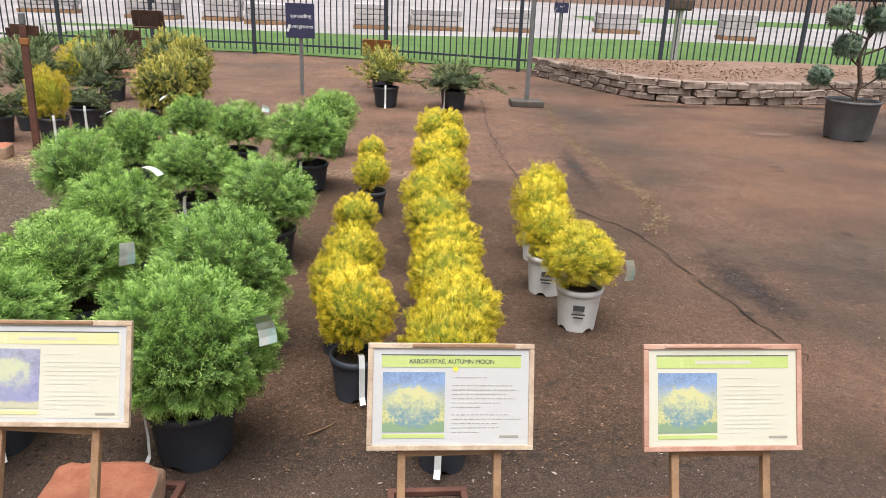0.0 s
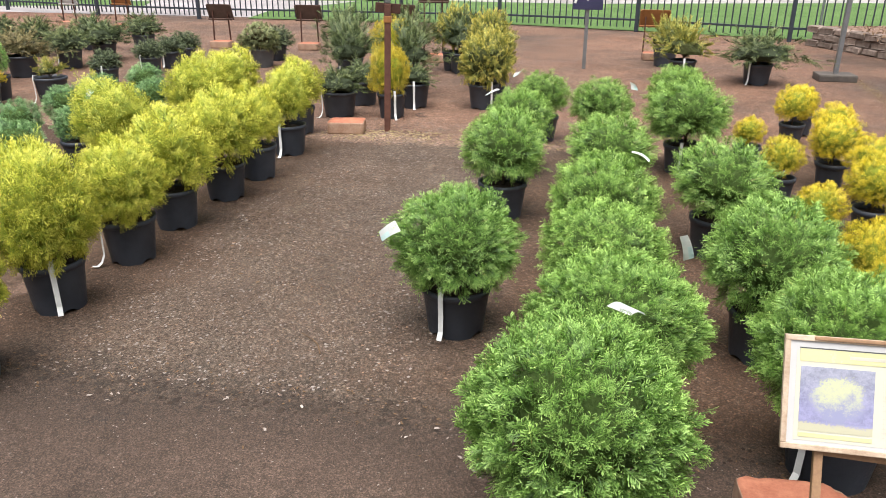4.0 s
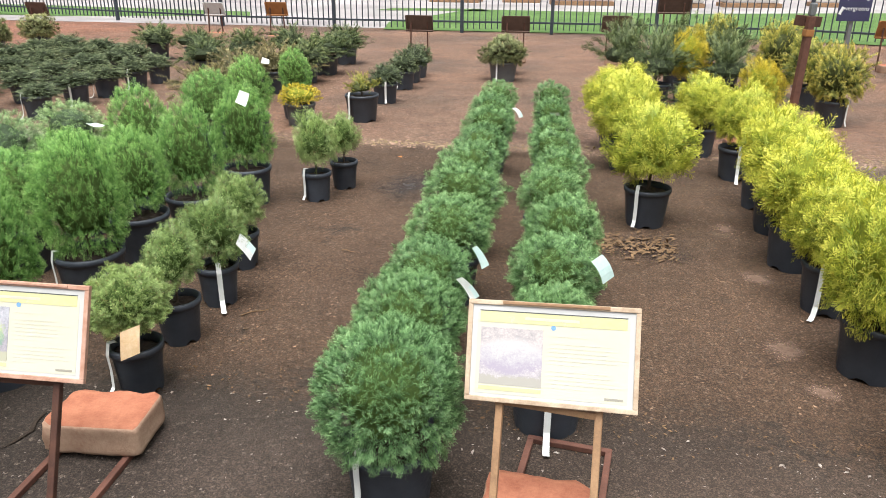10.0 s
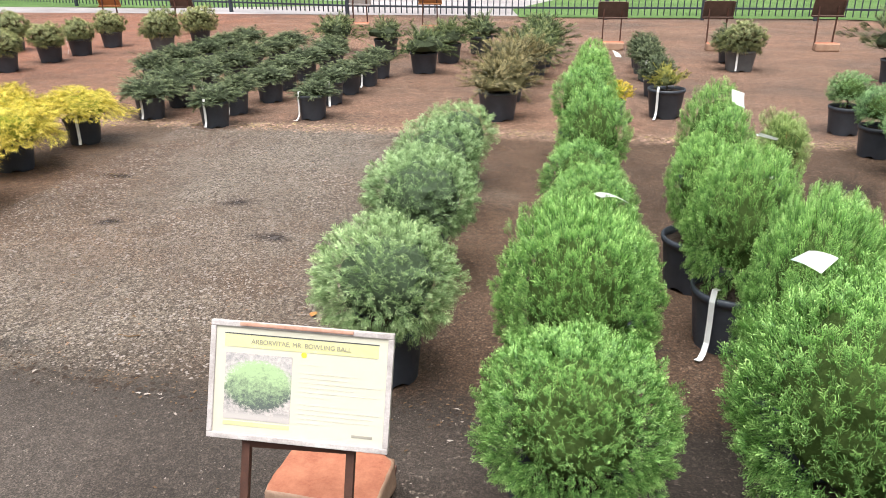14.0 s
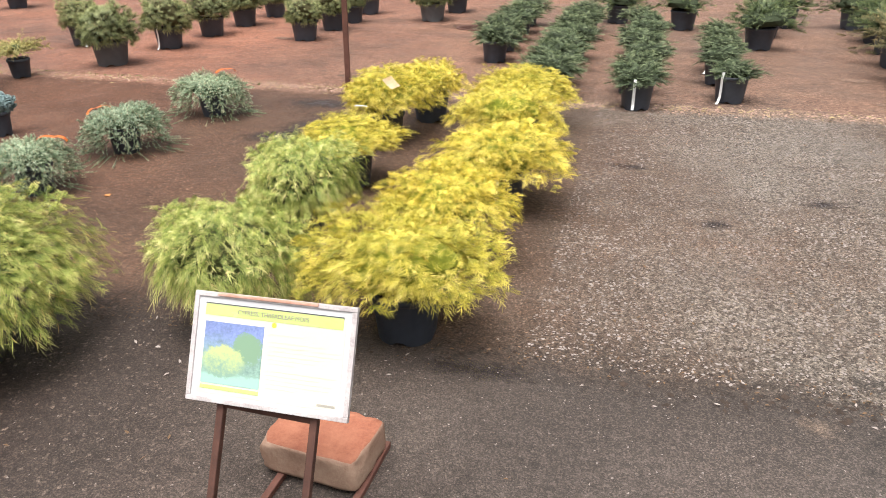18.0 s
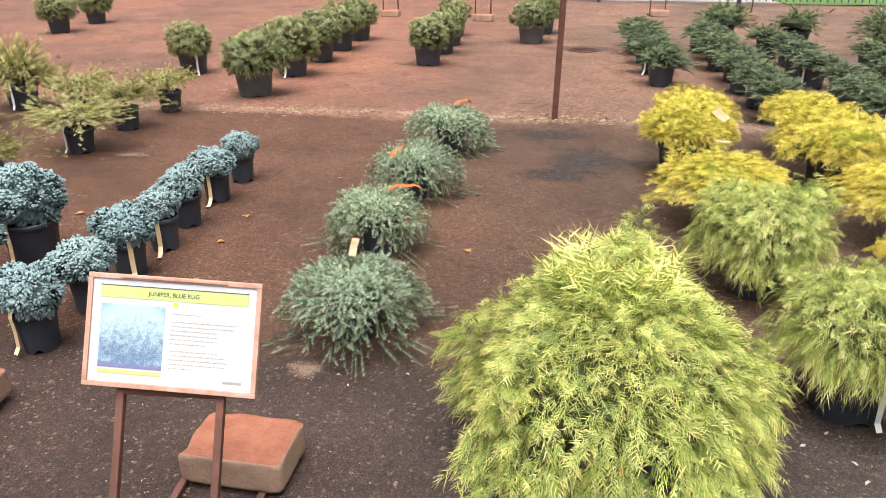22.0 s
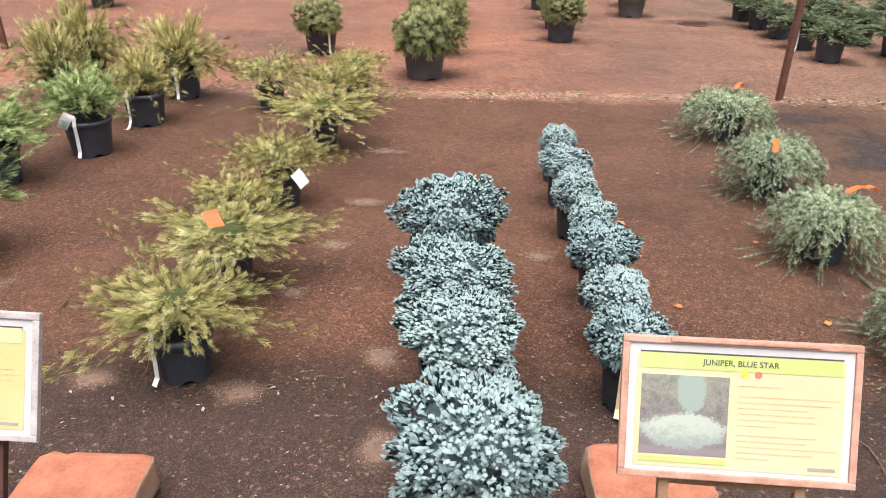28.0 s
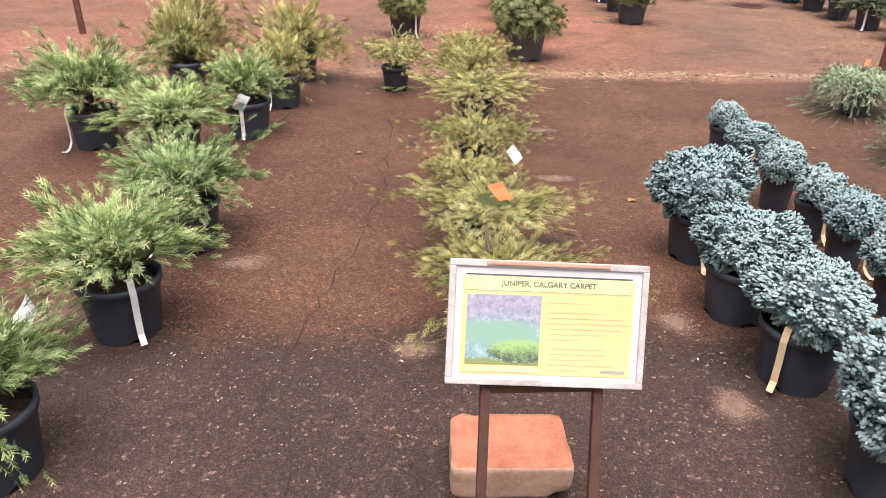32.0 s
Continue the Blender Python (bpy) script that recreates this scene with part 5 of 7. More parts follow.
for ob in [o for o in bpy.data.objects if o.name.startswith("pot") and o.data and o.data.materials and o.data.materials[0] is pot_white]:
    for k, (w, z) in enumerate(((0.05, 0.125), (0.06, 0.095), (0.045, 0.08))):
        a = -1.75
        hh = 0.026 if k == 0 else 0.007
        p = part("printed_mark", box(w, 0.0015, hh, pose(0, 0, 0, 2, 0, 0)), ink, ob.parent, "faded dark printed mark", pose(0.098 * math.cos(a), 0.098 * math.sin(a) - 0.003, z, 0, 0, math.degrees(a) + 90))
row("lime", ((-3.58, 1.99, 0.193, 1.12), (-3.64, 2.58, 0.235, 1.15), (-3.63, 3.12, 0.208, 0.98), (-3.66, 3.6, 0.235, 1.02), (-3.62, 4.12, 0.248, 1.05), (-3.6, 4.56, 0.195, 1.12), (-3.63, 5.19, 0.2, 1.2), (-3.79, 5.82, 0.21, 1.06)), (0, 1, 2, 6))
row("lime", ((-4.32, 4.12, 0.262, 1.04), (-4.37, 5.3, 0.255, 1.0), (-4.42, 5.9, 0.28, 0.85)), (0,))
row("ball", ((-5.21, 1.6, 0.216, 0.84), (-5.25, 2.03, 0.185, 0.86), (-5.27, 2.46, 0.172, 0.8), (-5.26, 2.93, 0.194, 0.78), (-5.27, 3.43, 0.206, 0.78), (-5.31, 3.94, 0.191, 0.8), (-5.31, 4.47, 0.182, 0.8), (-5.32, 5.05, 0.188, 0.78), (-5.36, 5.5, 0.177, 0.84), (-5.37, 6.16, 0.174, 0.85)),
    (0, 1), {1: (20, 0.5, tag_white), 2: (10, 0.35, tag_teal), 7: (0, 0.5, tag_white)})
row("ball", ((-4.8, 2.06, 0.15, 1.02), (-4.8, 2.52, 0.186, 0.82), (-4.78, 2.98, 0.178, 0.88), (-4.85, 3.53, 0.168, 0.84), (-4.81, 3.85, 0.166, 0.98), (-4.86, 4.5, 0.16, 0.78), (-4.88, 4.83, 0.16, 0.88), (-4.91, 5.52, 0.148, 0.95), (-4.93, 6.17, 0.163, 0.88)),
    (0, 1, 3, 4), {1: (-35, 0.4, tag_teal), 6: (90, 0.6, tag_white)})
row("tall", ((-6.77, 1.5, 0.27, 1.1), (-6.74, 2.0, 0.205, 1.45), (-6.8, 2.66, 0.21, 1.3), (-6.86, 3.16, 0.165, 1.4), (-6.74, 3.5, 0.168, 1.5), (-6.69, 4.08, 0.176, 1.43)), (2,), {0: (140, 0.85, tag_white), 2: (60, 0.9, tag_white), 5: (-60, 0.7, tag_white)})
row("tall", ((-7.36, 1.95, 0.235, 1.17), (-7.25, 2.45, 0.146, 1.17), (-7.33, 2.9, 0.191, 1.0), (-7.36, 3.44, 0.191, 0.92), (-7.3, 3.97, 0.2, 1.28), (-7.36, 5.0, 0.198, 1.16), (-7.3, 5.58, 0.189, 1.3), (-7.28, 6.57, 0.164, 1.27)), (0, 1), {0: (60, 0.85, tag_white), 6: (0, 0.7, tag_white)})
plant("tall", -7.36, 1.5, 0.22, None, asp=0.92)
row("twiggy", ((-6.21, 2.02, 0.152, 0.9), (-6.25, 2.38, 0.138, 1.08), (-6.25, 2.73, 0.146, 1.0), (-6.32, 3.13, 0.148, 0.94), (-6.3, 4.22, 0.153, 1.16), (-6.21, 4.5, 0.122, 1.25)), (0, 2, 4), {0: (-60, -0.6, tag_tan), 2: (-10, -0.5, tag_white)})
row("greyblue", ((-7.99, 2.24, 0.258, 0.82), (-8.05, 3.11, 0.256, 0.83), (-8.1, 3.79, 0.26, 0.78), (-8.08, 4.44, 0.226, 0.79)), ())
# thread cypresses
row("mop_green", ((-11.7, 2.06, 0.31, 0.72), (-11.81, 2.9, 0.31, 0.66)), (0,))
row("mop", ((-11.83, 3.6, 0.33, 0.38), (-11.93, 4.48, 0.345, 0.57), (-11.77, 5.05, 0.28, 0.56)), (), {0: (90, 0.8, tag_white), 1: (-60, 0.6, tag_tan)})
row("mop", ((-11.04, 2.16, 0.365, 0.48), (-11.05, 2.82, 0.31, 0.5), (-10.95, 3.5, 0.357, 0.46), (-11.1, 4.35, 0.38, 0.46), (-11.08, 5.08, 0.305, 0.5)), (1, 2, 4))
plant("mop_big", -12.5, 1.58, 0.5, asp=0.75)
# junipers
row("rug", ((-13.4, 2.28, 0.28), (-13.5, 3.08, 0.27), (-13.48, 3.85, 0.28), (-13.41, 4.8, 0.29)), (), {0: (100, 0.4, tag_tan), 1: (20, 0.35, tag_orange), 2: (-110, 0.35, tag_orange), 3: (60, 0.45, tag_orange)})
row("star", ((-14.53, 2.0, 0.125, 0.8), (-14.51, 2.3, 0.137, 0.62), (-14.53, 2.63, 0.132, 0.77), (-14.53, 2.93, 0.119, 0.7), (-14.56, 3.23, 0.116, 0.8), (-14.57, 3.61, 0.128, 0.63), (-14.57, 3.96, 0.115, 0.7)), (0, 2, 3, 5))
row("star_big", ((-14.97, 1.43, 0.207, 0.78), (-15.02, 1.9, 0.205, 0.66), (-15.07, 2.28, 0.187, 0.64), (-15.08, 2.73, 0.203, 0.8)), (0, 1, 3))
row("bronze", ((-15.92, 2.08, 0.3, 0.36), (-15.94, 2.63, 0.34, 0.3), (-16.02, 3.03, 0.225, 0.44), (-15.95, 3.52, 0.3, 0.37), (-15.92, 4.38, 0.4, 0.28), (-15.94, 5.0, 0.3, 0.46), (-16.46, 5.26, 0.27, 0.44), (-15.9, 5.6, 0.25, 0.45)), (0, 1, 4), {1: (-80, 0.9, tag_orange), 3: (-60, -0.3, tag_white)})
row("spread", ((-17.25, 1.45, 0.29, 0.56), (-17.17, 2.12, 0.325, 0.57), (-17.15, 2.75, 0.325, 0.5), (-17.5, 3.68, 0.37, 0.4), (-17.25, 4.2, 0.29, 0.62), (-18.05, 3.98, 0.4, 0.62)), (1, 2, 4, 5), {1: (-110, -0.35, tag_white), 4: (-80, -0.2, tag_white)})
row("bronze_tall", ((-17.18, 4.82, 0.29, 0.75), (-17.18, 5.5, 0.43, 0.74), (-17.9, 5.15, 0.32, 0.95), (-18.0, 5.75, 0.36, 0.95)), (0, 1))
# the block of spruces and yews behind
row("spruce", [(-9.62 + 0.05 * math.sin(5 * i), y, 0.225) for i, y in enumerate((6.12, 6.75, 7.25, 7.72, 8.2))], (0, 1, 2, 3))
row("spruce", [(-10.33 + 0.06 * math.sin(4 * i), y, 0.25) for i, y in enumerate((5.74, 6.22, 6.78, 7.4, 7.96, 8.55, 9.1))], (0, 1, 3))
row("spruce", [(-11.03 + 0.06 * math.sin(3 * i), y, 0.29) for i, y in enumerate((5.95, 6.45, 7.05, 7.6, 8.2, 8.8, 9.4))], (0, 2))
row("spruce", [(-11.75 + 0.06 * math.sin(6 * i), y, 0.3) for i, y in enumerate((7.3, 7.9, 8.5, 9.1, 9.7))], (1,))
row("yew_brown", ((-8.05, 6.32, 0.32), (-8.06, 7.1, 0.35), (-8.0, 7.85, 0.33)))
row("yew", ((-7.9, 8.56, 0.32), (-7.86, 9.23, 0.32), (-7.9, 10.25, 0.33), (-9.15, 8.6, 0.33), (-9.0, 9.4, 0.32), (-8.7, 10.2, 0.32), (-9.9, 9.8, 0.3), (-10.7, 10.2, 0.3)), (0,))
row("holly", ((-6.66, 7.48, 0.2), (-6.66, 8.35, 0.2), (-6.68, 8.84, 0.2), (-6.68, 9.26, 0.2), (-5.62, 9.75, 0.26)), (0, 1, 2))
row("olive", ((-6.66, 6.58, 0.165),), (0,))
row("amber_low", ((-7.14, 6.27, 0.2),))
plant("mugo_grey", -5.6, 9.16, 0.27, -110)
row("mugo", ((-15.42, 7.27, 0.3), (-15.4, 8.12, 0.29), (-15.4, 8.93, 0.28), (-16.49, 7.22, 0.25), (-14.16, 8.08, 0.25), (-14.13, 8.86, 0.23), (-14.13, 9.5, 0.22), (-14.2, 10.35, 0.23), (-13.0, 10.75, 0.28), (-19.84, 9.86, 0.28), (-19.95, 10.94, 0.28), (-15.4, 9.8, 0.27)), (0, 3, 6))
row("mugo_grey", ((-15.45, 6.32, 0.31), (-13.12, 9.87, 0.3)))
# round the rusty post
row("amber", ((-3.2, 6.57, 0.19), (-3.6, 8.1, 0.24)), (0,))
row("olive_tall", ((-2.45, 7.16, 0.27), (-2.45, 7.95, 0.27), (-2.6, 8.6, 0.28, 1.2), (-3.14, 9.4, 0.28, 1.2)), (0,))
row("yew", ((-3.68, 6.52, 0.22), (-3.12, 7.08, 0.22), (-3.64, 7.1, 0.23)), (0, 1))
row("dark_tall", ((-3.95, 7.75, 0.38), (-3.3, 7.7, 0.36), (-4.2, 8.5, 0.4), (-3.6, 8.9, 0.38), (-3.0, 9.2, 0.36)), (0,))
row("olive", ((-0.42, 9.15, 0.36), (-0.52, 10.3, 0.3)), (0,))
row("yew", ((0.4, 9.12, 0.44),), (0,))


def pompom_pine():
    base = new("pompom_pine")
    base.matrix_basis = pose(4.72, 8.05, 0)
    tagged(base, "tall pine trained into round cloud pads in a large dark pot", "potted tree")
    pm, sm = pot_meshes(0.275, 0.42, pot_grey)
    p = part("pot", pm, None, base)
    part("soil", sm, None, p)
    part("trunk", tube([(0, 0, 0.36), (0.03, 0, 0.6), (-0.03, 0.02, 0.85), (0.02, 0, 1.15), (0.0, 0, 1.6)], 0.03, 0.014, 8), bark_mat, base)
    fol, inner = globe_crown(leaf_pine, 1900, n=300, size=0.42, template=TUFT, amp=0.12, up=0.4)
    for i, (x, z, r) in enumerate(((-0.4, 0.66, 0.13), (0.27, 0.74, 0.12), (-0.18, 0.98, 0.15), (-0.36, 1.28, 0.14), (0.12, 1.26, 0.17), (0.4, 1.12, 0.15), (-0.05, 1.62, 0.18), (0.33, 1.5, 0.14))):
        part("branch", tube([(0, 0, z - 0.22), (x * 0.5, 0.03, z - 0.15), (x, 0.0, z - 0.03)], 0.013, 0.007, 6), bark_mat, base)
        f = part("needle_pad", fol, None, base, at=pose(x, 0.04 * (-1) ** i, z, 0, 0, 70 * i) @ Matrix.Diagonal((r, r, r * 0.85, 1)))
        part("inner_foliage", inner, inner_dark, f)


pompom_pine()


# ---- sign boards on steel easels ----
def words(text, size, material, parent, m, name="title"):
    cu = bpy.data.curves.new(name, "FONT")
    cu.body, cu.size, cu.align_x, cu.align_y, cu.extrude = text, size, "CENTER", "CENTER", 0.0004
    tmp = bpy.data.objects.new(name, cu)
    scene.collection.objects.link(tmp)
    bpy.context.view_layer.update()
    me = bpy.data.meshes.new_from_object(tmp.evaluated_get(bpy.context.evaluated_depsgraph_get()))
    bpy.data.objects.remove(tmp)
    me.name = name
    me.materials.clear()
    return part(name, me, material, parent, at=m)


def concrete_block(x, y, z, yaw, seed):
    rng = random.Random(seed)
    bm = bmesh.new()
    w, d, h = 0.3, 0.205, 0.1
    bm = box(w, d, h, pose(0, 0, h / 2))
    bmesh.ops.subdivide_edges(bm, edges=bm.edges[:], cuts=9, use_grid_fill=True)
    for v in bm.verts:
        u, q, up = v.co.x / (w / 2), v.co.y / (d / 2), abs(v.co.z / (h / 2) - 1)
        worn = max(abs(u) + abs(q) - 1.8, 0) * 0.022 + max(abs(u) + up - 1.86, 0) * 0.02 + max(abs(q) + up - 1.86, 0) * 0.02
        chip = max(noise.noise(v.co * 16 + Vector((seed, 3, 0))) - 0.15, 0) * max(abs(u) + abs(q) + up - 1.8, 0) * 0.03
        k = noise.noise(v.co * 30 + Vector((seed, 0, 0))) * 0.003 + noise.noise(v.co * 8 + Vector((0, seed, 0))) * 0.003
        c = Vector((u, q * 0.7, (v.co.z / h - 0.5)))
        v.co -= c * (worn + chip + k)
        v.co.z = max(v.co.z, 0.0)
        v.co.x *= 1 - 0.03 * (q + 1) / 2
    for f in bm.faces:
        f.smooth = True
    me = bpy.data.meshes.new("concrete_block")
    for f in bm.faces:
        f.material_index = 0 if f.normal.z > 0.5 else 1
    bm.to_mesh(me), bm.free()
    me.materials.append(brick_top), me.materials.append(brick_side)
    ob = new("concrete_block", me)
    ob.matrix_basis = pose(x, y, z, 0, 0, yaw)
    return tagged(ob, "terracotta-topped split concrete block weighing down a sign stand", "concrete block", "blocks on the sign stands")


def square_bar(a, b, w):
    """A square steel tube from a to b."""
    a, b = Vector(a), Vector(b)
    side = (b - a).cross(Vector((0, 1, 0))).normalized() if abs((b - a).normalized().y) < 0.9 else Vector((0, 0, 1))
    turn = Matrix((side, side.cross(a - b).normalized(), (b - a).normalized())).transposed().to_4x4()
    return box(w, w, (b - a).length, Matrix.Translation((a + b) / 2) @ turn, 0.003)


def easel(x, y, top, yaw, frame_mat, legs_mat, paper, band, picture, title="", label="", block=None, w=0.39, h=0.25, tilt=22, marks=(), rows=12, seed=0, strip=True, roll=0.0, page=None):
    """A tilted, framed, laminated plant sign on a steel stand; x, y, top: the middle of its upper edge."""
    rng = random.Random(seed)
    base = new("plant_sign")
    s, c = math.sin(radians(tilt)), math.cos(radians(tilt))
    base.matrix_basis = pose(x, y, 0, 0, 0, yaw)
    tagged(base, label or "framed laminated plant sign on a rusty steel stand", "sign", "plant signs")
    B = pose(0, -h * s / 2, top - h * c / 2, 90 - tilt) @ Matrix.Rotation(radians(roll), 4, "Z")  # board frame: x right, y up the board, z towards the viewer
    board = part("board", box(w - 0.012, h - 0.012, 0.007, Matrix(), 0.001), sign_back, base, "", B)
    part("sheet", box(w - 0.02, h - 0.02, 0.0016, pose(0, 0, 0.0046)), paper, board, "laminated printed sheet")
    for nm, sx, sy, px, py in (("frame_rail", w, 0.012, 0, h / 2 - 0.006), ("frame_rail", w, 0.012, 0, -h / 2 + 0.006), ("frame_stile", 0.012, h - 0.024, -w / 2 + 0.006, 0), ("frame_stile", 0.012, h - 0.024, w / 2 - 0.006, 0)):
        part(nm, box(sx, sy, 0.013, pose(px, py, 0.003), 0.002), frame_mat, board)
    if strip:
        part("top_strip", box(w * 0.62, 0.008, 0.006, pose(rng.uniform(-0.03, 0.03), h / 2 - 0.0045, 0.0095), 0.002), wood_mat if frame_mat is frame_wood else red_frame, board, "worn wooden strip on the top edge")
    z0 = 0.0058
    if page:
        part("page", box(w - 0.05, h - 0.052, 0.0008, pose(0, -0.006, 0.0056)), page, board, "yellowed printed page")
        z0 = 0.0064
    part("title_band", box(w - 0.062, 0.026, 0.0008, pose(0, h / 2 - 0.041, z0)), band, board, "printed colour band")
    part("rule", box(w - 0.06, 0.0022, 0.0008, pose(0, h / 2 - 0.0262, z0)), ink, board)
    pw, ph = w * 0.37, h * 0.56
    px, py = -w / 2 + 0.034 + pw / 2, -0.012
    part("picture", box(pw, ph, 0.0008, pose(px, py, z0)), picture, board, "faded photograph of the plant")
    part("title_band", box(pw, 0.009, 0.0008, pose(px, py - ph / 2 - 0.009, z0)), band, board)
    if title:
        words(title, 0.0138, ink_mid if paper is paper_cream or page is paper_cream else ink, board, pose(0 if len(title) > 8 else 0.045, h / 2 - 0.041, z0 + 0.0009))
    else:
        part("text_line", box(0.13, 0.007, 0.0006, pose(0, h / 2 - 0.041, z0 + 0.0005)), ink_pale, board)
    tx = px + pw / 2 + 0.016
    tw = w / 2 - 0.036 - tx
    for i in range(rows):
        L = tw * rng.uniform(0.62, 1.0) if i not in (0, 6, 11) else tw * rng.uniform(0.3, 0.5)
        ty = h * 0.18 - i * 0.0098 - (0.008 if i > 0 else 0) - (0.007 if i > 6 else 0)
        bm, at = bmesh.new(), 0.0
        while at < L:
            word = rng.uniform(0.004, 0.016)
            add_box(bm, word, rng.uniform(0.0012, 0.0018), 0.0006, pose(tx + at + word / 2, ty, z0))
            at += word + 0.0034
        part("text_line", bm, ink_rust if page in (paper_yellow, paper_peach, paper_pale) else ink_soft if page is None and paper is paper_white else ink_pale, board)
    for i, mm in enumerate(marks):
        bm = bmesh.new()
        bmesh.ops.create_cone(bm, cap_ends=True, segments=14, radius1=0.006, radius2=0.006, depth=0.0008, matrix=pose(tx + 0.008 + 0.022 * i, h * 0.26, z0))
        part("symbol", bm, mm, board)
    part("logo_bar", box(0.044, 0.0055, 0.0006, pose(w / 2 - 0.056, -h / 2 + 0.03, z0)), ink_soft, board, "small dark maker's mark")
    yb, zt, run = -h * s, top - h * c, math.tan(radians(tilt))
    foot = yb - zt * run
    lean = math.tan(radians(roll)) * zt
    back = Vector((0, c, -s)) * 0.016
    for sx in (-1, 1):
        lx = sx * w * 0.29
        part("leg", square_bar((lx + lean, foot + back.y, 0.004), (lx, yb + back.y + 0.6 * h * s, zt + back.z + 0.6 * h * c), 0.0185), legs_mat, base)
        part("foot_rail", box(0.02, 0.6, 0.018, pose(lx + lean, foot + 0.3, 0.01), 0.002), rust_mat, base)
    part("cross_rail", box(w * 0.58 + 0.02, 0.02, 0.018, pose(lean, foot + 0.61, 0.0102), 0.002), rust_mat, base)
    part("cross_rail", box(w * 0.6, 0.018, 0.018, pose(0, yb + 0.012, zt - 0.01), 0.002), legs_mat, base)
    if block:
        bx, by, turn = block
        concrete_block(bx, by, 0.02, turn, seed + 3)
    return base


pic_ball = print_material("bleached_round_bush_print", (0.4, 0.42, 0.6), (0.3, 0.3, 0.62), (0.75, 0.78, 0.45), (0.3, 0.32, 0.6), (0.7, 0.66, 0.42), (0.52, 0.5), (0.36, 0.34), 0.22, 8, 0.1)
pic_moon = print_material("autumn_gold_print", (0.25, 0.42, 0.75), (0.75, 0.74, 0.28), (0.85, 0.82, 0.35), (0.16, 0.34, 0.4), (0.25, 0.42, 0.2), (0.5, 0.42), (0.44, 0.36), 0.15)
pic_lilac = print_material("bleached_lilac_print", (0.72, 0.62, 0.64), (0.66, 0.58, 0.66), (0.76, 0.72, 0.76), (0.46, 0.38, 0.56), (0.5, 0.46, 0.4), (0.5, 0.5), (0.55, 0.3), 0.3, 14)
pic_yellow = print_material("bleached_yellow_print", (0.66, 0.58, 0.5), (0.68, 0.62, 0.36), (0.8, 0.74, 0.2), (0.2, 0.17, 0.3), (0.85, 0.78, 0.25), (0.42, 0.46), (0.44, 0.4), 0.2, 11, 0.06, 2.6)
pic_pale = print_material("pale_round_bush_print", (0.6, 0.6, 0.7), (0.5, 0.46, 0.55), (0.7, 0.76, 0.36), (0.22, 0.42, 0.3), (0.62, 0.6, 0.42), (0.52, 0.5), (0.4, 0.38), 0.2)
pic_bowl = print_material("green_ball_print", (0.74, 0.68, 0.66), (0.72, 0.65, 0.62), (0.52, 0.76, 0.36), (0.05, 0.09, 0.07), (0.72, 0.65, 0.62), (0.5, 0.52), (0.52, 0.38), 0.14, 10, 0.05, 1.2)
pic_mops = print_material("blue_teal_garden_print", (0.2, 0.3, 0.7), (0.28, 0.52, 0.4), (0.62, 0.74, 0.26), (0.24, 0.46, 0.32), (0.4, 0.72, 0.6), (0.36, 0.36), (0.36, 0.26), 0.14, 9, 0.14, 1.6, ((0.2, 0.4, 0.22), (0.75, 0.62), (0.26, 0.26)))
pic_rug = print_material("blue_juniper_print", (0.42, 0.66, 0.74), (0.3, 0.5, 0.66), (0.58, 0.8, 0.84), (0.14, 0.24, 0.42), (0.22, 0.22, 0.45), (0.5, 0.55), (0.6, 0.5), 0.08, 17, 0.06, 1.2)
pic_star = print_material("silver_mound_print", (0.3, 0.31, 0.24), (0.22, 0.19, 0.19), (0.62, 0.7, 0.58), (0.36, 0.44, 0.4), (0.3, 0.24, 0.26), (0.5, 0.3), (0.5, 0.22), 0.12, 13, 0.08, 1.8, ((0.36, 0.47, 0.4), (0.58, 0.84), (0.17, 0.3)))
pic_garden = print_material("garden_print", (0.5, 0.46, 0.6), (0.36, 0.58, 0.6), (0.4, 0.66, 0.22), (0.06, 0.12, 0.06), (0.3, 0.36, 0.1), (0.72, 0.2), (0.4, 0.17), 0.08, 12, 0.06, 1.6, ((0.3, 0.54, 0.42), (0.42, 0.46), (0.6, 0.18)))

easel(0.7, 1.5, 0.705, 3, red_frame, wood_mat, paper_cream, band_green, pic_moon, label="sun-bleached plant sign in a terracotta frame on wooden legs", w=0.37, h=0.24, seed=1)
easel(0.085, 1.51, 0.686, 4, frame_wood, wood_mat, paper_white, band_green, pic_moon, "ARBORVITAE, AUTUMN MOON", "wood-framed white plant sign titled arborvitae autumn moon", marks=(symbol_yellow,), w=0.378, h=0.24, tilt=21, roll=-1, seed=2)
easel(-0.826, 1.56, 0.696, -3, frame_wood, wood_mat, paper_white, band_yellow, pic_ball, label="faded cream plant sign in a wooden frame on wooden legs", block=(-0.85, 1.73, 4), w=0.384, h=0.24, tilt=23, roll=2.2, page=paper_cream, seed=3)
easel(-3.607, 1.556, 0.628, -1, grey_frame, rust_dark, paper_white, band_yellow, pic_yellow, label="badly sun-bleached yellow plant sign on rusty legs", block=(-3.64, 1.66, 2), w=0.383, h=0.24, tilt=30, roll=2.4, page=paper_pale, seed=4)
easel(-4.79, 1.61, 0.645, -7, frame_wood, wood_mat, paper_white, band_yellow, pic_lilac, label="faded cream plant sign with a lilac picture on wooden legs", marks=(symbol_blue,), block=(-4.8, 1.53, -3), w=0.415, h=0.248, tilt=24, roll=4, page=paper_cream, seed=5)
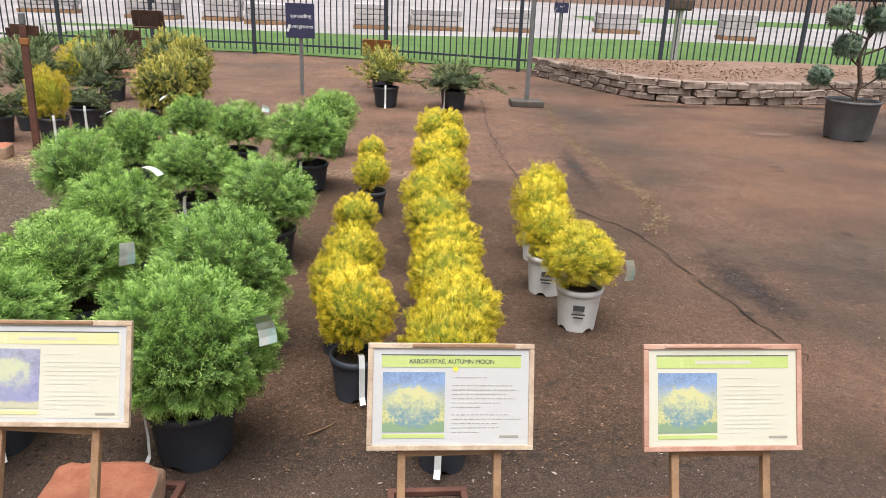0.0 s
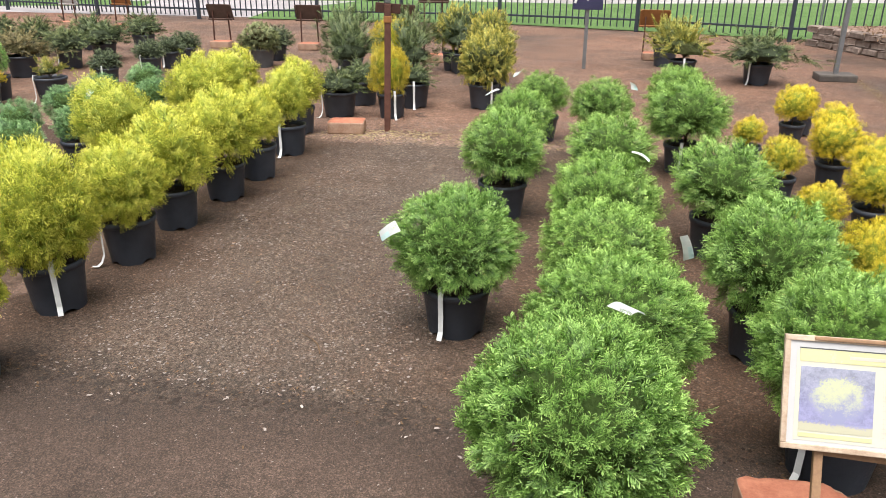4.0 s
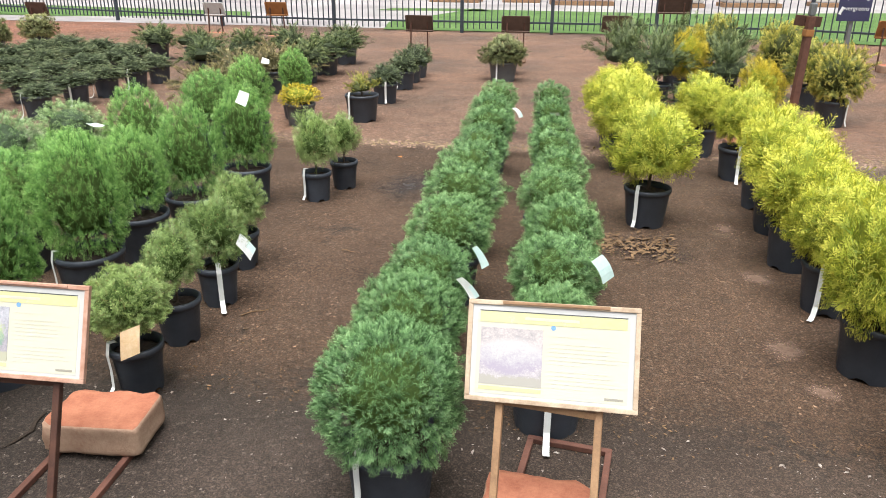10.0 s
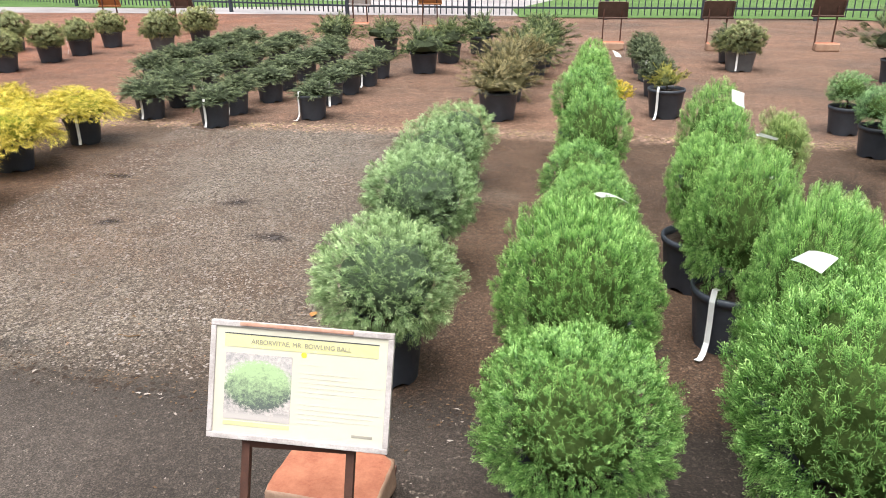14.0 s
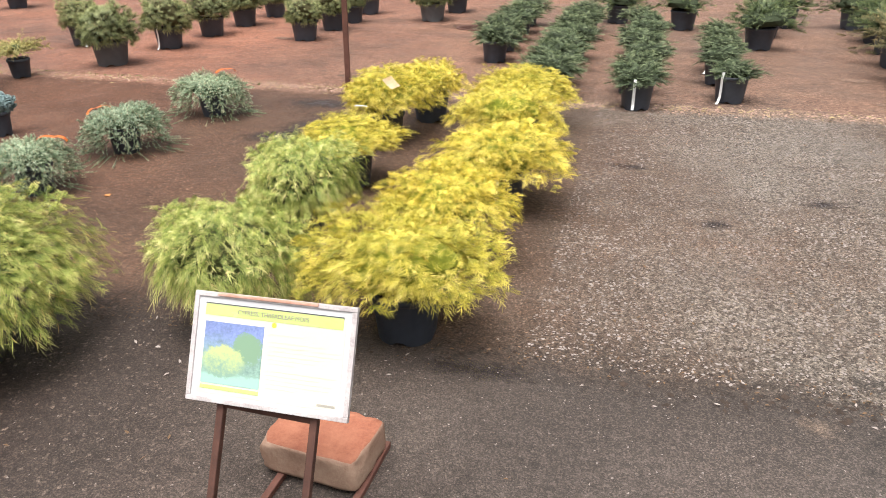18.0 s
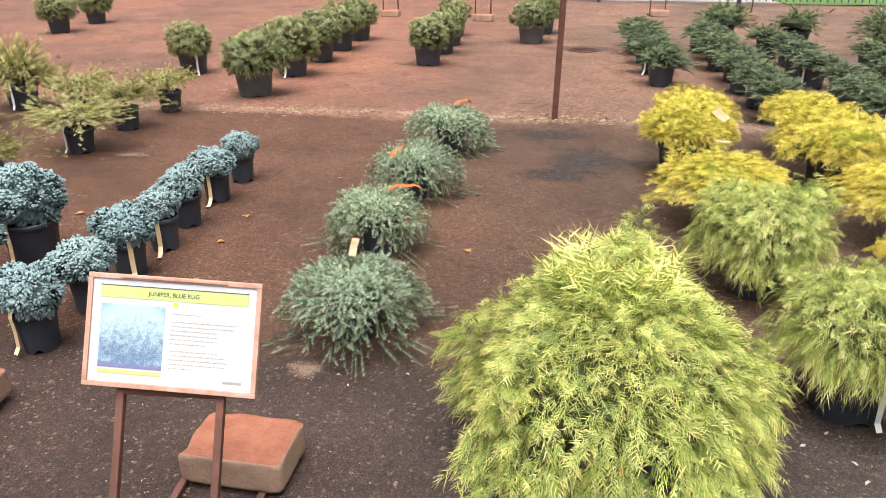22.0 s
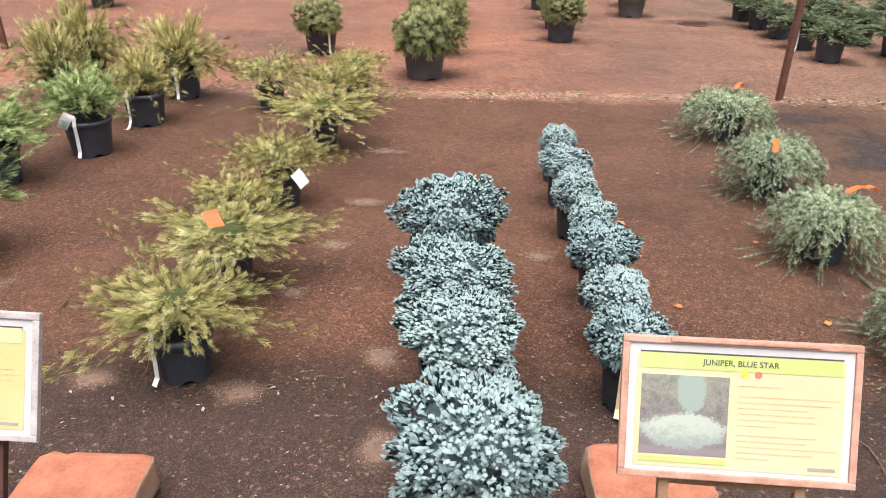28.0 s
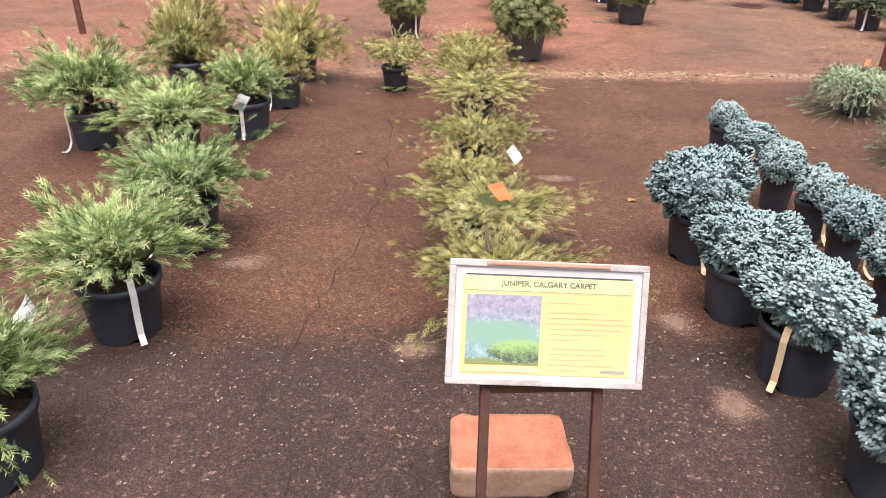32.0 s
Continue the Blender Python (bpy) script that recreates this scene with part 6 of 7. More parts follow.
easel(-6.136, 1.481, 0.655, 3, red_frame, rust_dark, paper_white, band_yellow, pic_pale, label="cream plant sign with a bleached round bush picture on rusty legs", marks=(symbol_blue,), block=(-6.15, 1.72, 5), w=0.388, h=0.245, roll=-0.7, page=paper_cream, seed=6)
easel(-7.931, 1.363, 0.665, 3, grey_frame, rust_dark, paper_cream, band_yellow, pic_bowl, "ARBORVITAE, MR. BOWLING BALL", "cream plant sign titled arborvitae mr bowling ball on a rusty stand", marks=(symbol_yellow,), block=(-7.97, 1.57, -3), w=0.389, h=0.249, tilt=20, roll=-1.8, seed=7)
easel(-11.042, 1.24, 0.635, -1.5, grey_frame, rust_dark, paper_white, band_green, pic_mops, "CYPRESS, THREADLEAF MOPS", "grey-framed plant sign titled cypress threadleaf mops on a rusty stand", marks=(symbol_yellow,), block=(-11.05, 1.42, -6), w=0.41, h=0.256, tilt=27, roll=1.8, page=paper_cream, seed=8)
easel(-13.51, 1.274, 0.715, 4, red_frame, rust_mat, paper_white, band_green, pic_rug, "JUNIPER, BLUE RUG", "white plant sign titled juniper blue rug in a terracotta frame", marks=(symbol_yellow,), block=(-13.5, 1.47, -2), w=0.408, h=0.258, tilt=25, roll=-1.8, seed=9)
easel(-14.55, 1.204, 0.75, -3, red_frame, wood_mat, paper_white, band_green, pic_star, "JUNIPER, BLUE STAR", "yellowed plant sign titled juniper blue star in a terracotta frame", marks=(symbol_yellow, symbol_red), block=(-14.55, 1.58, 4), w=0.39, h=0.242, tilt=23, roll=0.7, page=paper_peach, seed=10)
easel(-15.928, 1.188, 0.769, 3, grey_frame, rust_dark, paper_white, band_yellow, pic_garden, "JUNIPER, CALGARY CARPET", "yellow plant sign with a garden picture in a worn grey frame", block=(-15.94, 1.46, 1), w=0.36, h=0.226, roll=-3, page=paper_yellow, seed=11)
# two signs that face along the walkway; sky glare is painted into their blank faces
easel(-2.76, 1.11, 0.7, -90, red_frame, rust_mat, paper_sky_glare, paper_sky_glare, paper_sky_glare, label="plant sign turned sideways in a rusty terracotta frame", w=0.32, h=0.31, tilt=20, rows=0, seed=12, strip=False)
easel(-9.6, 0.97, 0.7, -90, red_frame, rust_mat, paper_sky_glare, paper_sky_glare, paper_sky_glare, label="plant sign turned sideways in a dark rusty frame", w=0.32, h=0.31, tilt=20, rows=0, seed=13, strip=False)
# signs at the far end of the rows, seen from behind
for i, (x, y, top, mat) in enumerate(((-6.98, 10.95, 0.63, sign_back), (-5.6, 11.0, 0.64, sign_back), (-4.2, 11.1, 0.66, sign_back), (-0.64, 11.0, 0.66, sign_back_orange), (-9.9, 12.9, 0.66, sign_back_orange), (-11.2, 13.2, 0.62, sign_back_pale), (-14.0, 12.2, 0.64, sign_back), (-3.55, 10.2, 0.98, sign_back), (-15.6, 12.6, 0.62, sign_back_orange))):
    base = new("plant_sign")
    base.matrix_basis = pose(x, y, 0, 0, 0, 178 + 4 * math.sin(i))
    tagged(base, {sign_back: "dark brown sign board seen from behind on thin legs", sign_back_orange: "orange-brown sign board seen from behind on thin legs", sign_back_pale: "pale sign board seen from behind on thin legs"}[mat], "sign", "signs at the far end")
    part("board", box(0.4, 0.012, 0.24, pose(0, 0.05, top - 0.12, -20), 0.003), mat, base)
    part("frame_rail", box(0.4, 0.02, 0.022, pose(0, 0.065, top - 0.225, -20), 0.003), mat, base)
    for sx in (-1, 1):
        part("frame_stile", box(0.022, 0.02, 0.22, pose(sx * 0.19, 0.06, top - 0.12, -20), 0.003), mat, base)
        part("leg", box(0.018, 0.018, top - 0.1, pose(sx * 0.12, 0.06 + 0.02 * sx, (top - 0.1) / 2, 4 * sx), 0.0), rust_dark, base)
    concrete_block(x + 0.02, y - 0.14, 0.0, 6 * math.sin(3 * i), 40 + i)

# ---- posts ----
def rusty_post(x, y, h, lean, label, w=0.05, collar=False):
    base = new("steel_post")
    base.matrix_basis = pose(x, y, 0, lean[0], lean[1], 12)
    tagged(base, label, "post", "rusty posts")
    part("shaft", box(w, w, h, pose(0, 0, h / 2 - 0.03), 0.004), rust_mat, base)
    if collar:
        part("collar", box(w + 0.012, w + 0.012, 0.05, pose(0, 0, h * 0.86), 0.004), sign_back_orange, base, "orange wrapped collar")
    return base


pa = rusty_post(-3.1, 6.03, 1.05, (0, 1.5), "rusty square steel post with an old fitting on top", collar=True)
part("fitting", box(0.045, 0.045, 0.09, pose(0, 0, 1.07), 0.01), galv_mat, pa, "grey metal fitting")
part("cross_plate", box(0.2, 0.02, 0.075, pose(0, 0.037, 0.985, 0, 3, 0), 0.004), rust_dark, pa, "dark rusty cross plate")
concrete_block(-3.42, 5.93, 0.0, 8, 77)
rusty_post(-12.72, 5.8, 1.9, (0.6, 0.8), "tall thin rusty steel post beside the gravel line", 0.042)
rusty_post(-19.5, 7.1, 1.6, (0.5, -1), "thin grey-brown steel post", 0.05)


def sign_post(x, y, h, title_rows, w, hh, label):
    base = new("sign_post")
    base.matrix_basis = pose(x, y, 0)
    tagged(base, label, "sign")
    part("pole", box(0.045, 0.045, h, pose(0, 0, h / 2), 0.004), galv_mat, base)
    panel = part("panel", box(w, 0.02, hh, pose(0, -0.035, h - hh / 2 + 0.03), 0.004), sign_blue, base, "dark blue painted panel")
    for i, t in enumerate(title_rows):
        words(t, 0.068, tag_white, panel, pose(0.01, -0.0455, h + 0.03 - hh * (0.36 + 0.3 * i), 90), "lettering")
    part("leaf_mark", box(0.03, 0.002, 0.09, pose(-w / 2 + 0.035, -0.046, h + 0.03 - hh * 0.72, 0, 20, 0), 0.0), tag_white, panel, "white leaf mark")
    return base


sign_post(-1.54, 9.85, 1.11, ("spreading", "evergreens"), 0.36, 0.42, "dark blue spreading evergreens sign on a galvanised pole")
sign_post(2.88, 16.2, 1.12, ("sod",), 0.3, 0.2, "small dark blue sod sign beyond the fence")
base = new("steel_pole")
base.matrix_basis = pose(1.36, 9.58, 0)
tagged(base, "galvanised steel pole set in a square concrete foot", "post")
part("shaft", box(0.05, 0.05, 2.2, pose(0, 0, 1.1), 0.004), galv_mat, base)
part("foot", box(0.42, 0.3, 0.09, pose(0, 0, 0.035), 0.02), dark_stone, base, "damp dark stone foot")
base = new("mailbox")
base.matrix_basis = pose(5.65, 17.0, 0)
tagged(base, "dark mailbox on a pale timber post beyond the fence", "mailbox")
part("post", box(0.13, 0.13, 1.1, pose(0, 0, 0.55), 0.008), block_pale, base)
part("box", box(0.5, 0.24, 0.26, pose(0, 0, 1.2), 0.05), sign_back, base)

# ---- pale blocks and pallets in the yard beyond the fence ----
yr = random.Random(4)
for i, (x, y, sx, sz) in enumerate(((-8.6, 25.2, 1.6, 0.55), (-6.5, 25.6, 1.2, 0.7), (-4.6, 24.6, 1.9, 0.5), (-1.6, 24.2, 1.1, 0.62), (0.4, 24.8, 1.7, 0.5), (3.0, 25.5, 1.3, 0.6), (6.8, 27.0, 1.5, 0.55), (-12.5, 26.5, 1.8, 0.5), (10.5, 25.6, 1.1, 0.7), (-15.8, 27.2, 1.4, 0.6))):
    base = new("stone_pallet")
    base.matrix_basis = pose(x, y, 0.006, 0, 0, yr.uniform(-8, 8))
    tagged(base, "pallet of pale cast stone slabs in the yard", "stone pallet", "stone pallets in the yard")
    part("pallet", box(sx, 0.9, 0.12, pose(0, 0, 0.06), 0.01), wood_mat, base)
    n = 3 + i % 2
    for k in range(n):
        part("slab_layer", box(sx * yr.uniform(0.9, 0.98), 0.84, sz / n - 0.012, pose(yr.uniform(-0.03, 0.03), 0, 0.126 + sz * (k + 0.5) / n, 0, 0, yr.uniform(-1, 1)), 0.02), block_pale, base)

# ---- a damp drain in the asphalt ----
base = new("drain_cover")
base.matrix_basis = pose(-12.46, 9.33, 0.0)
tagged(base, "rusty round drain grate set in the asphalt", "drain cover")
part("ring", lathe([(0.19, 0.002), (0.19, 0.012), (0.16, 0.012), (0.16, 0.002)], 24), rust_dark, base)
for k in range(7):
    y = -0.12 + 0.04 * k
    part("bar", box(2 * math.sqrt(0.158 ** 2 - y * y), 0.015, 0.008, pose(0, y, 0.007), 0.0), rust_dark, base)

# ---- loose stones and litter ----
def pebble_field(name, n, xr, yr_, size, material, seed, label, shape=None, flat=0.55, clump=0.0):
    r = np.random.RandomState(seed)
    x, y = r.uniform(*xr, n), r.uniform(*yr_, n)
    if shape is not None:
        y = shape(x, r, n)
    octa = np.array([(1, 0, 0), (0, 1, 0), (-1, 0, 0), (0, -1, 0), (0, 0, 0.9)], float)
    tri = np.array([(0, 1, 4), (1, 2, 4), (2, 3, 4), (3, 0, 4)])
    s = size[0] + (size[1] - size[0]) * r.uniform(0, 1, n) ** 2.5
    v = octa[None] * (1 + 0.35 * r.uniform(-1, 1, (n, 5, 3))) * s[:, None, None]
    a = r.uniform(0, 6.3, n)
    c, sn = np.cos(a)[:, None], np.sin(a)[:, None]
    vx, vy = v[:, :, 0] * c - v[:, :, 1] * sn * 0.7, v[:, :, 0] * sn + v[:, :, 1] * c * 0.7
    V = np.stack([vx + x[:, None], vy + y[:, None], np.maximum(v[:, :, 2] * flat, 0.001)], 2)
    F = (tri[None] + (np.arange(n) * 5)[:, None, None]).reshape(-1, 3)
    me = mesh_of(name, V.reshape(-1, 3), F)
    tagged(part(name, me, material, None), label, "gravel", kind="stuff")


def flakes(name, n, material, seed, label, xr, yfun, size, lift=0.004):
    r = np.random.RandomState(seed)
    x = r.uniform(*xr, n)
    pos = np.stack([x, yfun(x, r, n), np.full(n, lift)], 1)
    t = gather([kite((0, 0, 0), (0, 1, 0), 0.2, 0.09), kite((0, 0.4, 0.02), (0.25, 0.9, 0.04), 0.1, 0.03)])
    w = r.normal(size=(n, 3)) * np.array([1, 1, 0.12])
    v, f, tip = scatter(t, pos, w, r.uniform(*size, n), 0, r, (0, 0, 6))
    v[:, 2] = np.maximum(v[:, 2], 0.002)
    me = mesh_of(name, v, f)
    tagged(part(name, me, material, None), label, "litter", kind="stuff")


near_line = lambda x, r, n: 2.08 + 0.05 * np.sin(x * 1.7) + r.normal(0, 0.06, n)
far_line = lambda x, r, n: 5.78 + 0.03 * np.sin(x * 1.3) + r.normal(0, 0.07, n)
pebble_field("gravel", 9000, (-18, 1.0), (2.1, 5.2), (0.0025, 0.008), chip_warm, 30, "warm brown gravel in the beds")
pebble_field("gravel", 6500, (-20, 1.2), (2.1, 5.8), (0.003, 0.009), chip_dark, 31, "brown gravel loose in the beds")
pebble_field("gravel", 5200, (-3.4, -2.0), (2.1, 6.5), (0.003, 0.009), chip_pale, 32, "pale gravel loose in the aisle")
pebble_field("gravel", 5200, (-3.5, -1.8), (2.1, 6.5), (0.003, 0.010), chip_dark, 52, "grey-brown gravel loose in the aisle")
pebble_field("gravel", 18000, (-10.6, -8.3), (2.1, 5.7), (0.003, 0.01), chip_pale, 33, "pale gravel loose in the wide aisle")
pebble_field("gravel", 2600, (-20, 3), (-0.5, 2.1), (0.0015, 0.005), chip_dark, 34, "small brown chips on the walkway")
pebble_field("gravel", 7000, (-19, 2.5), (0.5, 2.05), (0.0016, 0.0055), chip_pale, 39, "pale stone chips on the walkway")
pebble_field("gravel", 5200, (-20, 0.5), (5.6, 6.0), (0.005, 0.015), chip_pink, 35, "line of pinkish gravel across the asphalt", far_line)
pebble_field("gravel", 1400, (0.9, 6), (2.2, 9), (0.003, 0.008), chip_pale, 36, "pale chips on the open asphalt")
flakes("leaf_litter", 2800, litter_mat, 41, "dead leaves and bark along the bed's edge", (-20, 1), near_line, (0.004, 0.02))
pebble_field("mud_crumbs", 3600, (-20, 1.0), (2, 2.2), (0.002, 0.012), soil_mat, 37, "dark crumbs of mud and bark along the bed's edge", lambda x, r, n: 2.06 + 0.05 * np.sin(x * 1.7) + 0.05 * np.sin(x * 5.3) + r.normal(0, 0.05, n))
pebble_field("mud_clods", 70, (-10.4, -8.3), (2, 2.1), (0.012, 0.028), soil_mat, 50, "dark wet clods on the edge of the wide aisle", lambda x, r, n: 2.04 + r.normal(0, 0.035, n))
pebble_field("mud_clods", 60, (-3.5, -1.8), (2, 2.1), (0.01, 0.024), soil_mat, 51, "dark wet clods on the edge of the aisle", lambda x, r, n: 2.06 + r.normal(0, 0.04, n))
pebble_field("gravel", 3600, (-21, 8), (6.0, 13.2), (0.003, 0.011), chip_dark, 38, "loose stones on the worn asphalt")
flakes("leaf_litter", 700, litter_mat, 46, "scattered leaves and twigs in the beds", (-20, 1), lambda x, r, n: r.uniform(2.1, 5.8, n), (0.006, 0.028))
flakes("bark_chips", 300, chip_white, 47, "pale splinters of bark and stone along the bed's edge", (-19, 1), lambda x, r, n: 1.98 + 0.05 * np.sin(x * 1.7) + r.normal(0, 0.09, n), (0.008, 0.026))
flakes("bark_chips", 3200, chip_white, 48, "pale splinters scattered on the walkway", (-19, 2.5), lambda x, r, n: 2.0 - 1.6 * r.uniform(0, 1, n) ** 1.5, (0.003, 0.011))
flakes("bark_chips", 1200, chip_white, 49, "pale splinters scattered in the wide aisle", (-10.5, -8.4), lambda x, r, n: r.uniform(2.1, 5.6, n), (0.005, 0.016))
flakes("leaf_litter", 2400, straw_mat, 42, "dry grass and needles along the gravel line", (-20, 0.5), far_line, (0.01, 0.045))
flakes("leaf_litter", 1300, litter_mat, 43, "scattered dead leaves on the asphalt", (-20, 6), lambda x, r, n: r.uniform(0.2, 9, n), (0.006, 0.024))
flakes("petals", 700, chip_white, 44, "pale petals and chips on the open asphalt", (0.9, 6.5), lambda x, r, n: r.uniform(2.5, 10, n), (0.007, 0.02))
flakes("leaf_litter", 380, litter_mat, 45, "dark pile of dead twigs and leaves", (-4.75, -4.2), lambda x, r, n: 3.74 + r.normal(0, 0.09, n), (0.02, 0.05), 0.008)


def crack(points, w, label):
    """A jagged open crack in the asphalt."""
    r = random.Random(len(points))
    pts = []
    for a, b in zip(points, points[1:]):
        a, b = Vector(a), Vector(b)
        n = max(int((b - a).length / 0.06), 2)
        for k in range(n):
            p = a.lerp(b, k / n)
            pts.append((p.x + r.uniform(-0.02, 0.02), p.y + r.uniform(-0.02, 0.02), w * r.uniform(0.3, 1.2)))
    bm = bmesh.new()
    rows = [(bm.verts.new((x - ww / 2, y - ww / 3, 0.0065)), bm.verts.new((x + ww / 2, y + ww / 3, 0.0065))) for x, y, ww in pts]
    for a, b in zip(rows, rows[1:]):
        bm.faces.new((a[0], a[1], b[1], b[0]))
    bmesh.ops.recalc_face_normals(bm, faces=bm.faces)
    for f in bm.faces:
        if f.normal.z < 0:
            f.normal_flip()
    tagged(part("asphalt_crack", bm, soil_mat, None), label, "crack", kind="structure")


crack(((0.8, 9.9), (0.77, 8.97), (0.73, 7.64), (0.75, 6.55), (0.79, 5.72), (0.94, 5.16), (1.41, 4.45), (1.46, 4.05), (1.55, 3.5), (1.7, 2.7)), 0.011, "long dark crack in the asphalt")
crack(((2.1, 5.9), (3.4, 6.9), (4.9, 8.4), (6.0, 9.0)), 0.012, "thin crack in the asphalt")
crack(((-16.55, 1.0), (-16.5, 1.5), (-16.62, 1.9), (-16.5, 2.6), (-16.4, 3.4), (-16.45, 4.6)), 0.005, "thin crack running out of the bed")
crack(((-7.0, 0.2), (-6.5, 1.1), (-6.42, 1.9)), 0.012, "crack in the walkway")


def drift(points, n, spread, material, seed, label, size):
    r = np.random.RandomState(seed)
    pts = np.array(points)
    span = np.linalg.norm(pts[1:] - pts[:-1], axis=1)
    seg = r.choice(len(span), n, p=span / span.sum())
    u = r.uniform(0, 1, n)[:, None]
    p = pts[seg] * (1 - u) + pts[seg + 1] * u + r.normal(0, spread, (n, 2))
    pos = np.concatenate([p, np.full((n, 1), 0.004)], 1)
    t = gather([kite((0, 0, 0), (0, 1, 0), 0.2, 0.09), kite((0, 0.4, 0.02), (0.25, 0.9, 0.04), 0.1, 0.03)])
    v, f, tip = scatter(t, pos, r.normal(size=(n, 3)) * np.array([1, 1, 0.12]), r.uniform(*size, n), 0, r, (0, 0, 6))
    v[:, 2] = np.maximum(v[:, 2], 0.002)
    tagged(part("leaf_litter", mesh_of("leaf_litter", v, f), material, None), label, "litter", kind="stuff")


curve = ((1.62, 9.9), (1.57, 8.99), (1.5, 7.69), (1.55, 6.83), (1.6, 6.24), (1.66, 5.66), (1.68, 5.17), (1.66, 4.87), (1.6, 4.64), (1.49, 4.46))
drift(curve, 1300, 0.04, straw_mat, 51, "curved drift of dry grass and needles on the asphalt", (0.008, 0.026))
drift(curve, 2600, 0.05, litter_mat, 54, "dead leaves caught along the curved drift", (0.006, 0.02))
drift(((1.6, 4.64), (1.5, 4.4), (1.75, 3.6), (1.9, 2.9)), 260, 0.12, litter_mat, 55, "dry grass trailing off from the drift", (0.006, 0.02))
drift(((-13.0, 5.8), (-12.4, 5.75), (-11.9, 5.8)), 260, 0.08, litter_mat, 52, "leaf litter round the foot of the post", (0.015, 0.04))
drift(((-3.5, 5.85), (-3.0, 5.9), (-2.6, 5.95)), 300, 0.09, straw_mat, 53, "dry litter round the foot of the post", (0.015, 0.045))


def sand_patch(x, y, rx, ry, seed):
    r = random.Random(seed)
    ring = [(x + rx * math.cos(a) * r.uniform(0.8, 1.15), y + ry * math.sin(a) * r.uniform(0.8, 1.15), 0.0035) for a in [i * math.pi / 10 for i in range(20)]]
    z = 0.0036 + 0.00009 * seed
    ring = [(a, b, z) for a, b, c in ring]
    me = mesh_of("sand_patch", np.array([(x, y, z)] + ring), np.array([(0, i + 1, (i + 1) % 20 + 1) for i in range(20)]), np.array([1.0] + [0.0] * 20))
    tagged(part("sand_patch", me, sand_mat, None), "pale washed patch of sandy silt on the ground", "silt", kind="structure")


def sand_material():
    m, n, l, b = shader("pale_sandy_silt", 0.9, 0, 0.2)
    geo = n.new("ShaderNodeNewGeometry").outputs["Position"]
    at = n.new("ShaderNodeAttribute")
    at.attribute_name = "tip"
    fine = noise_node(n, l, 60, 5, 0.7, geo)
    l.new(mix(n, l, remap(n, l, fine, 0.3, 0.7), (0.13, 0.08, 0.058), (0.24, 0.16, 0.12)), b.inputs["Base Color"])
    k = maths(n, l, "ADD", at.outputs["Fac"], maths(n, l, "MULTIPLY", maths(n, l, "SUBTRACT", noise_node(n, l, 14, 6, 0.75, geo), 0.5), 1.1))
    l.new(remap(n, l, k, 0.15, 0.7, 0, 0.75), b.inputs["Alpha"])
    return m


sand_mat = sand_material()
for i, (x, y, rx, ry) in enumerate(((-3.9, 2.7, 0.12, 0.13), (-3.84, 2.4, 0.09, 0.09), (-3.86, 3.4, 0.1, 0.12), (-3.88, 4.1, 0.08, 0.12), (-8.28, 2.08, 0.1, 0.12), (-8.36, 3.0, 0.09, 0.12), (-8.4, 3.7, 0.08, 0.12), (-15.72, 1.98, 0.13, 0.1), (-16.2, 2.02, 0.12, 0.09), (-15.7, 2.62, 0.1, 0.08), (-15.62, 3.05, 0.14, 0.08), (-15.55, 3.55, 0.16, 0.08), (-15.55, 4.35, 0.2, 0.09), (-15.25, 1.75, 0.1, 0.14), (-15.3, 2.2, 0.1, 0.12), (-14.72, 3.0, 0.1, 0.08), (-17.45, 2.2, 0.2, 0.12), (-16.9, 2.6, 0.16, 0.1), (-14.45, 8.1, 0.2, 0.1), (-8.45, 6.25, 0.16, 0.1), (-8.5, 7.1, 0.2, 0.12), (-13.5, 2.0, 0.1, 0.08), (3.9, 8.1, 0.45, 0.16))):
    sand_patch(x, y, rx, ry, i)


def damp_material():
    m, n, l, b = shader("damp_dark_ground", 0.35, 0, 0.4)
    geo = n.new("ShaderNodeNewGeometry").outputs["Position"]
    at = n.new("ShaderNodeAttribute")
    at.attribute_name = "tip"
    l.new(mix(n, l, remap(n, l, noise_node(n, l, 70, 5, 0.7, geo), 0.3, 0.7), (0.022, 0.018, 0.017), (0.06, 0.047, 0.042)), b.inputs["Base Color"])
    k = maths(n, l, "ADD", at.outputs["Fac"], maths(n, l, "MULTIPLY", maths(n, l, "SUBTRACT", noise_node(n, l, 5, 8, 0.8, geo), 0.5), 2.2))
    l.new(remap(n, l, k, 0.2, 0.95, 0, 0.72), b.inputs["Alpha"])
    return m


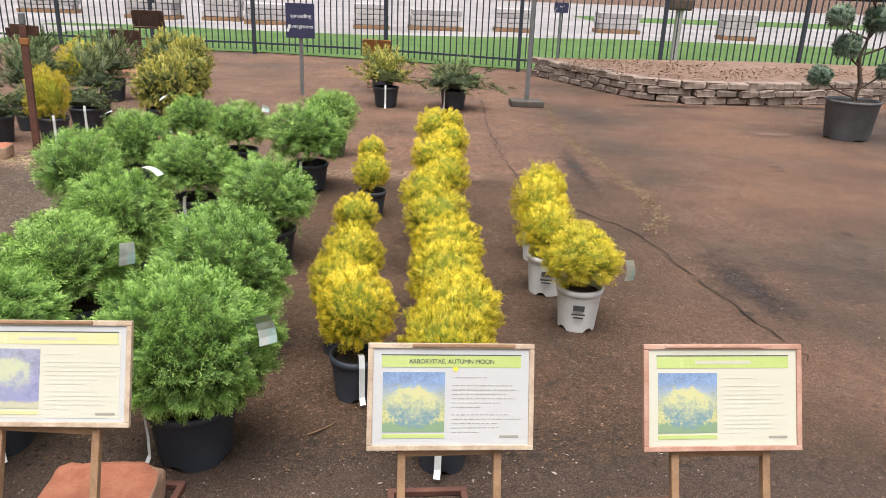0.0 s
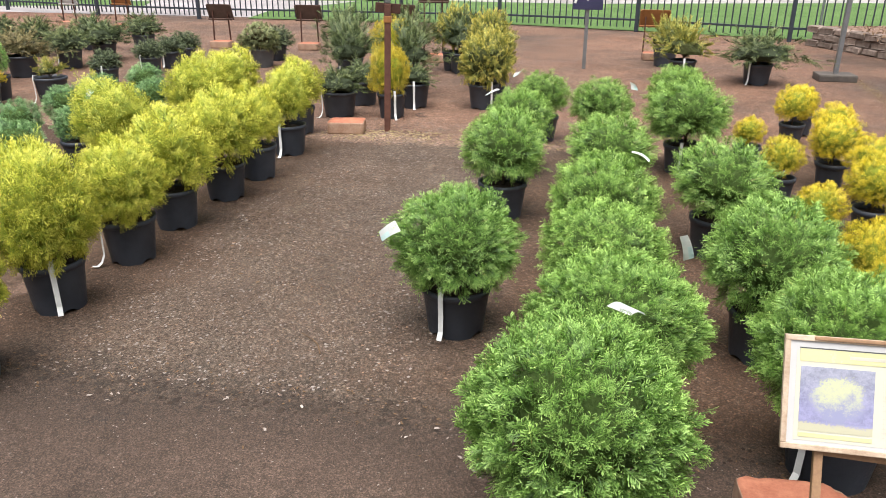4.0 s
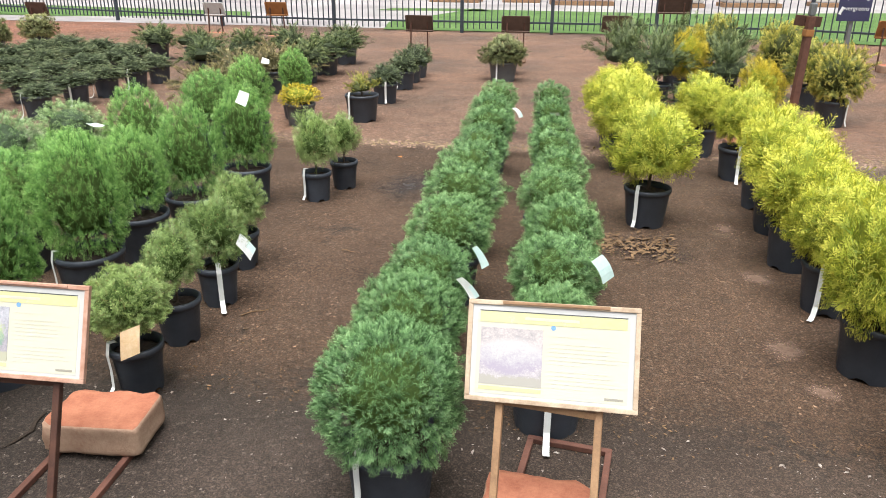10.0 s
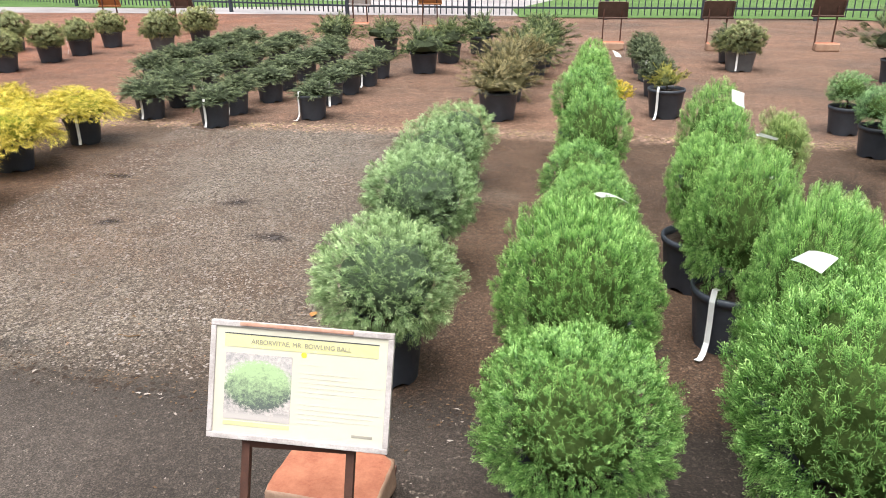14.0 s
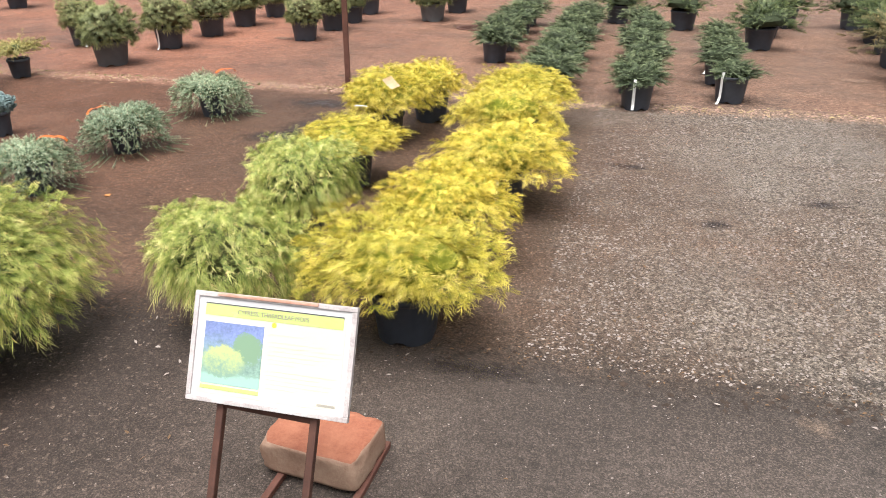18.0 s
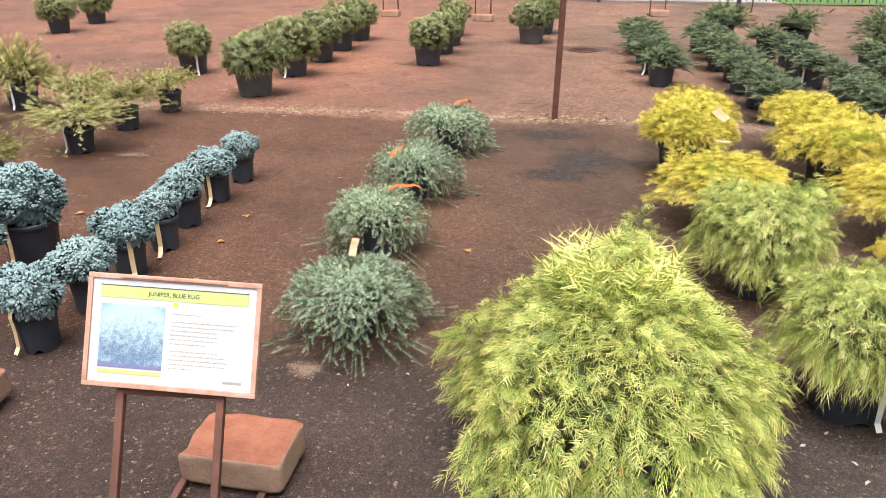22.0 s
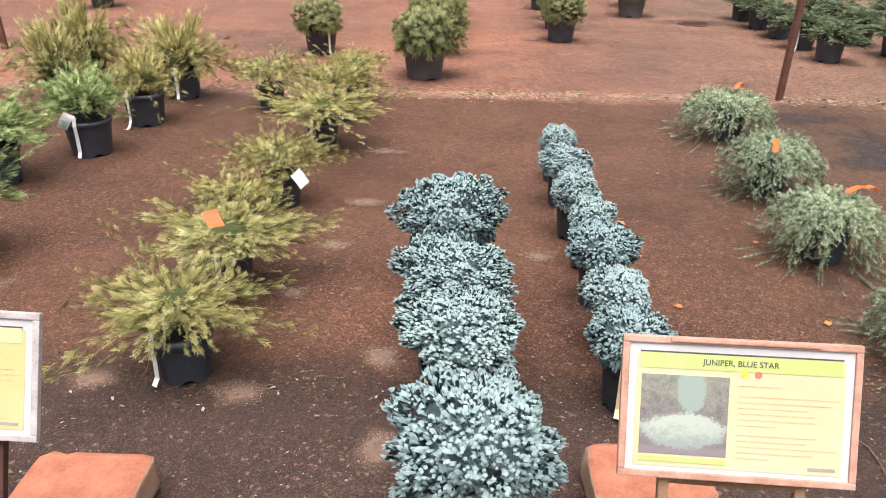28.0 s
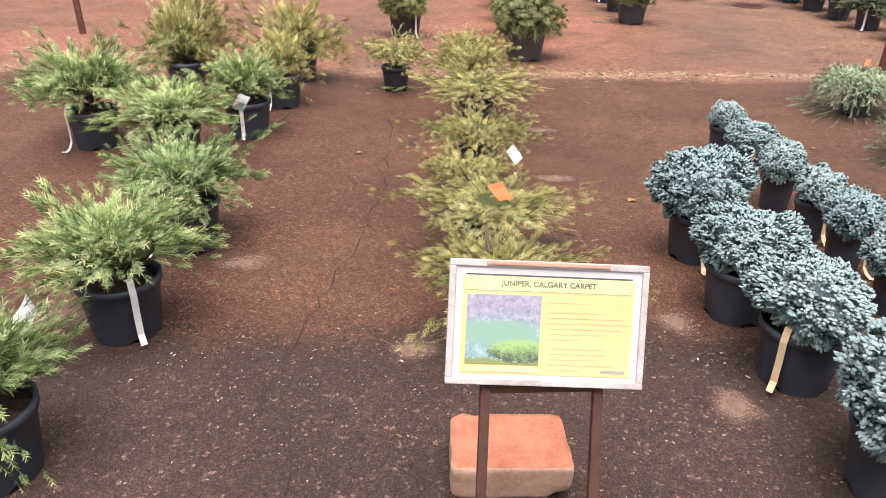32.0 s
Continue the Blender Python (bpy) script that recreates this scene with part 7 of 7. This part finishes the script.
damp_mat = damp_material()
for i, (x, y, rx, ry) in enumerate(((-12.46, 9.45, 0.75, 0.3), (-9.89, 3.49, 0.16, 0.1), (-10.72, 1.98, 0.3, 0.08), (-12.5, 4.7, 0.4, 0.5), (-12.74, 5.31, 0.55, 0.25), (-12.67, 4.37, 0.4, 0.2), (-9.3, 3.9, 0.16, 0.1), (-8.9, 3.4, 0.2, 0.1), (-10.3, 4.3, 0.2, 0.1), (-4.35, 3.7, 0.35, 0.22), (3.4, 9.95, 1.0, 0.22), (5.4, 10.25, 1.2, 0.25), (7.6, 10.9, 1.0, 0.3), (-5.8, 4.6, 0.3, 0.5), (-11.4, 2.6, 0.16, 0.35), (1.35, 6.2, 0.12, 1.0), (1.75, 3.6, 0.25, 0.8))):
    r = random.Random(100 + i)
    ring = [(x + rx * math.cos(a) * r.uniform(0.75, 1.2), y + ry * math.sin(a) * r.uniform(0.75, 1.2), 0.003) for a in [j * math.pi / 10 for j in range(20)]]
    ring = [(a, b, 0.002 + 0.00007 * i) for a, b, c in ring]
    me = mesh_of("damp_patch", np.array([(x, y, 0.002 + 0.00007 * i)] + ring), np.array([(0, j + 1, (j + 1) % 20 + 1) for j in range(20)]), np.array([1.0] + [0.0] * 20))
    tagged(part("damp_patch", me, damp_mat, None), "dark damp patch on the ground", "damp patch", kind="structure")


def weeds(name, spots, each, material, seed, label, size):
    """Small grassy tufts in the loose gravel."""
    r = np.random.RandomState(seed)
    pos = np.concatenate([np.array([(x, y, 0.0)]) + r.normal(0, 1, (each, 3)) * np.array([0.09, 0.03, 0]) for x, y in spots])
    way = r.normal(size=(len(pos), 3)) * np.array([0.6, 0.6, 0.1]) + np.array([0, 0, 0.7])
    v, f, t = scatter(gather([blade((0, 0, 0), (0, 1, 0), 0.06), blade((0, 0, 0), (0.3, 0.8, 0), 0.06)]), pos, way, r.uniform(*size, len(pos)), 0.5, r)
    tagged(part(name, mesh_of(name, v, f), material, None), label, "weeds", kind="stuff")


weeds("weeds", ((-15.0, 5.83), (-14.65, 5.8), (-15.35, 5.86), (-14.2, 5.82), (-15.9, 5.9), (-16.6, 5.95), (-13.6, 5.8), (-12.75, 5.86), (-14.9, 5.86)), 16, weed_mat, 61, "small green weeds in the line of gravel", (0.02, 0.055))
weeds("weeds", ((-12.25, 1.12), (-6.2, 5.75), (-5.9, 5.8), (-6.6, 5.8), (-10.0, 5.74)), 14, straw_mat, 62, "tufts of dry grass on the ground", (0.03, 0.08))


def fallen_twig(x, y, turn, length, seed):
    r = random.Random(seed)
    pts, p, a = [], Vector((0, 0, 0.005)), 0.0
    for k in range(6):
        pts.append(p.copy())
        a += r.uniform(-0.5, 0.5)
        p += Vector((math.cos(a), math.sin(a), 0)) * length / 5 + Vector((0, 0, r.uniform(-0.001, 0.003)))
    ob = part("fallen_twig", tube(pts, 0.0035, 0.0015, 5), litter_mat, None, at=pose(x, y, 0, 0, 0, turn))
    tagged(ob, "thin dead brown twig lying on the ground", "twig", "fallen twigs")


for i, (x, y) in enumerate(((-0.7, 2.35), (-0.35, 2.15), (-16.4, 2.9), (-16.1, 3.3), (-13.1, 3.9), (-12.9, 2.0), (-13.9, 1.9), (-7.6, 5.2), (-5.9, 3.4), (-6.1, 2.6), (-2.4, 2.4), (-12.1, 1.05), (-9.0, 2.35), (-17.9, 2.3))):
    fallen_twig(x, y, 47 * i, 0.09 + 0.05 * (i % 4), i)


def fallen_leaf(x, y, turn, size, seed):
    v, f = gather([kite((0, 0, 0), (0, 1, 0.05), 0.3, 0.12), kite((0.03, 0.1, 0.02), (0.4, 0.6, 0.12), 0.14, 0.05), kite((-0.03, 0.1, 0.02), (-0.4, 0.6, 0.08), 0.14, 0.05)])
    me = mesh_of("fallen_leaf", v * size + np.array([0, 0, 0.004]), f)
    ob = part("fallen_leaf", me, orange_leaf, None, at=pose(x, y, 0, 0, 0, turn))
    tagged(ob, "curled orange-brown dead leaf on the ground", "leaf", "fallen leaves")


for i, (x, y) in enumerate(((-14.25, 2.05), (-14.2, 2.6), (-14.28, 3.05), (-14.32, 3.4), (-13.75, 3.2), (-13.7, 2.5), (-13.05, 3.1), (-15.2, 3.3), (-14.0, 4.1), (-16.6, 3.9), (-8.4, 2.6), (-6.0, 5.3))):
    fallen_leaf(x, y, 71 * i, 0.035 + 0.006 * (i % 4), i)
